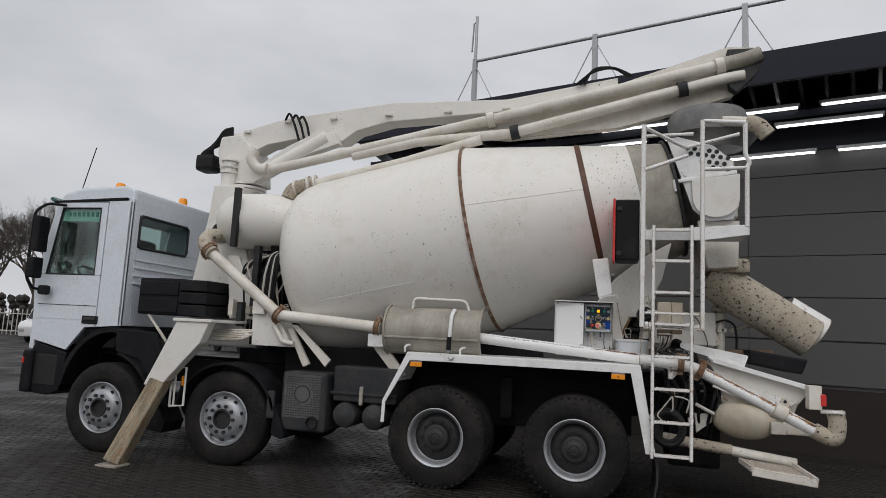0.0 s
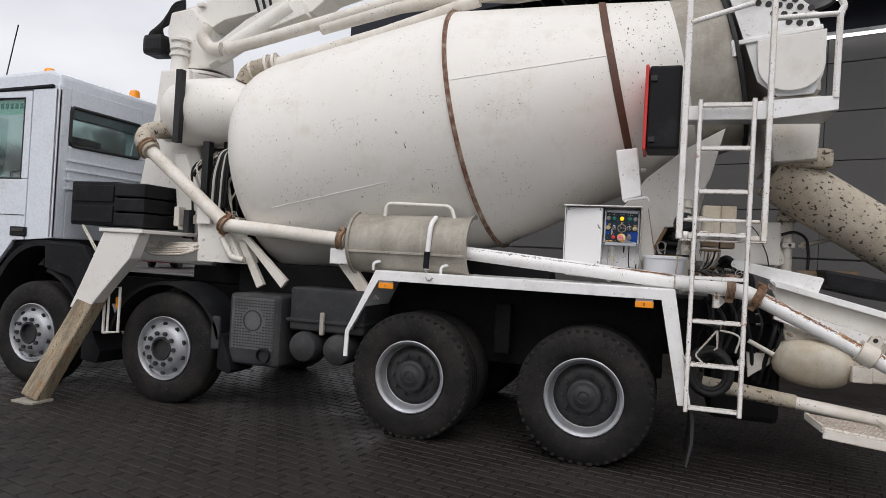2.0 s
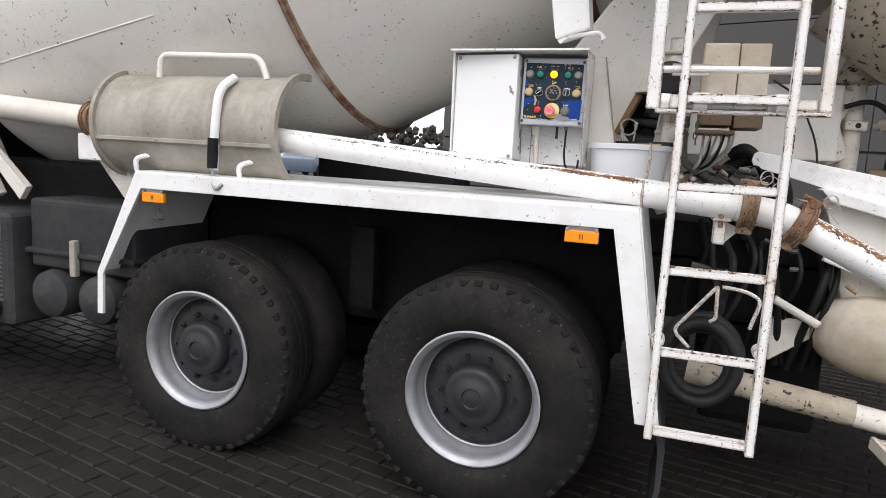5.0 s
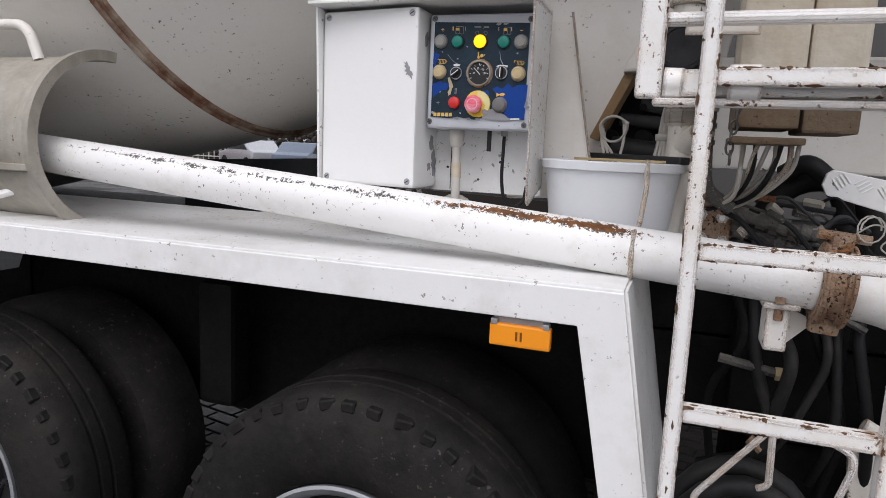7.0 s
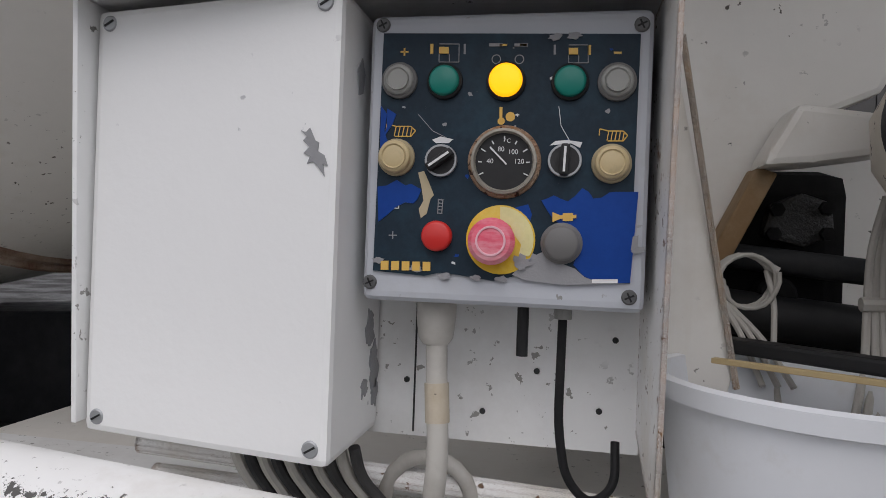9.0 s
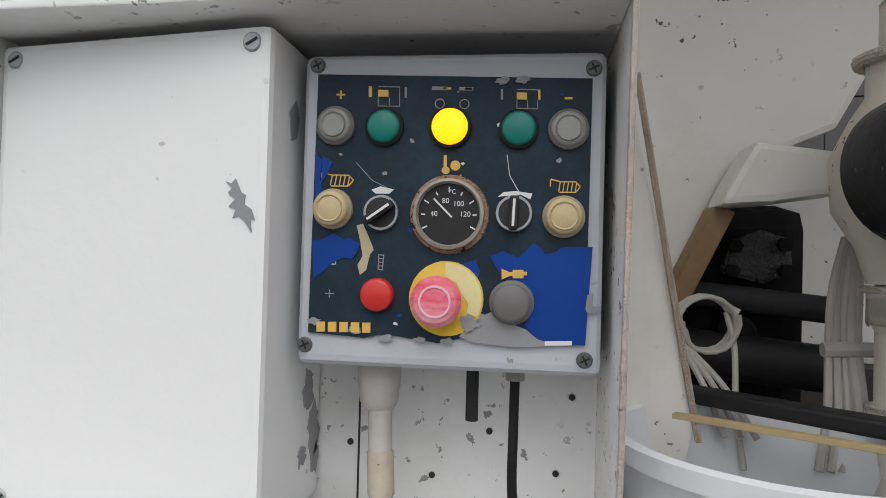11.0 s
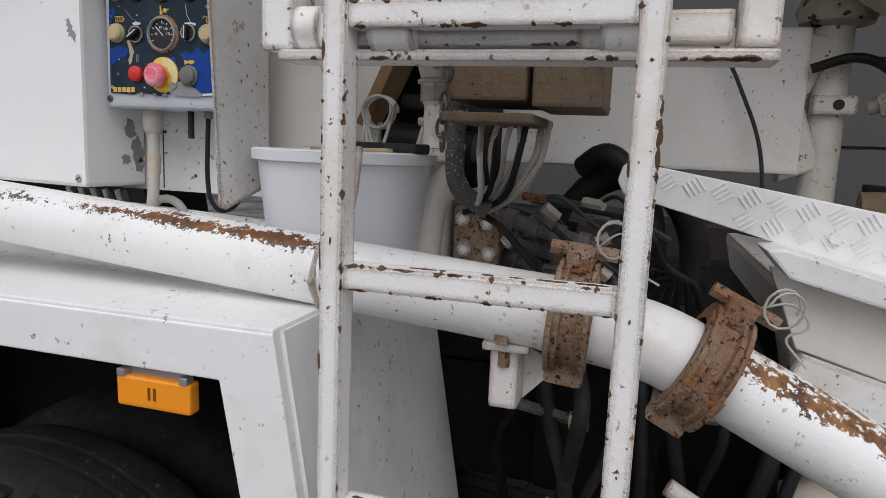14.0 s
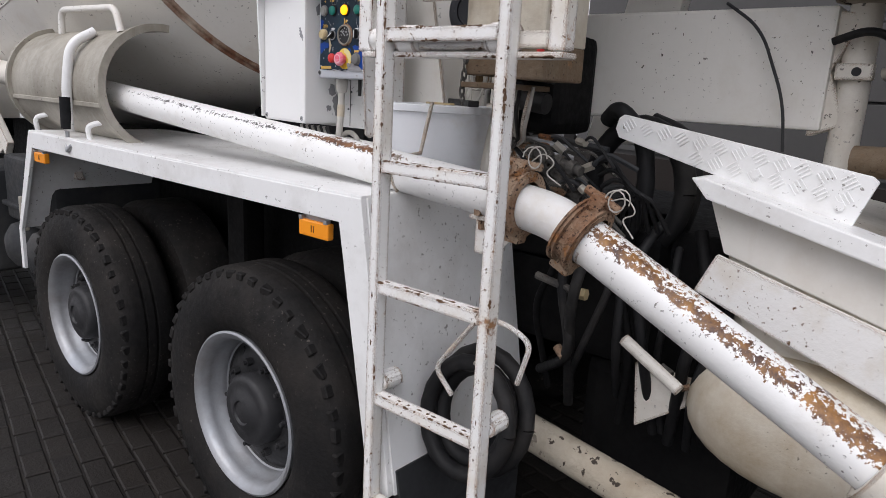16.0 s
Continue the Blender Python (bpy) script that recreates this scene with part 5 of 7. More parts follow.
part("chute_collar", box(1.38, 1.80, 0.72, 1.20, 2.40, 2.56, 0.05), CRUST, ds, "crusted collar")
part("swivel_post", tube([(1.56, 1.16, 1.50), (1.56, 1.16, 2.02)], 0.045, 18), CREAM_WORN, ds, "cream swivel post", True)
part("post_cone", lathe([(0.0, 0.045), (0.01, 0.085), (0.04, 0.095), (0.13, 0.06), (0.22, 0.05)], Matrix.Translation((1.56, 1.16, 1.99)) @ frame_axis((0, 0, 1)), 24), CRUST, ds, "crusted cone on the swivel post", True)
part("pin_block", box(1.515, 1.615, 1.09, 1.13, 1.772, 1.820, 0.006), CREAM_WORN, ds, "cream pin block with rust")
part("pin_eye", disc((1.572, 1.09, 1.796), (0, -1, 0), 0.013, 0.003, 16), SEAL, ds)
part("stay_rod", tube([(1.64, 1.10, 1.79), (2.00, 0.98, 1.90)], 0.018, 10), STEEL, ds, "bare steel stay rod", True)
part("pin_nut", tube([(1.66, 1.095, 1.795), (1.70, 1.085, 1.808)], 0.03, 6), CRUST, ds)
part("stay_hose", tube([(1.50, 1.08, 1.88), (1.60, 1.06, 1.915), (1.69, 1.05, 1.86), (1.71, 1.05, 1.70), (1.70, 1.05, 1.54)], 0.012, 12, bend=0.1), HOSE, ds, "black hose in an arch", True)

# rear structure
part("rear_cross_beam", box(0.62, 1.50, 1.10, 1.22, 1.62, 1.985, 0.01), CREAM, truck, "cream cross beam speckled with concrete")
part("swivel_bracket", prism([(1.46, 1.98), (1.57, 1.96), (1.50, 1.80), (1.56, 1.64), (1.46, 1.60)], 1.12, 1.20, "y", 0.006), CREAM_WORN, truck, "cream swivel bracket")
part("cone_support", prism([(0.40, 2.30), (0.22, 2.05), (0.22, 1.50), (0.50, 1.52), (0.51, 1.76), (0.60, 1.94), (0.74, 2.0), (0.90, 2.30), (1.0, 2.72), (0.70, 2.55)], 0.72, 0.76, "y", 0.01), CREAM, truck, "cream support plate of the drum")
part("cone_support", prism([(0.50, 1.50), (0.75, 1.50), (1.02, 2.85), (0.80, 2.85)], 1.50, 1.58, "y", 0.01), CREAM, truck, "cream support plate of the drum")
tread = prism([(1.078, 1.600), (1.086, 1.630), (1.100, 1.640), (1.728, 1.536), (1.742, 1.524), (1.705, 1.418), (1.690, 1.414), (1.09, 1.575)], 0.595, 0.61, "y", 0.003)
td = part("tread_plate", tread, WHITE, truck, "white chequer plate edge")
tu = Vector((1.0, 0, -0.166)).normalized()
tv = Vector((0.166, 0, 1.0)).normalized()
for row in range(3):
    for k in range(12):
        c0 = Vector((1.12, 0.594, 1.612)) + tu * (0.052 * k) - tv * (0.042 * row)
        low = 1.575 - 0.2683 * (c0.x - 1.09)
        if c0.z - 0.020 < low or c0.x > 1.70:
            continue
        dgn = (tu + tv * (1 if (k + row) % 2 else -1)).normalized()
        acr = dgn.cross(Vector((0, 1, 0)))
        for j in range(4):
            c = c0 + acr * (0.0095 * (j - 1.5))
            part("tread_rib", beam(c - dgn * 0.015, c + dgn * 0.015, 0.004, 0.004, 0.001, (0, 1, 0)), WHITE, td)
for bx, bz in ((1.476, 1.515), (1.673, 1.46)):
    part("tread_bolt", disc((bx, 0.595, bz), (0, -1, 0), 0.012, 0.008, 6), WHITE, td)
part("rear_hopper_side", prism([(1.345, 1.495), (1.375, 1.50), (2.33, 1.26), (2.31, 1.215), (1.39, 1.445)], 0.50, 0.62, "y", 0.006), WHITE, truck, "white folded edge of the pump hopper")
part("rear_hopper_side", prism([(1.37, 1.455), (2.31, 1.22), (2.20, 1.08), (1.43, 1.30)], 0.58, 0.60, "y", 0.004), CREAM, truck, "cream hopper side")
part("rear_hopper_slope", prism([(1.43, 1.305), (2.18, 1.10), (2.0, 0.98), (1.385, 1.20)], 0.52, 0.54, "y", 0.004), WHITE_CHIP, truck, "white sloping hopper sheet")
part("hopper_lid", prism([(1.75, 1.60), (2.32, 1.522), (2.26, 1.37), (1.78, 1.458)], 0.66, 1.50, "y", 0.02), BLACK, truck, "black rubber hopper cover")
part("hopper_grate_bar", tube([(1.62, 1.0, 1.545), (2.05, 0.95, 1.56)], 0.045, 14), RUSTBOX, truck, "crusted cross tube of the hopper", True)
part("pump_hopper", prism([(1.40, 1.42), (2.28, 1.28), (2.10, 0.78), (1.55, 0.74)], 0.6, 1.6, "y", 0.03), CREAM_WORN, truck, "cream pump hopper")
part("hopper_bulge", lathe([(-0.30 * math.cos(math.pi * k / 16), 0.185 * math.sin(math.pi * k / 16) ** 0.8) for k in range(17)], Matrix.Translation((1.69, 0.62, 0.875)) @ frame_axis((1, 0.1, -0.10)), 36), STAINBOX, truck, "bulging cream pump valve housing", True)
part("hopper_flange", box(1.92, 2.06, 0.46, 0.5, 0.78, 0.90, 0.008), CREAM_WORN, truck)
part("tail_beam", box(2.0, 2.30, 0.50, 2.0, 0.78, 0.92, 0.02), CREAM_WORN, truck, "cream tail beam")
tl = part("tail_lamp_holder", box(2.24, 2.36, 0.38, 0.5, 1.05, 1.28, 0.008), CREAM_WORN, truck, "cream lamp holder")
part("tail_lamp", box(2.345, 2.395, 0.37, 0.46, 1.09, 1.20, 0.008), RED, tl, "red and orange tail lamp")
part("under_pipe", tube([(0.90, 0.45, 0.665), (1.55, 0.40, 0.60)], 0.055, 18), CRUST, truck, "dirty lower pipe", True)
part("under_pipe", tube([(1.52, 0.40, 0.60), (2.12, 0.36, 0.535)], 0.048, 18), CREAM_WORN, truck, "cream lower pipe", True)
st = new("rear_step")
st.parent = truck
st.matrix_parent_inverse = Matrix.Translation(truck.location).inverted()
part("step_edge", beam((1.66, 0.02, 0.475), (2.20, 0.0, 0.425), 0.02, 0.07, 0.004), CREAM_WORN, st, "cream step edge")
part("step_edge", beam((2.20, 0.0, 0.43), (2.05, 0.42, 0.52), 0.03, 0.09, 0.004), CREAM_WORN, st)
part("step_edge", beam((1.66, 0.02, 0.50), (1.60, 0.30, 0.53), 0.02, 0.05, 0.004), CREAM_WORN, st)
for k in range(9):
    y = 0.03 + 0.033 * k
    part("grating_bar", beam((1.65 - 0.05 * k / 9, y, 0.51 + 0.003 * k), (2.15 - 0.1 * k / 9, y, 0.465 + 0.004 * k), 0.008, 0.03, 0.0), CREAM_WORN, st)
for k in range(10):
    x = 1.68 + 0.05 * k
    part("grating_bar", beam((x, 0.02, 0.505 - 0.004 * k), (x - 0.06, 0.32, 0.53 - 0.004 * k), 0.006, 0.02, 0.0), CREAM_WORN, st)

# valve block, pipes and cables behind the ladder
SMEARED = surface("cement_smeared_black_steel", (0.055, 0.052, 0.05), 0.6, var=0.5, grime=0.85, grime_col=(0.24, 0.22, 0.19), chips=0.7, chip_col=(0.02, 0.018, 0.016), bump=0.4, scale=4)
vb = part("valve_block", box(0.772, 0.868, 0.48, 0.60, 1.425, 1.54, 0.012), RUST, truck, "rusty hydraulic valve block")
for k, (vx, vz) in enumerate(((0.795, 1.515), (0.845, 1.51), (0.80, 1.455), (0.85, 1.45))):
    part("valve_fitting", disc((vx, 0.48, vz), (0, -1, 0), 0.015, 0.018, 6), WHITE_CHIP, vb)
for k in range(3):
    va, vz = Vector((0.862, 0.475 + 0.03 * k, 1.525 - 0.04 * k)), Vector((1.06, 0.45 + 0.03 * k, 1.48 - 0.045 * k))
    part("valve_spool", tube([va, vz], 0.015, 12), SMEARED, vb, "", True)
    for j in range(4):
        q = va.lerp(vz, 0.08 + 0.24 * j)
        part("spool_collar", tube([q, q + (vz - va) * 0.11], 0.022, 10), SMEARED, vb, "", True)
part("valve_lever", tube([(0.92, 0.52, 1.56), (1.10, 0.52, 1.54)], 0.010, 8), DARKGREY, vb)
sb = part("switch_cabinet", box(0.83, 0.955, 0.19, 0.40, 1.80, 2.03, 0.008), STAINBOX, truck, "cream box stained brown with rust")
part("cabinet_base", box(0.832, 0.953, 0.192, 0.40, 1.722, 1.802, 0.006), RUSTBOX, sb, "brown rust-stained lower part")
sb2 = part("switch_cabinet", box(0.958, 1.065, 0.20, 0.40, 1.80, 2.03, 0.008), STAINBOX, truck, "cream box stained brown with rust")
part("cabinet_base", box(0.96, 1.063, 0.202, 0.40, 1.715, 1.802, 0.006), RUSTBOX, sb2, "brown rust-stained lower part")
part("switch_toggle", box(1.05, 1.066, 0.188, 0.2, 1.775, 1.80, 0.003), RED, sb2, "red switch toggle")
part("cabinet_tray", box(0.83, 0.968, 0.18, 0.40, 1.690, 1.704, 0.003), RUSTBOX, truck, "rusty tray under the box")
part("cover_plate", box(0.72, 0.86, 0.14, 0.15, 1.90, 1.945, 0.002), CREAM_WORN, truck)
part("stand_pipe", tube([(0.727, 0.51, 1.40), (0.727, 0.51, 2.10)], 0.032, 18, radii=[0.032]), CREAM_WORN, truck, "cream water stand pipe", True)
for z in (1.62, 1.74, 1.80):
    part("pipe_union", tube([(0.727, 0.51, z), (0.727, 0.51, z + 0.03)], 0.043, 8), CREAM_WORN, truck)
part("pipe_branch", tube([(0.727, 0.51, 1.68), (0.775, 0.455, 1.715)], 0.03, 14), CREAM_WORN, truck, "", True)
part("pipe_branch", tube([(0.78, 0.50, 1.60), (0.72, 0.49, 1.56), (0.71, 0.48, 1.42), (0.74, 0.46, 1.36)], 0.036, 16, bend=0.08), CREAM_WORN, truck, "cream bent pipe", True)
wf = part("water_filter", lathe([(-0.075, 0.0), (-0.075, 0.055), (-0.06, 0.078), (0.0, 0.082), (0.035, 0.080), (0.042, 0.070), (0.042, 0.056), (0.047, 0.054), (0.047, 0.046), (0.043, 0.044), (0.040, 0.0)], Matrix.Translation((0.71, 0.395, 1.905)) @ frame_axis((0.1, -1, 0.05)), 40), surface("scuffed_black_housing", (0.008, 0.0085, 0.012), 0.4, var=0.3, chips=0.35, chip_col=(0.10, 0.10, 0.11), bump=0.08, scale=1.4, gloss=0.3), truck, "round black water filter housing", True)
part("filter_drain", disc((0.745, 0.37, 1.818), (0, 0, 1), 0.014, 0.03, 10), BLACK, wf)
part("filter_head", lathe([(-0.10, 0.036), (-0.06, 0.048), (-0.02, 0.072), (0.04, 0.076), (0.085, 0.055), (0.11, 0.040), (0.15, 0.040)], Matrix.Translation((0.722, 0.51, 1.885)) @ frame_axis((0, 0, 1)), 32), CREAM_WORN, truck, "swollen cream pipe head behind the filter", True)
part("hose_band", tube([(0.722 + 0.047 * math.cos(q), 0.51 + 0.047 * math.sin(q), 2.035) for q in [math.pi * 2 * j / 20 for j in range(21)]], 0.007, 8), CREAM_WORN, truck, "", True)
part("pipe_taper", lathe([(0.0, 0.043), (0.03, 0.043), (0.045, 0.032), (0.06, 0.030)], Matrix.Translation((0.727, 0.51, 1.775)) @ frame_axis((0, 0, -1)), 8), CREAM_WORN, truck)
part("pipe_ring", disc((0.727, 0.51, 1.775), (0, 0, 1), 0.047, 0.008, 24, 0.002), CREAM_WORN, truck)
part("support_gusset", prism([(0.60, 1.965), (0.72, 1.95), (0.72, 1.90), (0.62, 1.885), (0.557, 1.88), (0.565, 1.90)], 0.62, 0.70, "y", 0.01), CREAM, truck, "cream gusset")
part("water_pump", box(0.50, 0.74, 0.80, 1.1, 1.55, 1.90, 0.04), CHASSIS, truck, "oily black pump")
for k in range(4):
    part("pump_flange", disc((0.47 + 0.05 * k, 0.80, 1.66 + 0.04 * (k % 2)), (0, -1, 0), 0.03, 0.05, 14, 0.005), CHASSIS, truck, "", True)
cb = part("cable", tube([(0.545 + (0.036 + 0.002 * math.sin(3 * q)) * math.cos(q), 0.66 - 0.0025 * q, 1.725 + 0.036 * math.sin(q)) for q in [0.35 * j for j in range(56)]], 0.0032, 8), CABLE_GREY, truck, "coil of thin pale cable tied with wire", True)
rk = random.Random(5)
for k in range(3):
    part("cable", tube([(0.512 + 0.004 * k, 0.64, 1.735 - 0.01 * k), (0.515 + 0.004 * k, 0.62, 1.69), (0.53 + 0.012 * k, 0.58, 1.655), (0.545 + 0.018 * k, 0.54, 1.60)], 0.004, 8, bend=0.03), CABLE_GREY, cb, "", True)
part("cable", tube([(0.572, 0.64, 1.74), (0.578, 0.62, 1.70), (0.568, 0.58, 1.62), (0.57, 0.55, 1.56)], 0.004, 8, bend=0.03), CABLE_GREY, cb, "", True)
part("cable_tie", tube([(0.570, 0.635, 1.748), (0.585, 0.63, 1.740)], 0.006, 6), CABLE_GREY, cb)
for k in range(5):
    o = 0.008 * k
    part("cable", tube([(0.700 + o * 0.5, 0.60, 1.84), (0.678 + o, 0.585 + 0.004 * (k % 2), 1.775), (0.674 + o, 0.58, 1.71), (0.660 + o * 1.2 + rk.uniform(-0.01, 0.01), 0.55, 1.63), (0.645 + o * 1.6, 0.53, 1.57)], 0.005 if k != 3 else 0.008, 8, bend=0.05), CABLE_GREY, cb, "", True)
part("cable_tie", tube([(0.663, 0.57, 1.704), (0.72, 0.57, 1.706)], 0.009, 8), CABLE_GREY, cb)
pc = part("pump_cover", prism([(0.60, 1.79), (0.61, 1.84), (0.655, 1.86), (0.70, 1.845), (0.705, 1.795), (0.66, 1.775)], 0.77, 0.80, "y", 0.008), surface("oily_casting", (0.035, 0.034, 0.032), 0.4, var=0.4, grime=0.5, grime_col=(0.01, 0.01, 0.01), bump=0.4, scale=3), truck, "oily cast pump cover")
for bx, bz in ((0.618, 1.832), (0.688, 1.836), (0.614, 1.795), (0.69, 1.797)):
    part("cover_bolt", disc((bx, 0.768, bz), (0, -1, 0), 0.011, 0.01, 6), CHASSIS, pc)
part("pump_shaft", tube([(0.55, 0.78, 1.76), (0.76, 0.76, 1.74)], 0.020, 16), DARKGREY, truck, "dusty black shaft", True)
part("pump_cylinder", tube([(0.53, 0.76, 1.675), (0.74, 0.76, 1.655)], 0.035, 20), SEAL, truck, "glossy black cylinder", True)
for k in range(9):
    o = 0.0145 * k + rk.uniform(-0.006, 0.006)
    dz = rk.uniform(-0.02, 0.02)
    part("cable", tube([(0.855 + o, 0.29 + rk.uniform(0, 0.05), 1.70), (0.850 + o + rk.uniform(-0.01, 0.01), 0.30, 1.64 + dz), (0.855 + o * 0.6, 0.35, 1.585 + dz), (0.83 + 0.5 * o, 0.41, 1.555 + dz * 0.5), (0.80 + rk.uniform(0, 0.06), 0.44, 1.53)], rk.choice((0.005, 0.006, 0.009)), 8, bend=0.05), (CABLE_GREY, STEEL, HOSE, CREAM_WORN)[k % 4], cb, "", True)
part("wrapped_hose", tube([(0.79, 0.42, 1.82), (0.785, 0.42, 1.68), (0.795, 0.40, 1.575), (0.86, 0.41, 1.54)], 0.018, 14, bend=0.08), TAPED, truck, "taped black hose with cement smears", True)
# hoses in a bow behind the rear guard
for k, (r, yy) in enumerate(((0.155, 0.16), (0.130, 0.20), (0.170, 0.23))):
    part("hose_coil", tube([(0.935 + r * math.cos(a) * 0.9, yy + 0.03 * math.sin(a), 0.79 + r * math.sin(a)) for a in [math.pi * 2 * j / 20 for j in range(21)]], 0.024, 12), HOSE, truck, "coiled black rubber hose", True)
for pts in (((0.967, 0.15, 1.102), (0.821, 0.15, 0.910), (0.888, 0.15, 0.847)), ((0.970, 0.15, 1.105), (0.974, 0.15, 0.975), (0.955, 0.16, 0.96)), ((0.985, 0.15, 1.105), (1.068, 0.15, 1.098), (1.130, 0.15, 1.069), (1.098, 0.15, 0.951))):
    part("hose_hook", tube(pts, 0.0075, 8, bend=0.03), WHITE_CHIP, truck, "white bent rod hook", True)
rh = random.Random(21)
for k in range(11):
    x0 = 0.90 + 0.055 * k
    part("hydraulic_hose", tube([(x0, 0.66, 1.34 - rh.uniform(0, 0.12)), (x0 + rh.uniform(-0.05, 0.1), rh.uniform(0.5, 0.6), 1.18 + rh.uniform(-0.06, 0.06)), (x0 + rh.uniform(-0.1, 0.15), rh.uniform(0.5, 0.62), 0.96 + rh.uniform(-0.1, 0.1)), (x0 + rh.uniform(-0.1, 0.1), 0.66, 0.72 + rh.uniform(-0.05, 0.05))], rh.uniform(0.010, 0.019), 10, bend=0.12), HOSE if k % 4 else CHASSIS, truck, "", True)
for k in range(9):
    x0, z0 = 0.92 + rh.uniform(0, 0.6), 0.9 + rh.uniform(0, 0.38)
    part("hose_fitting", tube([(x0, 0.56, z0), (x0 + rh.uniform(0.02, 0.05), 0.55, z0 + rh.uniform(-0.03, 0.03))], rh.uniform(0.009, 0.016), 6), (SMEARED, RUST, SMEARED)[k % 3], truck)
part("gear_housing", box(0.98, 1.50, 0.76, 1.60, 0.34, 0.84, 0.05), CHASSIS, truck, "oily black pump gear housing")
part("hydraulic_motor", box(0.92, 1.22, 0.70, 1.1, 0.85, 1.30, 0.04), CHASSIS, truck, "oily black hydraulic motor")
part("brass_fitting", disc((1.02, 0.56, 1.10), (1, 0, 0), 0.018, 0.04, 6), TANBTN, truck)
part("steel_line", tube([(0.88, 0.56, 1.125), (1.03, 0.56, 1.10)], 0.013, 8), SMEARED, truck)
part("steel_line", tube([(1.22, 0.50, 1.02), (1.40, 0.48, 0.93)], 0.018, 10), CREAM_WORN, truck, "small white ram", True)
part("gusset_plate", prism([(1.22, 0.92), (1.24, 0.72), (1.42, 0.86), (1.40, 0.92)], 0.60, 0.62, "y", 0.004), CREAM_WORN, truck, "cream gusset plate")
part("hose_arch", tube([(1.00, 0.70, 1.62), (1.05, 0.66, 1.66), (1.14, 0.66, 1.58), (1.17, 0.66, 1.40), (1.10, 0.68, 1.24)], 0.026, 12, bend=0.08), HOSE, truck, "arched black hose", True)
part("hose_arch", tube([(1.10, 0.80, 1.62), (1.22, 0.80, 1.58), (1.26, 0.80, 1.42), (1.20, 0.80, 1.22)], 0.03, 12, bend=0.08), HOSE, truck, "arched black hose", True)
part("hanging_wire", tube([(1.18, 1.08, 2.0), (1.30, 1.06, 1.92), (1.40, 1.05, 1.70), (1.42, 1.05, 1.55)], 0.005, 8, bend=0.1), DARKGREY, truck, "", True)
part("rubber_ring", tube([(1.10 + 0.15 * math.cos(a), 0.74, 1.42 + 0.19 * math.sin(a)) for a in [math.pi * 2 * j / 28 for j in range(29)]], 0.032, 12), HOSE, truck, "hanging black rubber hose ring", True)
part("support_sheet", prism([(0.20, 2.0), (0.425, 2.0), (0.505, 1.62), (0.49, 1.55), (0.20, 1.55)], 0.515, 0.522, "y", 0.001), CREAM, truck, "cream sheet behind the bucket")
part("pull_cord", tube([(0.43, 0.50, 2.02), (0.47, 0.505, 1.80), (0.508, 0.51, 1.60)], 0.004, 6), CREAM_WORN, truck)
part("rust_stay", prism([(0.475, 1.70), (0.500, 1.69), (0.588, 1.875), (0.562, 1.885)], 0.66, 0.78, "y", 0.003), BROWN, truck, "ochre-stained stay plate")
for k in range(8):
    rr = 0.018 + 0.003 * (k % 2)
    part("hose_tape", tube([(0.79 - 0.0006 * k, 0.42, 1.80 - 0.02 * k), (0.79 - 0.0006 * (k + 1), 0.42, 1.80 - 0.02 * k - 0.012)], rr, 12), STEEL if k % 3 == 1 else TAPED, truck, "", True)
for k in range(6):
    part("valve_cable", tube([(1.08 + 0.01 * k, 0.50, 1.50 - 0.03 * k), (1.14, 0.46 + 0.02 * k, 1.53 - 0.03 * k), (1.18 + 0.01 * k, 0.52, 1.44), (1.12 + 0.03 * k, 0.60, 1.32)], 0.007, 8, bend=0.06), HOSE, truck, "", True)

# small fittings and short lines round the valve block
rv = random.Random(77)
for k in range(14):
    x0, z0 = 0.80 + rv.uniform(0, 0.30), 1.42 + rv.uniform(0, 0.15)
    d = Vector((rv.uniform(0.4, 1), rv.uniform(-0.6, 0.2), rv.uniform(-0.5, 0.4))).normalized()
    p = Vector((x0, 0.46 + rv.uniform(-0.02, 0.03), z0))
    vf = part("valve_fitting", tube([p, p + d * rv.uniform(0.02, 0.05)], rv.uniform(0.008, 0.014), 6), (TAPED, STEEL, RUST, CREAM_WORN)[k % 4], vb)
    part("valve_line", tube([p + d * 0.03, p + d * 0.07 + Vector((0, 0, rv.uniform(-0.02, 0.03))), p + d * 0.13 + Vector((0.02, 0.04, -0.05))], rv.uniform(0.004, 0.008), 6, bend=0.03), (TAPED, DARKGREY, HOSE)[k % 3], vb, "", True)

# middle: exhaust box, battery box and air tanks
eb = part("exhaust_box", box(-3.20, -2.66, 0.05, 0.75, 0.45, 1.10, 0.05, segs=3), DARKGREY, truck, "dark grey exhaust silencer box")
part("front_mesh", box(-3.16, -2.72, 0.0465, 0.052, 0.60, 1.07, 0.0015), MESHPLATE, eb, "dusty grey perforated plate")
gb = bmesh.new()
for k in range(17):
    z = 0.62 + 0.026 * k
    for j in range(14):
        x = -3.13 + 0.03 * j
        if (x + 2.94) ** 2 + (z - 0.86) ** 2 < 0.0135:
            continue
        box(x, x + 0.018, 0.044, 0.052, z, z + 0.010, bm=gb)
tagged(part("perforation", gb, SEAL, eb), kind="stuff")
part("round_badge", lathe([(0.0, 0.098), (0.008, 0.096), (0.008, 0.086), (0.003, 0.084)], Matrix.Translation((-2.94, 0.05, 0.86)) @ frame_axis((0, -1, 0)), 32), DARKGREY, eb, "round moulded badge", True)
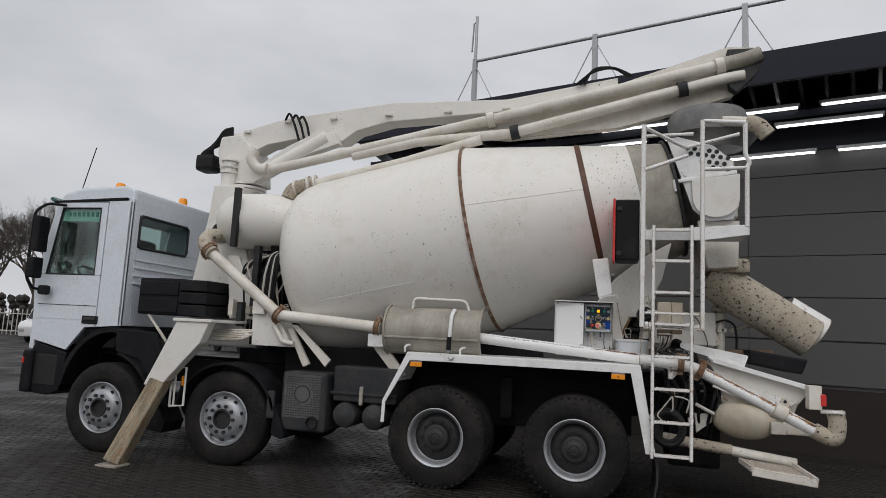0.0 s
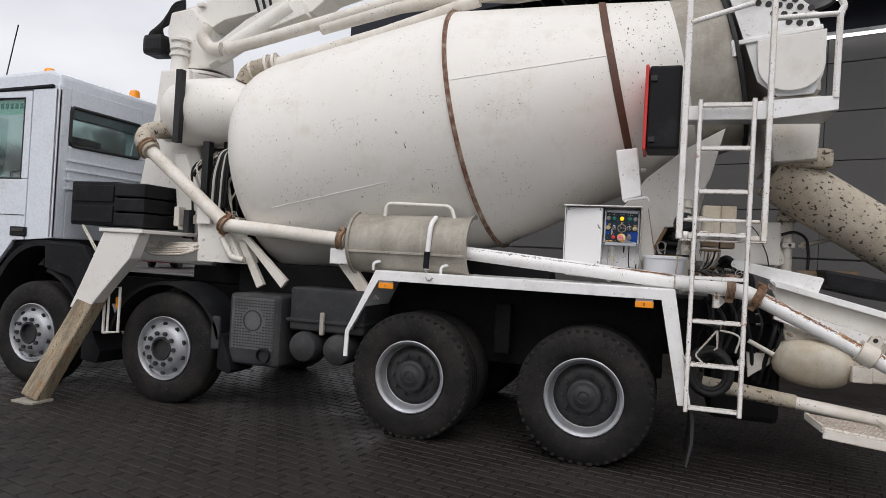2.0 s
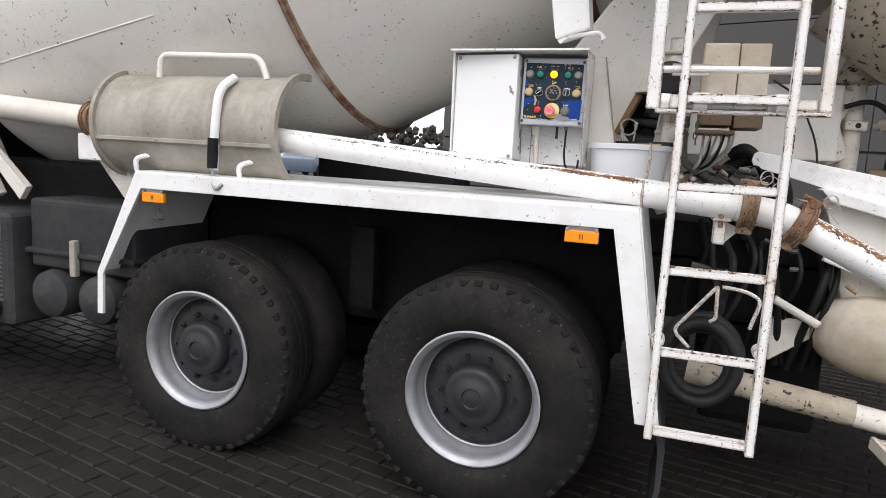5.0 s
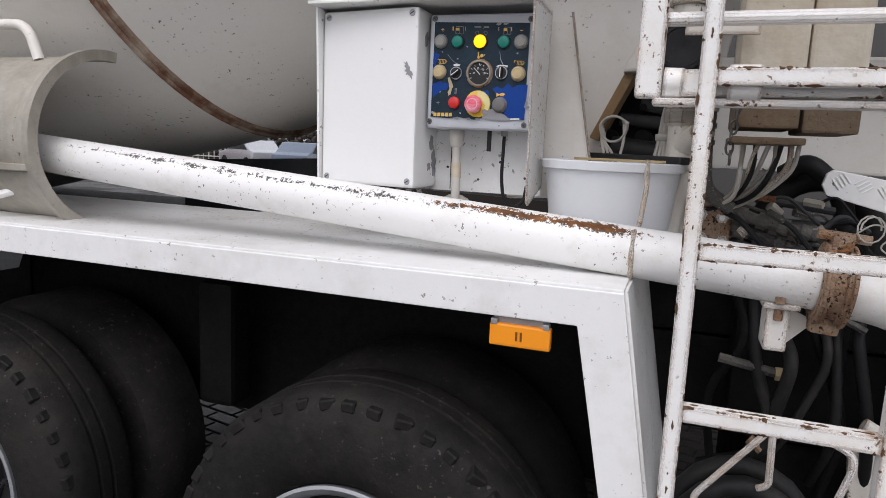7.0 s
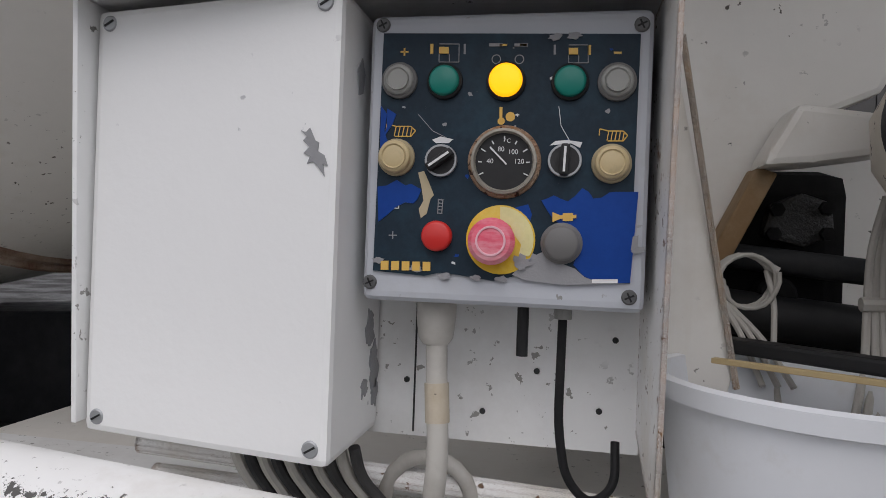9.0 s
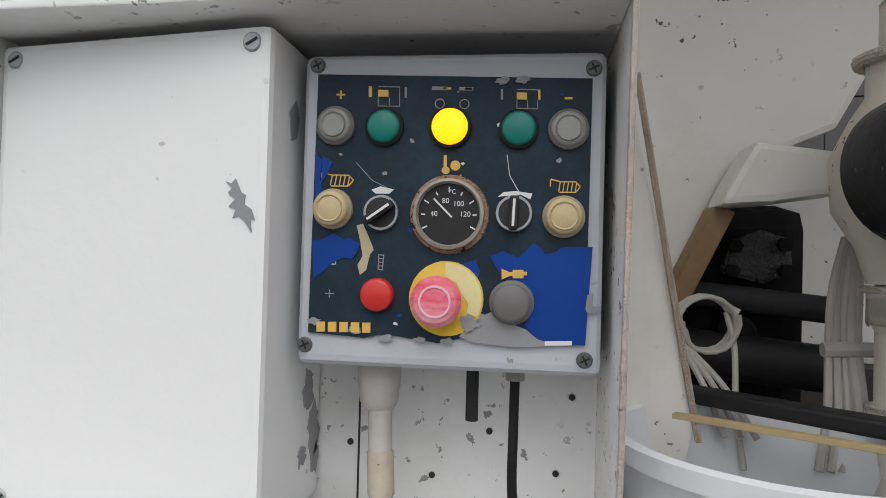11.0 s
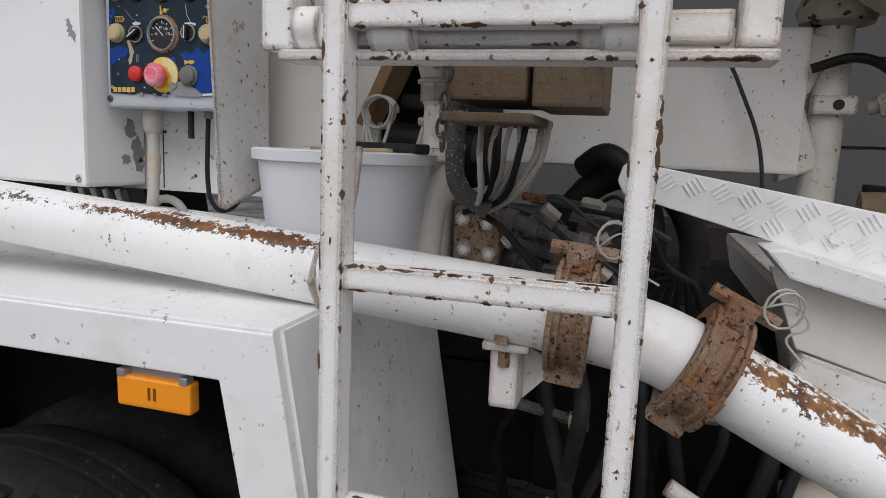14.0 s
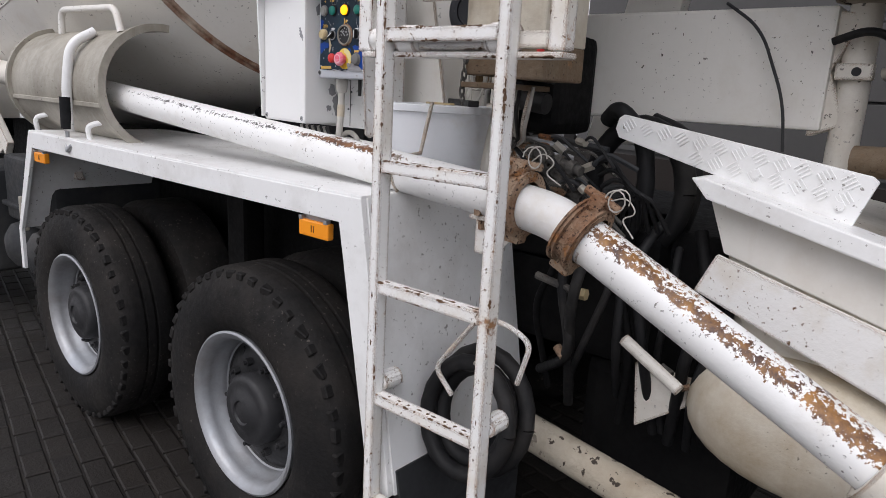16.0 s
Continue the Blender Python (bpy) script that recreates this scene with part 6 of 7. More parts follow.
part("tail_pipe", lathe([(0.0, 0.068), (0.05, 0.068), (0.05, 0.058), (-0.2, 0.056)], Matrix.Translation((-2.80, 0.06, 0.56)) @ frame_axis((0, -1, 0)), 28), SEAL, eb, "sooty tail pipe opening", True)
bb = part("battery_box", box(-2.62, -1.88, 0.14, 0.75, 0.80, 1.19, 0.035, segs=3), DARKGREY, truck, "dark grey battery box")
part("box_lip", box(-2.64, -1.87, 0.12, 0.75, 0.88, 0.91, 0.01), DARKGREY, bb)
part("box_clip", box(-2.29, -2.25, 0.10, 0.14, 0.78, 0.98, 0.01), STEEL, bb)
for tx in (-2.46, -2.12):
    part("air_tank", lathe([(-0.05, 0.0), (-0.035, 0.08), (0.0, 0.128), (0.05, 0.14), (0.6, 0.14)], Matrix.Translation((tx, 0.12, 0.66)) @ frame_axis((0, 1, 0)), 36), DARKGREY, truck, "round dark grey air tank", True)
part("ladder_lower", box(-2.6, -1.9, 0.7, 0.75, 0.55, 0.6), CHASSIS, truck)

# front wheel guards
def arch(name, cx, cz, r, a0, a1, y0, y1, mat, label):
    pts = [(cx + r * math.cos(radians(a)), cz + r * math.sin(radians(a))) for a in np.linspace(a0, a1, 16)]
    return part(name, strip(pts, y1 - y0, 0.03, at=y0), mat, truck, label, True)


arch("wheel_guard", -3.87, 0.50, 0.64, 15, 168, -0.02, 0.40, BLACK, "dull black wheel guard")
part("guard_flap", prism([(-3.26, 0.72), (-3.22, 0.70), (-3.10, 0.40), (-3.14, 0.36), (-3.26, 0.40)], 0.0, 0.36, "y", 0.005), BLACK, truck, "black mud flap")
part("flap_bracket", box(-3.33, -3.24, -0.02, 0.0, 0.58, 0.88, 0.02), DARKGREY, truck, "dirty bracket")
arch("wheel_guard", -5.53, 0.50, 0.70, 8, 75, -0.02, 0.40, BLACK, "black plastic rear half of the wheel guard")
part("guard_flap", prism([(-4.86, 0.70), (-4.80, 0.72), (-4.62, 0.42), (-4.66, 0.30), (-4.86, 0.32)], 0.0, 0.36, "y", 0.005), BLACK, truck, "black mud flap")
part("guard_side", prism([(-5.40, 1.20), (-5.42, 1.46), (-4.90, 1.45), (-4.68, 1.10), (-4.62, 0.62), (-4.84, 0.60), (-4.88, 0.90), (-5.05, 1.12)], 0.0, 0.06, "y", 0.01), BLACK, truck, "black plastic wheel arch side")

# cab
cab = new("cab")
cab.parent = truck
cab.matrix_parent_inverse = Matrix.Translation(truck.location).inverted()
CX0, CX1, CY0, CY1 = -6.88, -5.46, 0.10, 2.40


def shell_panel(name, pts_x_z, y0, y1, mat, label="", bevel=0.01):
    return part(name, prism(pts_x_z, y0, y1, "y", bevel), mat, cab, label)


# side skin in pieces round the door window
part("side_skin", prism([(-5.82, 1.47), (-5.46, 1.50), (-5.46, 3.06), (-5.82, 3.06)], CY0, CY0 + 0.04, "y", 0.008), CAB_WHITE, cab, "white cab corner panel")
dr = part("door", prism([(-6.74, 1.28), (-6.22, 1.17), (-5.98, 1.46), (-5.83, 1.47), (-5.83, 2.11), (-6.74, 2.11), (-6.82, 2.0)], CY0 - 0.004, CY0 + 0.04, "y", 0.006), CAB_WHITE, cab, "white cab door")
part("door_frame", prism([(-5.93, 2.115), (-5.83, 2.115), (-5.83, 3.04), (-6.52, 3.04), (-6.52, 2.97), (-5.93, 2.97)], CY0 - 0.003, CY0 + 0.04, "y", 0.004), CAB_WHITE, dr)
part("door_frame", prism([(-6.74, 2.115), (-6.66, 2.115), (-6.50, 2.97), (-6.50, 3.04), (-6.58, 3.04)], CY0 - 0.003, CY0 + 0.04, "y", 0.004), CAB_WHITE, dr)
wp = part("door_window", prism([(-6.66, 2.118), (-5.932, 2.118), (-5.932, 2.965), (-6.51, 2.965)], CY0 + 0.015, CY0 + 0.021, "y"), GLASS, dr, "tinted door window")
wp.visible_shadow = False
part("window_seal", tube([(-6.655, CY0 + 0.004, 2.115), (-5.925, CY0 + 0.004, 2.115), (-5.925, CY0 + 0.004, 2.97), (-6.51, CY0 + 0.004, 2.97), (-6.655, CY0 + 0.004, 2.115)], 0.014, 8), SEAL, dr)
part("sun_strip", prism([(-6.52, 2.80), (-5.94, 2.80), (-5.94, 2.955), (-6.50, 2.955)], CY0 + 0.026, CY0 + 0.029, "y"), surface("green_strip", (0.30, 0.62, 0.50), 0.5), dr, "pale green lettered sun strip")
for k in range(7):
    part("strip_lettering", box(-6.44 + 0.07 * k, -6.395 + 0.07 * k, CY0 + 0.022, CY0 + 0.025, 2.86, 2.92), GREEN, dr)
hd = part("door_handle", box(-6.02, -5.79, CY0 - 0.016, CY0, 1.505, 1.605, 0.012), BLACK, dr, "black recessed door handle")
part("handle_grip", box(-5.99, -5.82, CY0 - 0.026, CY0 - 0.012, 1.55, 1.59, 0.008), DARKGREY, hd)
# two door creases; the upper one's shade line is coloured in dark grey
for z in (1.56, 1.73):
    part("door_crease", box(-6.72, -5.84, CY0 - 0.008, CY0 - 0.002, z - 0.006, z + 0.002), DARKGREY if z > 1.6 else CAB_WHITE, dr)
part("step_panel", prism([(-6.74, 0.62), (-6.45, 0.60), (-6.26, 0.66), (-6.20, 1.14), (-6.68, 1.25), (-6.76, 1.12)], CY0 + 0.0, CY0 + 0.5, "y", 0.02), BLACK, cab, "black plastic entry step and bumper corner")
part("bumper", box(-6.82, -6.66, 0.04, 2.46, 0.62, 1.15, 0.05, segs=3), BLACK, cab, "black plastic bumper")
part("step_recess", box(-6.72, -6.32, CY0 - 0.006, CY0 + 0.01, 0.72, 1.10, 0.01), SEAL, cab)
part("wheel_arch_trim", strip([(-5.53 + 0.72 * math.cos(radians(a)), 0.52 + 0.93 * math.sin(radians(a))) for a in np.linspace(72, 166, 14)], 0.36, 0.06, at=CY0 - 0.04), BLACK, cab, "black arch trim over the front wheel", True)
part("corner_lamp", box(-6.80, -6.765, 0.03, 0.06, 0.98, 1.05, 0.01), RED, cab)
# rear wall with its window
part("rear_wall", box(CX1 - 0.05, CX1, CY0, 0.25, 1.5, 3.1, 0.012), CAB_WHITE, cab, "white cab rear wall")
part("rear_wall", box(CX1 - 0.05, CX1, 0.25, CY1, 1.5, 2.49, 0.012), CAB_WHITE, cab, "white cab rear wall with pressed ribs")
part("rear_wall", box(CX1 - 0.05, CX1, 1.26, CY1, 2.49, 3.1, 0.012), CAB_WHITE, cab)
part("rear_wall", box(CX1 - 0.05, CX1, 0.25, 1.26, 2.90, 3.1, 0.012), CAB_WHITE, cab)
rw = part("rear_window", box(CX1 - 0.03, CX1 - 0.024, 0.25, 1.26, 2.49, 2.90), GLASS, cab, "tinted rear cab window")
rw.visible_shadow = False
part("rear_window_seal", tube([(CX1 + 0.002, 0.30, 2.49), (CX1 + 0.002, 1.22, 2.50), (CX1 + 0.002, 1.25, 2.54), (CX1 + 0.002, 1.25, 2.87), (CX1 + 0.002, 1.21, 2.90), (CX1 + 0.002, 0.29, 2.90), (CX1 + 0.002, 0.26, 2.86), (CX1 + 0.002, 0.26, 2.53), (CX1 + 0.002, 0.30, 2.49)], 0.018, 8), SEAL, rw)
for z in (2.12, 2.22, 2.32, 2.02):
    part("pressed_rib", box(CX1 - 0.004, CX1 + 0.012, 0.22, 2.2, z, z + 0.025, 0.006), CAB_WHITE, cab)
part("far_side", box(CX0 + 0.1, CX1, CY1 - 0.04, CY1, 1.28, 3.05, 0.01), CAB_WHITE, cab)
part("cab_floor", box(-6.8, CX1, CY0 + 0.05, CY1 - 0.05, 1.42, 1.50), BLACK, cab)
part("cab_front", prism([(-6.84, 1.15), (-6.76, 1.15), (-6.76, 2.0), (-6.84, 2.0)], CY0 + 0.05, CY1 - 0.05, "y", 0.02), CAB_WHITE, cab, "white cab front")
ws = part("windscreen", prism([(-6.84, 2.02), (-6.825, 2.02), (-6.58, 3.02), (-6.595, 3.02)], CY0 + 0.06, CY1 - 0.06, "y"), GLASS, cab, "windscreen")
ws.visible_shadow = False
part("corner_post", beam((-6.80, CY0 + 0.03, 2.0), (-6.58, CY0 + 0.03, 3.05), 0.06, 0.06, 0.015), CAB_WHITE, cab)
part("cab_roof", prism([(-6.62, 3.02), (-5.46, 3.06), (-5.47, 3.22), (-5.62, 3.27), (-6.30, 3.24), (-6.55, 3.17)], CY0 + 0.02, CY1 - 0.02, "y", 0.04), CAB_WHITE, cab, "white cab roof")
part("roof_gutter", prism([(-6.66, 3.035), (-5.55, 3.075), (-5.55, 3.105), (-6.66, 3.065)], CY0 - 0.012, CY0 + 0.03, "y", 0.006), BLACK, cab, "black roof gutter")
part("sun_visor", beam((-6.70, CY0 + 0.05, 3.07), (-6.70, CY1 - 0.05, 3.07), 0.20, 0.05, 0.015, (0.5, 0, 1)), surface("dark_green_visor", (0.03, 0.10, 0.08), 0.3), cab, "dark green sun visor")
part("seat", box(-6.15, -5.70, 0.35, 0.95, 1.6, 2.65, 0.08), BLACK, cab, "dark seat")
part("steering_wheel", lathe([(0.0, 0.21), (0.02, 0.225), (0.04, 0.21), (0.02, 0.195), (0.0, 0.21)], Matrix.Translation((-6.42, 0.62, 2.12)) @ frame_axis((0.6, 0, 0.8)), 28), BLACK, cab, "", True)
for by, bx in ((0.32, -5.87), (1.28, -5.62)):
    bc = part("beacon", lathe([(0.0, 0.062), (0.06, 0.060), (0.09, 0.05), (0.10, 0.03), (0.102, 0.0)], Matrix.Translation((bx, by, 3.245)) @ frame_axis((0, 0, 1)), 24), ORANGE, cab, "orange rotating beacon", True)
    part("beacon_foot", tube([(bx, by, 3.21), (bx, by, 3.25)], 0.066, 20), BLACK, bc)
part("aerial", tube([(-6.36, 0.2, 3.22), (-6.16, 0.15, 3.78)], 0.007, 6), BLACK, cab, "thin black aerial")
mr = part("mirror", box(-6.66, -6.56, -0.20, -0.02, 2.37, 2.82, 0.03, segs=3), BLACK, cab, "black door mirror")
part("mirror", box(-6.68, -6.58, -0.20, -0.03, 2.04, 2.30, 0.03, segs=3), BLACK, cab, "black wide-angle mirror")
part("mirror_arm", tube([(-6.45, 0.08, 3.0), (-6.62, -0.05, 3.0), (-6.70, -0.14, 2.88), (-6.72, -0.14, 2.05), (-6.66, -0.06, 1.90), (-6.58, 0.07, 1.92)], 0.018, 10, bend=0.06), BLACK, mr, "", True)
part("kerb_mirror", box(-6.62, -6.50, -0.05, 0.05, 1.84, 1.96, 0.03), BLACK, mr)

# storage box behind the cab
sbx = part("storage_box", box(-5.30, -4.70, 0.18, 0.75, 1.66, 2.11, 0.02), BLACK, truck, "black ribbed plastic storage box")
for z in (1.66, 1.81, 1.96):
    part("box_rib", box(-4.72, -4.34, 0.16, 0.76, z, z + 0.135, 0.015), BLACK, sbx)
part("box_panel", box(-5.27, -4.74, 0.165, 0.19, 1.90, 2.07, 0.008), BLACK, sbx)
part("box_panel", box(-5.27, -4.74, 0.165, 0.19, 1.69, 1.86, 0.008), BLACK, sbx)
part("box_stay", beam((-5.15, 0.2, 1.66), (-4.75, 0.05, 1.35), 0.02, 0.03, 0.004), CREAM_WORN, truck)

# outrigger
og = new("outrigger")
og.parent = truck
og.matrix_parent_inverse = Matrix.Translation(truck.location).inverted()
part("sleeve", prism([(-4.42, 1.60), (-4.0, 1.60), (-4.10, 1.36), (-4.32, 1.12), (-4.57, 0.84), (-4.78, 0.86), (-4.60, 1.22)], -0.24, -0.10, "y", 0.012), CREAM, og, "cream flared outrigger sleeve")
part("top_flange", box(-4.46, -3.96, -0.26, 0.5, 1.595, 1.63, 0.006), CREAM, og)
LEG_A, LEG_B = Vector((-4.58, -0.12, 1.02)), Vector((-4.83, -0.52, 0.03))
part("leg", beam(LEG_A, LEG_B, 0.20, 0.15, 0.02, (0, 1, 0)), WORNLEG, og, "worn bare steel outrigger leg")
part("foot_plate", box(-4.96, -4.70, -0.64, -0.42, 0.0, 0.03, 0.006), STEEL, og, "steel foot plate")
part("guard_frame", tube([(-4.54, -0.06, 0.62), (-4.54, -0.06, 1.06), (-4.36, -0.06, 1.07), (-4.36, -0.06, 0.64), (-4.54, -0.06, 0.62)], 0.014, 8), CREAM, og, "cream frame of the lamp guard")
part("guard_frame", tube([(-4.49, -0.06, 0.62), (-4.49, -0.06, 1.06)], 0.012, 8), CREAM, og)
part("side_marker_lamp", box(-4.42, -4.37, -0.05, -0.02, 0.86, 0.97, 0.008), ORANGE, og, "orange side marker lamp")

# pump tower and turret
part("tower", prism([(-5.08, 1.66), (-3.98, 1.66), (-4.12, 2.2), (-4.38, 2.95), (-4.42, 3.42), (-4.80, 3.42), (-4.84, 3.0)], 0.78, 0.84, "y", 0.02), CREAM, truck, "cream pump tower side plate")
part("tower", prism([(-5.05, 1.30), (-4.00, 1.30), (-4.12, 2.2), (-4.42, 3.42), (-4.80, 3.42)], 0.84, 1.66, "y", 0.03), CREAM, truck, "cream pump tower")
part("tower_opening", tube([(-4.62, 0.76, 2.78), (-4.62, 0.80, 2.78)], 0.13, 28), SEAL, truck, "round opening in the tower")
part("opening_rim", lathe([(0.0, 0.13), (0.03, 0.14), (0.0, 0.165)], Matrix.Translation((-4.62, 0.785, 2.78)) @ frame_axis((0, -1, 0)), 28), CREAM, truck, "", True)
part("tower_gusset", prism([(-4.35, 2.45), (-4.20, 2.45), (-3.82, 1.66), (-4.25, 1.66)], 0.55, 0.60, "y", 0.01), CREAM, truck, "cream gusset plate")
for z, r in ((3.40, 0.27), (3.44, 0.29), (3.50, 0.25)):
    part("slew_ring", tube([(-4.62, 1.25, z), (-4.62, 1.25, z + 0.035)], r, 32), CREAM, truck, "", True)
part("slew_motor", tube([(-4.72, 0.98, 3.44), (-4.72, 0.98, 3.80)], 0.09, 20, radii=[0.10, 0.085]), CREAM, truck, "cream slewing gear motor", True)
for z in (3.62, 3.70, 3.79):
    part("motor_collar", tube([(-4.72, 0.98, z), (-4.72, 0.98, z + 0.025)], 0.115, 20), CREAM, truck, "", True)
part("turret", prism([(-4.86, 3.50), (-4.34, 3.50), (-4.40, 3.95), (-4.62, 4.20), (-4.92, 4.16), (-4.96, 3.95)], 1.02, 1.48, "y", 0.03), CREAM, truck, "cream boom turret")
for k in range(6):
    part("boom_hose", tube([(-5.18 + 0.03 * k, 1.0 + 0.03 * k, 3.72 + 0.02 * k), (-5.22 + 0.03 * k, 1.02, 3.95), (-5.0 + 0.02 * k, 1.05, 4.02 + 0.05 * k), (-4.78, 1.08, 4.20 + 0.02 * k)], 0.020, 10, bend=0.12), HOSE, truck, "black boom hose", True)
part("hose_block", box(-5.28, -5.00, 0.98, 1.25, 3.68, 3.92, 0.06), HOSE, truck, "dark hose manifold")
# water tank
wt = part("water_tank", lathe([(-0.27, 0.0), (-0.26, 0.12), (-0.21, 0.24), (-0.13, 0.315), (-0.02, 0.352), (0.08, 0.36), (0.45, 0.36), (0.62, 0.33), (0.80, 0.25), (0.92, 0.13), (0.95, 0.0)], Matrix.Translation((-4.32, 0.74, 2.92)) @ frame_axis((1, 0, 0)), 40), CREAM, truck, "cream round-ended water tank", True)
part("tank_band", prism([(0.33, 2.54), (0.40, 2.54), (0.40, 3.28), (0.33, 3.28)], -4.20, -4.13, "x", 0.004), SEAL, wt, "dark flat bar on the tank")
part("tank_leg", box(-3.96, -3.88, 0.50, 0.58, 1.7, 2.58, 0.01), SEAL, truck, "black flat stay")
# a cream support; the shade it stands in is put into its black colour
part("rear_bulkhead", box(-3.80, -3.70, 0.62, 1.9, 1.3, 2.6, 0.02), CHASSIS, truck, "cream gearbox support coloured black for the shade")
for k in range(7):
    part("gearbox_hose", tube([(-3.80 + 0.03 * k, 0.46, 1.90), (-3.76 + 0.03 * k, 0.42, 2.2 + 0.03 * (k % 3)), (-3.70 + 0.02 * k, 0.44, 2.45), (-3.64 + 0.02 * k, 0.5, 2.5)], 0.014 + 0.003 * (k % 2), 8, bend=0.08), (HOSE, CABLE_GREY, HOSE)[k % 3], truck, "", True)
for k in range(8):
    part("hydraulic_line", tube([(-4.28 + 0.02 * k, 0.22 + 0.03 * (k % 3), 1.52 - 0.02 * (k % 4)), (-4.05, 0.20, 1.44 + 0.025 * (k % 4)), (-3.72, 0.22 + 0.02 * (k % 2), 1.47 + 0.02 * (k % 4)), (-3.60, 0.30, 1.55)], 0.013, 8, bend=0.05), CREAM_WORN, truck, "", True)
vbx = part("side_cabinet", prism([(-3.74, 1.80), (-3.45, 1.80), (-3.20, 1.36), (-3.72, 1.36)], 0.22, 0.50, "y", 0.008), CREAM, truck, "cream side plate with bolts")
part("junction_box", box(-3.72, -3.56, 0.17, 0.24, 1.72, 1.88, 0.012), CREAM, vbx, "small cream junction box")
part("plate_stay", prism([(-3.22, 1.62), (-3.14, 1.62), (-2.70, 1.24), (-2.76, 1.16)], 0.20, 0.24, "y", 0.006), CREAM_WORN, truck, "grey cream stay")
part("plate_stay", prism([(-3.30, 1.58), (-3.22, 1.58), (-2.98, 1.18), (-3.06, 1.14)], 0.26, 0.30, "y", 0.006), CREAM_WORN, truck)
part("drain_pipe", tube([(-3.42, 0.18, 1.60), (-3.30, 0.17, 1.42), (-3.16, 0.18, 1.40)], 0.03, 12, bend=0.04), CREAM_WORN, truck, "", True)
part("cradle_stay", prism([(-2.22, 1.42), (-2.05, 1.42), (-1.80, 1.12), (-1.95, 1.12)], 0.24, 0.28, "y", 0.006), CREAM_WORN, truck)

# folded boom
bo = new("boom")
bo.parent = truck
bo.matrix_parent_inverse = Matrix.Translation(truck.location).inverted()
low = [(-4.92, 4.10), (-4.80, 4.22), (-3.95, 4.43), (-3.28, 4.50), (-2.48, 4.585), (-0.95, 4.57), (0.4, 4.79), (0.4, 4.62), (-0.9, 4.42), (-1.9, 4.36), (-2.5, 4.33), (-2.95, 4.22), (-3.15, 4.08), (-3.35, 4.08), (-3.6, 4.16), (-4.25, 4.06), (-4.45, 3.96), (-4.60, 3.78), (-4.72, 3.78)]
part("boom_arm", prism(low, 1.10, 1.40, "y", 0.012), CREAM, bo, "cream box-section boom arm")
part("boom_arm", prism([(-1.2, 4.30), (0.2, 4.60), (1.62, 5.06), (1.90, 5.04), (1.98, 4.94), (1.88, 4.72), (1.66, 4.46), (1.35, 4.36), (0.4, 4.12), (-0.9, 4.02), (-1.6, 4.08)], 1.0, 1.12, "y", 0.012), CREAM_WORN, bo, "cream upper boom arm with grey stains")
part("boom_end", prism([(1.60, 4.98), (1.95, 4.98), (2.0, 4.86), (1.90, 4.66), (1.70, 4.46), (1.62, 4.52)], 0.88, 1.0, "y", 0.015), SEAL, bo, "dark end plate of the boom")
part("boom_cylinder", tube([(-4.20, 1.0, 3.62), (-3.30, 1.0, 4.10)], 0.10, 20), CREAM, bo, "cream boom lift cylinder", True)
part("boom_bracket", prism([(-3.50, 4.14), (-3.20, 4.16), (-3.12, 4.0), (-3.75, 3.80), (-4.30, 3.50), (-4.38, 3.64), (-3.85, 3.98)], 0.94, 1.08, "y", 0.012), CREAM, bo, "cream boom bracket")
part("pivot_pin", disc((-3.33, 1.10, 4.13), (0, -1, 0), 0.06, 0.05, 20), CREAM, bo, "", True)
part("pivot_hole", disc((-3.33, 1.05, 4.13), (0, -1, 0), 0.03, 0.004, 16), SEAL, bo)
part("boom_pipe", tube([(-4.05, 0.92, 3.66), (-3.7, 0.92, 3.72), (-1.16, 0.90, 4.23), (1.55, 0.90, 4.80), (1.82, 0.90, 4.84)], 0.065, 18), CREAM_WORN, bo, "cream boom delivery pipe", True)
part("boom_pipe", tube([(-2.9, 0.92, 3.82), (-2.03, 0.90, 3.98), (-0.87, 0.88, 4.05), (1.57, 0.88, 4.63), (1.78, 0.88, 4.66)], 0.062, 18), CREAM_WORN, bo, "stained boom delivery pipe", True)
part("boom_pipe_bend", tube([(1.50, 0.90, 4.79), (1.80, 0.89, 4.85), (1.95, 0.86, 4.90)], 0.085, 18, bend=0.1), STEEL, bo, "bare steel pipe bend", True)
for cx, cz in ((-1.10, 4.24), (1.52, 4.79)):
    part("pipe_coupling", tube([(cx - 0.05, 0.90, cz - 0.01), (cx + 0.05, 0.90, cz + 0.01)], 0.095, 18), CREAM_WORN, bo, "", True)
for cx, cz in ((-0.80, 4.065), (1.12, 4.525)):
    part("pipe_coupling", tube([(cx - 0.05, 0.88, cz - 0.01), (cx + 0.05, 0.88, cz + 0.01)], 0.09, 18), DARKGREY, bo, "", True)
part("boom_elbow", tube([(-4.10, 0.90, 3.66), (-4.25, 0.88, 3.66), (-4.35, 0.86, 3.80), (-4.30, 0.90, 3.92)], 0.07, 16, bend=0.1), CREAM_WORN, bo, "", True)
part("boom_elbow", tube([(-3.66, 0.70, 3.22), (-3.62, 0.72, 3.34), (-3.46, 0.74, 3.40), (-3.30, 0.76, 3.425)], 0.085, 18, bend=0.08), CRUST, bo, "dirty pipe elbow", True)
for ex_, ez in ((-3.60, 3.35), (-3.42, 3.405), (-3.33, 3.42)):
    part("elbow_flange", tube([(ex_, 0.745, ez), (ex_ + 0.04, 0.75, ez + 0.008)], 0.108, 20), CREAM_WORN, bo, "", True)
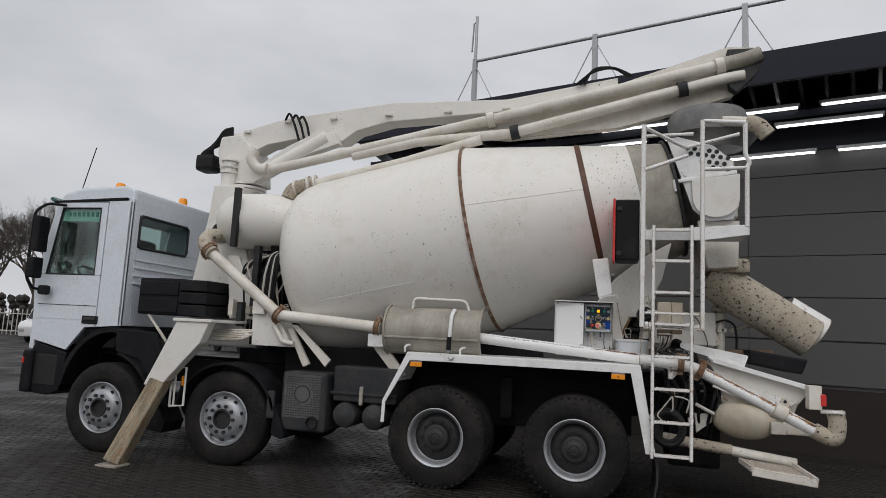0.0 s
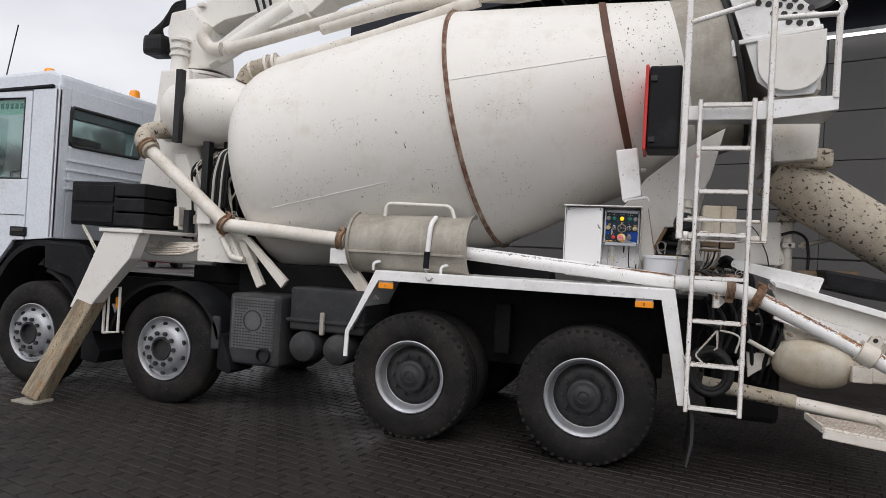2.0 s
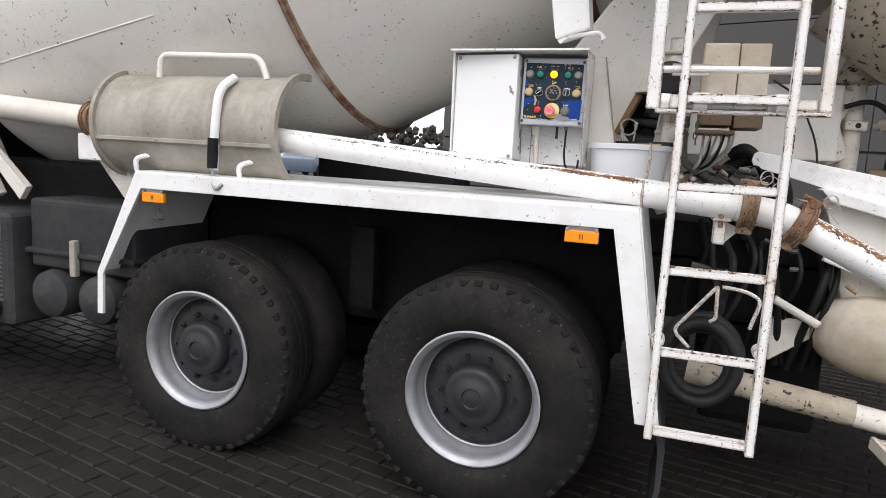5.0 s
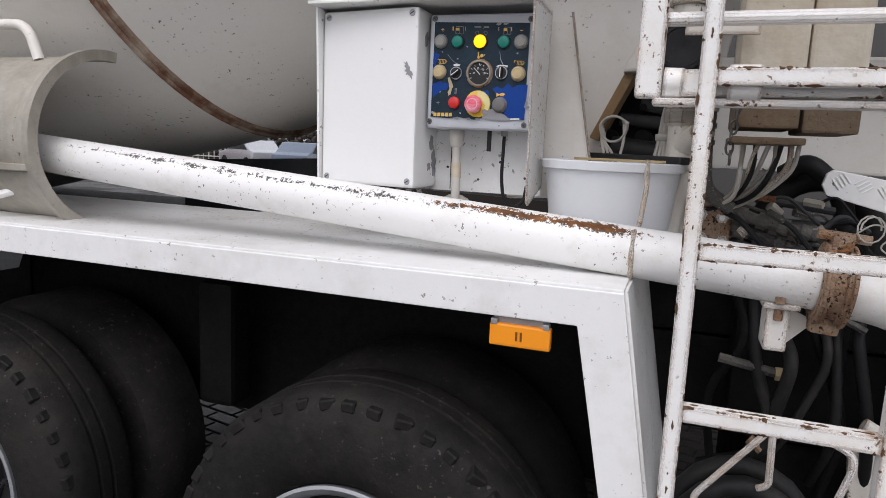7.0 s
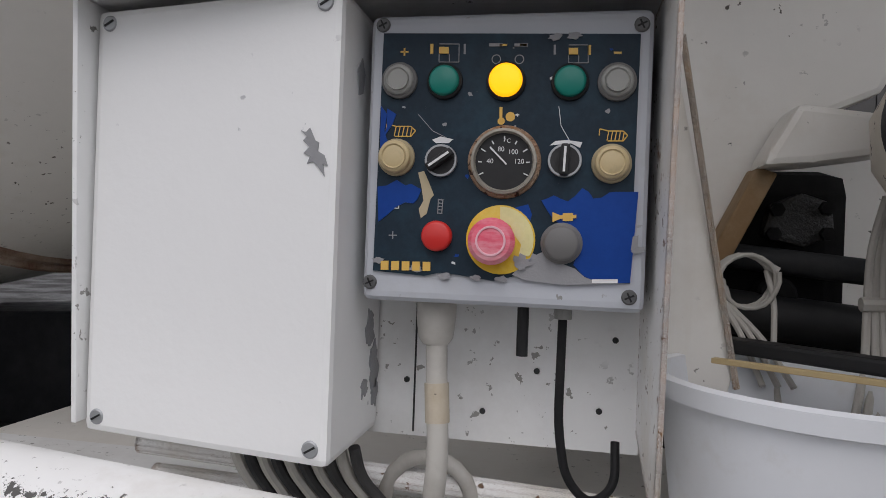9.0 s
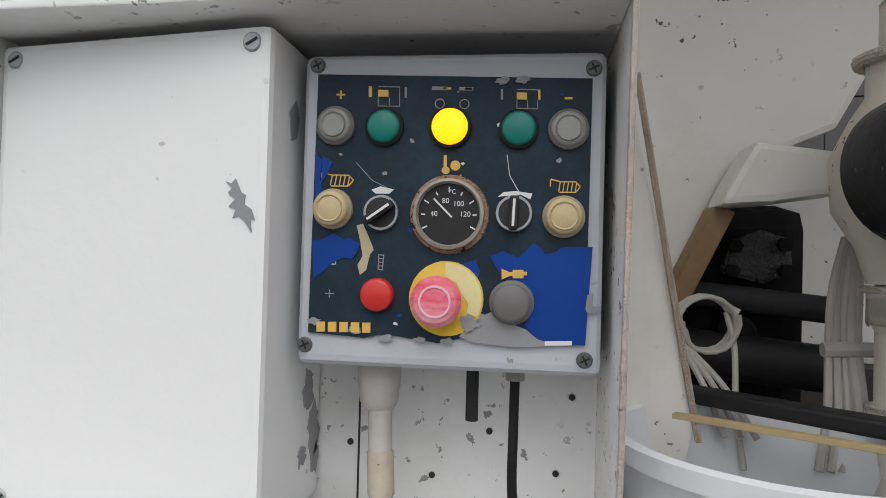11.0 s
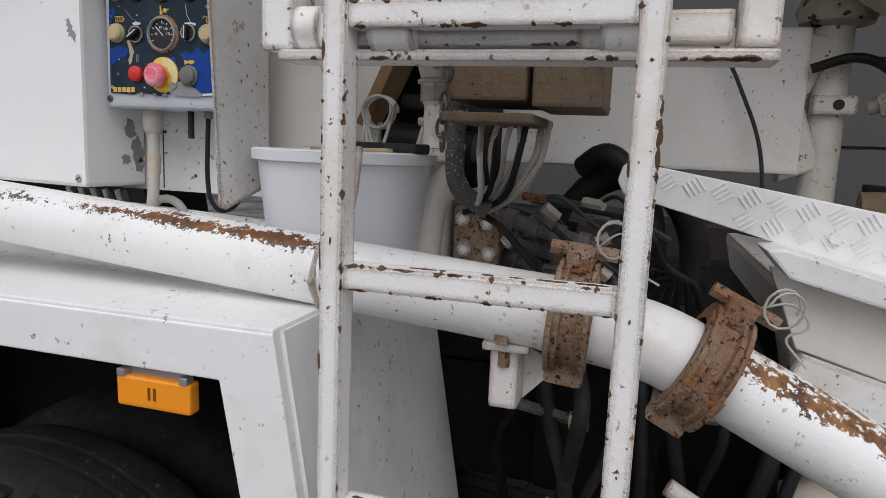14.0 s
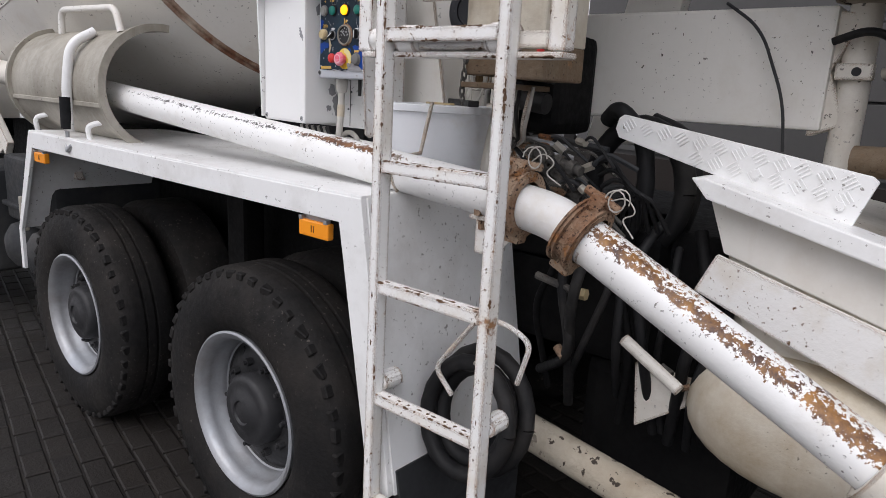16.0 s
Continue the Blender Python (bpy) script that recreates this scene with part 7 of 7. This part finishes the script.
part("boom_pipe", tube([(-3.30, 0.76, 3.425), (-2.2, 0.84, 3.70), (-1.2, 0.86, 3.98)], 0.062, 18), CREAM_WORN, bo, "cream pipe along the top of the drum", True)
for px_ in (-4.55, -3.95, -3.28, -2.5, -1.7, -0.95, -0.1):
    part("hose_clip", box(px_ - 0.05, px_ + 0.05, 1.05, 1.12, 4.30 + 0.07 * (px_ + 4.5) ** 0.5 if px_ > -4.5 else 4.22, 4.34 + 0.07 * (px_ + 4.5) ** 0.5 if px_ > -4.5 else 4.26, 0.006), CREAM, bo)
for k in range(3):
    part("boom_hose", tube([(-3.98 + 0.1 * k, 1.06, 4.38), (-3.90 + 0.1 * k, 1.0, 4.48 - 0.03 * k), (-3.80 + 0.09 * k, 0.98, 4.30), (-3.72 + 0.08 * k, 1.0, 4.06)], 0.016, 8, bend=0.1), HOSE, bo, "", True)
    part("boom_hose", tube([(-0.1 + 0.05 * k, 1.06, 4.70), (0.1, 1.04, 4.86 + 0.02 * k), (0.35, 1.04, 4.90), (0.52 + 0.03 * k, 1.06, 4.78)], 0.016, 8, bend=0.1), HOSE, bo, "", True)
part("hose_end", tube([(1.74, 0.60, 4.02), (1.86, 0.58, 3.98), (1.95, 0.58, 3.86)], 0.085, 18, bend=0.08), CRUST, truck, "crusted hose end piece", True)
part("hose_end_coupling", tube([(1.50, 0.62, 4.05), (1.78, 0.60, 4.02)], 0.055, 14), CREAM_WORN, truck, "", True)

# ---- things standing on the truck ----
bk = thing("bucket", (0.565, 0.42, 1.39), "white plastic bucket with a black lid edge on the wheel guard", "bucket")
BX, BY = 0.572, 0.405
BM = Matrix.Translation((BX, BY, 1.392)) @ frame_axis((0, 0, 1))
part("bucket_body", lathe([(0.0, 0.0), (0.0, 0.135), (0.008, 0.140), (0.222, 0.165), (0.225, 0.176), (0.243, 0.178), (0.246, 0.172), (0.244, 0.165), (0.20, 0.160), (0.01, 0.134), (0.008, 0.0)], BM, 56), BUCKETW, bk, "", True)
part("lid_edge", beam((0.500, 0.553, 1.648), (0.745, 0.352, 1.646), 0.034, 0.018, 0.004), SEAL, bk, "black rubber bar laid across the rim")
part("stick", beam((0.47, 0.46, 1.640), (0.70, 0.31, 1.642), 0.012, 0.006, 0.001), WOODS, bk, "thin pale wooden stick")
part("strap", tube([(0.664, 0.262, 1.645), (0.668, 0.238, 1.58), (0.66, 0.225, 1.50), (0.655, 0.135, 1.492), (0.655, 0.108, 1.44), (0.655, 0.14, 1.395)], 0.006, 8), CREAM_WORN, bk, "dirty tie strap")

# clutter between the tower and the drum
ru = random.Random(31)
for k in range(16):
    x0 = -4.05 + ru.uniform(0, 0.5)
    part("tower_hose", tube([(x0, 0.52 + ru.uniform(0, 0.2), 1.45 + ru.uniform(0, 0.3)), (x0 + ru.uniform(-0.1, 0.1), 0.45 + ru.uniform(0, 0.2), 1.85 + ru.uniform(-0.1, 0.2)), (x0 + ru.uniform(-0.15, 0.15), 0.55, 2.2 + ru.uniform(-0.1, 0.2)), (x0 + 0.1, 0.7, 2.5)], ru.uniform(0.010, 0.022), 8, bend=0.1), (HOSE, CABLE_GREY, CREAM_WORN, HOSE)[k % 4], truck, "", True)
for k in range(7):
    x0 = -4.2 + 0.12 * k
    part("valve_body", box(x0, x0 + 0.07, 0.42, 0.52, 1.62 + ru.uniform(-0.05, 0.12), 1.80 + ru.uniform(-0.02, 0.12), 0.01), (CREAM_WORN, DARKGREY, STEEL)[k % 3], truck)
# added black sheet that stands for the deep shade behind the hoses
part("tower_shadow_plate", box(-4.06, -3.55, 0.74, 0.78, 1.35, 2.55, 0.01), CHASSIS, truck, "black plate added for the shade behind the tower hoses")
for k in range(5):
    part("guard_loop", tube([(-4.30 + 0.02 * k, 0.10 + 0.04 * k, 1.46), (-4.12, 0.06 + 0.04 * k, 1.40 + 0.02 * k), (-3.80, 0.10 + 0.03 * k, 1.42 + 0.025 * k), (-3.75, 0.2, 1.46)], 0.012, 8, bend=0.05), CREAM_WORN, truck, "", True)
# bolt heads of the side plate and turret
for bx, bz in ((-3.66, 1.42), (-3.50, 1.42), (-3.34, 1.42), (-3.66, 1.58), (-3.45, 1.62)):
    part("plate_bolt", disc((bx, 0.22, bz), (0, -1, 0), 0.014, 0.01, 6), CREAM, truck)

# ---- building behind ----
BLD = Matrix.Translation((3.66, 5.0, 0)) @ Matrix.Rotation(radians(-18), 4, "Z")


def place(ob):
    ob.matrix_world = BLD
    return ob


def bpart(name, bm, mat, parent=None, label="", smooth=False):
    bm.transform(BLD)
    return part(name, bm, mat, parent, label, smooth)


wall = bpart("wall_1", box(-6.6, 16, 0.06, 0.30, 0, 6.0), PANEL_GREY)
tagged(wall, "dark grey panelled wall of a workshop hall", "wall", kind="structure")
bpart("plinth", box(-6.6, 16, 0.0, 0.06, 0, 1.05), PLINTH, wall, "dark plinth")
for i, z in enumerate((1.10, 1.80, 2.49, 3.175, 3.86, 4.545)):
    for j in range(4):
        bpart("panel", box(-6.6 + 5.5 * j + 0.004, -6.6 + 5.5 * (j + 1) - 0.004, 0.015, 0.06, z + 0.006, z + 0.679, 0.004), PANEL_GREY, wall)
bpart("lintel", box(-6.6, 16, -0.02, 0.06, 4.95, 6.0), NAVY, wall, "dark header")
side = bpart("wall_2", box(-6.6, -6.36, 0.06, 14, 0, 6.0), PANEL_GREY)
tagged(side, "dark grey end wall of the workshop hall", "wall", kind="structure")
roof = bpart("roof", box(-6.8, 16, -1.2, 14, 6.0, 6.12), NAVY)
tagged(roof, "dark flat roof of the hall", "roof", kind="structure")
can = bpart("canopy", box(-8.9, 16, -1.62, -1.54, 5.62, 6.13, 0.01), NAVY)
tagged(can, "dark navy canopy over the hall doors", "canopy", kind="structure")
bpart("soffit", box(-8.9, 16, -1.54, 0.3, 5.95, 6.0), NAVY, can, "dark soffit")
for k in range(72):
    x = -8.7 + 0.34 * k
    bpart("soffit_rib", prism([(-1.54, 5.70), (-1.50, 5.66), (-0.1, 5.36), (-0.02, 5.36), (-0.02, 5.95), (-1.54, 5.95)], x, x + 0.05, "x"), GALV if k % 4 == 0 else NAVY, can)
bpart("soffit_beam", box(-8.9, 16, -0.75, -0.60, 5.30, 5.42), NAVY, can)
for k in range(9):
    for (yy, zz, off, ln) in ((-0.80, 5.46, 0.05, 1.5), (-0.66, 5.22, -0.6, 1.5), (-0.085, 4.90, 0.24, 1.5)):
        x = off + 1.77 * (k - 2)
        tl_ = thing("strip_light", (BLD @ Vector((x + 0.75, yy, zz))), "long white fluorescent strip light under the canopy", "light", "strip lights")
        bpart("light_body", box(x, x + ln, yy - 0.05, yy + 0.075, zz, zz + 0.05, 0.006), GALV, tl_)
        bpart("tube_lamp", box(x + 0.03, x + ln - 0.03, yy - 0.03, yy + 0.03, zz - 0.03, zz, 0.008), TUBE_GLOW, tl_, "lit white tube")
        if yy < -0.5:
            for hx in (x + 0.2, x + ln - 0.2):
                bpart("hanger", tube([(hx, yy, zz + 0.04), (hx, yy, 5.96)], 0.008, 6), NAVY, tl_)
# roof rail
rl = thing("roof_railing", (BLD @ Vector((2, -1.0, 6.12))), "grey steel safety railing with posts on the roof edge", "railing")
for k in range(7):
    x = -6.1 + 2.56 * k
    bpart("railing_post", box(x - 0.045, x + 0.045, -1.04, -0.96, 6.10, 7.27, 0.006), GALV, rl)
    for sgn in (-1, 1):
        bpart("railing_stay", tube([(x, -1.0, 7.15), (x + sgn * 0.55, -1.0, 6.12)], 0.011, 6), GALV, rl)
bpart("top_rail", tube([(-6.1, -1.0, 7.22), (12, -1.0, 7.22)], 0.030, 10), GALV, rl)
mast = thing("roof_mast", (BLD @ Vector((-6.1, -1.0, 7.26))), "thin steel mast on the railing post", "mast")
bpart("mast_tube", tube([(-6.1, -1.0, 7.26), (-6.1, -1.0, 8.2)], 0.032, 8), GALV, mast)
bpart("mast_rod", tube([(-6.19, -1.0, 7.45), (-6.17, -1.0, 8.05), (-6.1, -1.0, 8.08)], 0.020, 6), GALV, mast)

# ---- yard beyond: vehicles, fence, trees ----
def car(x, y, turn, paint, label, scale=1.0, van=False):
    m = Matrix.Translation((x, y, 0)) @ Matrix.Rotation(radians(turn), 4, "Z") @ Matrix.Scale(scale, 4)
    c = thing("van" if van else "car", (x, y, 0), label, "van" if van else "car", "parked vehicles")
    if van:
        body = [(-2.5, 0.35), (2.4, 0.35), (2.5, 0.9), (2.35, 1.15), (1.75, 1.3), (1.2, 2.05), (0.4, 2.15), (-2.4, 2.15), (-2.5, 1.8)]
        win = [(0.35, 1.3), (1.65, 1.3), (1.15, 1.95), (0.4, 1.98)]
    else:
        body = [(-2.1, 0.3), (2.05, 0.3), (2.15, 0.6), (2.0, 0.82), (1.1, 0.95), (0.45, 1.42), (-0.9, 1.46), (-1.65, 1.0), (-2.1, 0.9)]
        win = [(-1.45, 0.98), (0.95, 0.97), (0.40, 1.36), (-0.85, 1.40)]
    bm = prism(body, -0.85, 0.85, "y", 0.08)
    bm.transform(m)
    part("body", bm, paint, c, "", True)
    for yy in (-0.862, 0.862):
        bm = prism(win, yy - 0.006, yy + 0.006, "y")
        bm.transform(m)
        part("window", bm, SEAL, c)
    bm = beam((1.76 if van else 1.12, 0, 1.32 if van else 0.97), (1.24 if van else 0.47, 0, 2.0 if van else 1.40), 1.5, 0.02, 0)
    bm.transform(m @ Matrix.Translation((0.03, 0, 0.03)))
    part("windscreen", bm, SEAL, c)
    for wx in (-1.35, 1.35):
        for yy in (-0.8, 0.8):
            bm = tube([(wx, yy - 0.1, 0.31), (wx, yy + 0.1, 0.31)], 0.31, 20)
            bm.transform(m)
            part("wheel", bm, RUBBER, c)
    for yy in (-0.65, 0.65):
        bm = box(2.0, 2.16 if not van else 2.48, yy - 0.18, yy + 0.18, 0.62, 0.78, 0.02)
        bm.transform(m)
        part("headlight", bm, GALV, c)


car(-31.5, 26.0, -75, CARWHITE, "white parked van at the edge of the yard", 1.0, True)
car(-27.0, 27.5, -75, CARRED, "dark red parked car at the edge of the yard")
car(-20.4, 28.0, 150, CARSILVER, "silver parked car at the edge of the yard")
car(-10.5, 24.0, 165, CARWHITE, "white parked car beyond the truck")
car(-5.6, 23.0, 165, CARBLUE, "blue-grey parked car beyond the truck")
car(-8.5, 31.0, 165, CARSILVER, "silver parked car beyond the truck")
car(-16.2, 26.5, 100, CARBLUE, "dark blue parked car beyond the truck")

fence = thing("fence", (-20, 34, 0), "pale steel bar fence round the yard", "fence")
for k in range(90):
    x = -62 + 0.42 * k
    part("fence_bar", box(x - 0.03, x + 0.03, 34.0 + 0.04, 34.08, 0.0, 1.95), CABLE_GREY, fence)
part("fence_rail", box(-62, -24.6, 34.0, 34.04, 1.55, 1.62), CABLE_GREY, fence)
part("fence_rail", box(-62, -24.6, 34.0, 34.04, 0.25, 0.32), CABLE_GREY, fence)
hg = bmesh.new()
rng = random.Random(3)
for k in range(2600):
    x, y, z = rng.uniform(-90, -14), rng.uniform(37, 41), rng.uniform(0, 1) ** 0.8 * 3.0
    bmesh.ops.create_icosphere(hg, subdivisions=1, radius=rng.uniform(0.12, 0.38), matrix=Matrix.Translation((x, y, z)) @ Matrix.Rotation(rng.uniform(0, 3), 4, "Z"))
tagged(part("hedge", hg, HEDGE), "dark brown leafless hedge behind the fence", "hedge", kind="stuff")


def tree(x, y, h, seed):
    r = random.Random(seed)
    t = thing("tree", (x, y, 0), "bare winter tree with fine twigs behind the yard", "tree", "bare trees")
    trunk = bmesh.new()
    tube([(x, y, 0), (x + 0.1, y, h * 0.22), (x + 0.15, y, h * 0.45)], 0.2, 8, bm=trunk, radii=[h * 0.028, h * 0.022, h * 0.015])
    twigs = bmesh.new()

    def grow(p, d, ln, rad, depth):
        q = p + d * ln * 0.5 + Vector((r.uniform(-1, 1), r.uniform(-1, 1), r.uniform(-0.3, 0.6))) * ln * 0.06
        e = q + (d + Vector((r.uniform(-1, 1), r.uniform(-1, 1), r.uniform(-0.2, 0.5))) * 0.25).normalized() * ln * 0.5
        tube([p, q, e], rad, 5 if depth < 2 else 3, bm=trunk if depth < 2 else twigs, radii=[rad, rad * 0.8, rad * 0.55], cap=False)
        if depth < 5:
            for _ in range(4 if 1 < depth < 4 else 3):
                nd = (d + Vector((r.uniform(-1, 1), r.uniform(-1, 1), r.uniform(-0.5, 0.9))) * 0.75).normalized()
                grow(p.lerp(e, r.uniform(0.45, 1.0)), nd, ln * r.uniform(0.55, 0.75), rad * 0.55, depth + 1)
    for k in range(6):
        a = 2 * math.pi * k / 6 + r.uniform(-0.3, 0.3)
        grow(Vector((x + 0.1, y, h * r.uniform(0.2, 0.45))), Vector((math.cos(a) * 0.6, math.sin(a) * 0.6, 1)).normalized(), h * 0.28, h * 0.010, 0)
    part("trunk", trunk, BARK, t, "", True)
    part("crown", twigs, TWIG, t)


for k, (tx, ty, th) in enumerate(((-52, 44, 14), (-47, 42, 13), (-60, 46, 14), (-56, 43, 11), (-49.5, 48, 13), (-55, 50, 14), (-64, 44, 12))):
    tree(tx, ty, th, 10 + k)

# ---- paving stones round the truck ----
PW, PD, GAP = 0.21, 0.105, 0.011


def paver_mesh():
    bm = bmesh.new()
    x, y, h = PW / 2 - GAP / 2, PD / 2 - GAP / 2, 0.0
    lo = [bm.verts.new((sx * x, sy * y, -0.03)) for sx, sy in ((-1, -1), (1, -1), (1, 1), (-1, 1))]
    mi = [bm.verts.new((sx * x, sy * y, -0.006)) for sx, sy in ((-1, -1), (1, -1), (1, 1), (-1, 1))]
    up = [bm.verts.new((sx * (x - 0.006), sy * (y - 0.006), 0.0)) for sx, sy in ((-1, -1), (1, -1), (1, 1), (-1, 1))]
    for a, b in ((lo, mi), (mi, up)):
        for i in range(4):
            bm.faces.new((a[i], a[(i + 1) % 4], b[(i + 1) % 4], b[i]))
    bm.faces.new(up)
    return bm


base = paver_mesh()
base.verts.index_update()
base_v = np.array([v.co[:] for v in base.verts])
base_f = [[v.index for v in f.verts] for f in base.faces]
pav = part("paving_stone", base, PAVING, ground)
paver_data = pav.data
first = True
verts, faces = [], []
rng = random.Random(5)
TURN_P = Matrix.Rotation(radians(-12), 4, "Z")
near = 0
for i in range(-62, 40):
    for j in range(-75, 48):
        cx = i * PW + (PW / 2 if j % 2 else 0)
        cy = j * PD
        p = TURN_P @ Vector((cx, cy, 0))
        if not (-11.5 < p.x < 5.5 and -5.2 < p.y < 4.2):
            continue
        dz, rz = rng.uniform(-0.002, 0.002), radians(rng.uniform(-0.8, 0.8))
        tx_, ty_ = rng.uniform(-0.012, 0.012), rng.uniform(-0.02, 0.02)
        if near < 290 and -2.4 < p.x < 0.6 and -1.9 < p.y < -0.55:
            near += 1
            ob = pav if near == 1 else new("paving_stone", paver_data)
            ob.parent = ground
            ob.matrix_parent_inverse = Matrix.Translation(ground.location).inverted()
            ob.matrix_basis = Matrix.Translation((p.x, p.y, dz + 0.010)) @ TURN_P @ Euler((tx_ * 0.5, ty_ * 0.5, rz)).to_matrix().to_4x4()
            continue
        m = np.array(Matrix.Translation((p.x, p.y, dz + 0.010)) @ TURN_P @ Euler((tx_ * 0.5, ty_ * 0.5, rz)).to_matrix().to_4x4())
        o = len(verts) * 12
        verts.append(base_v @ m[:3, :3].T + m[:3, 3])
        faces.extend([[o + k for k in f] for f in base_f])
me = bpy.data.meshes.new("paving_field")
me.from_pydata(np.concatenate(verts).tolist(), [], faces)
me.materials.append(PAVING)
pf_ob = new("paving_field", me)
pf_ob.parent = ground
pf_ob.matrix_parent_inverse = Matrix.Translation(ground.location).inverted()
tagged(pf_ob, kind="stuff")
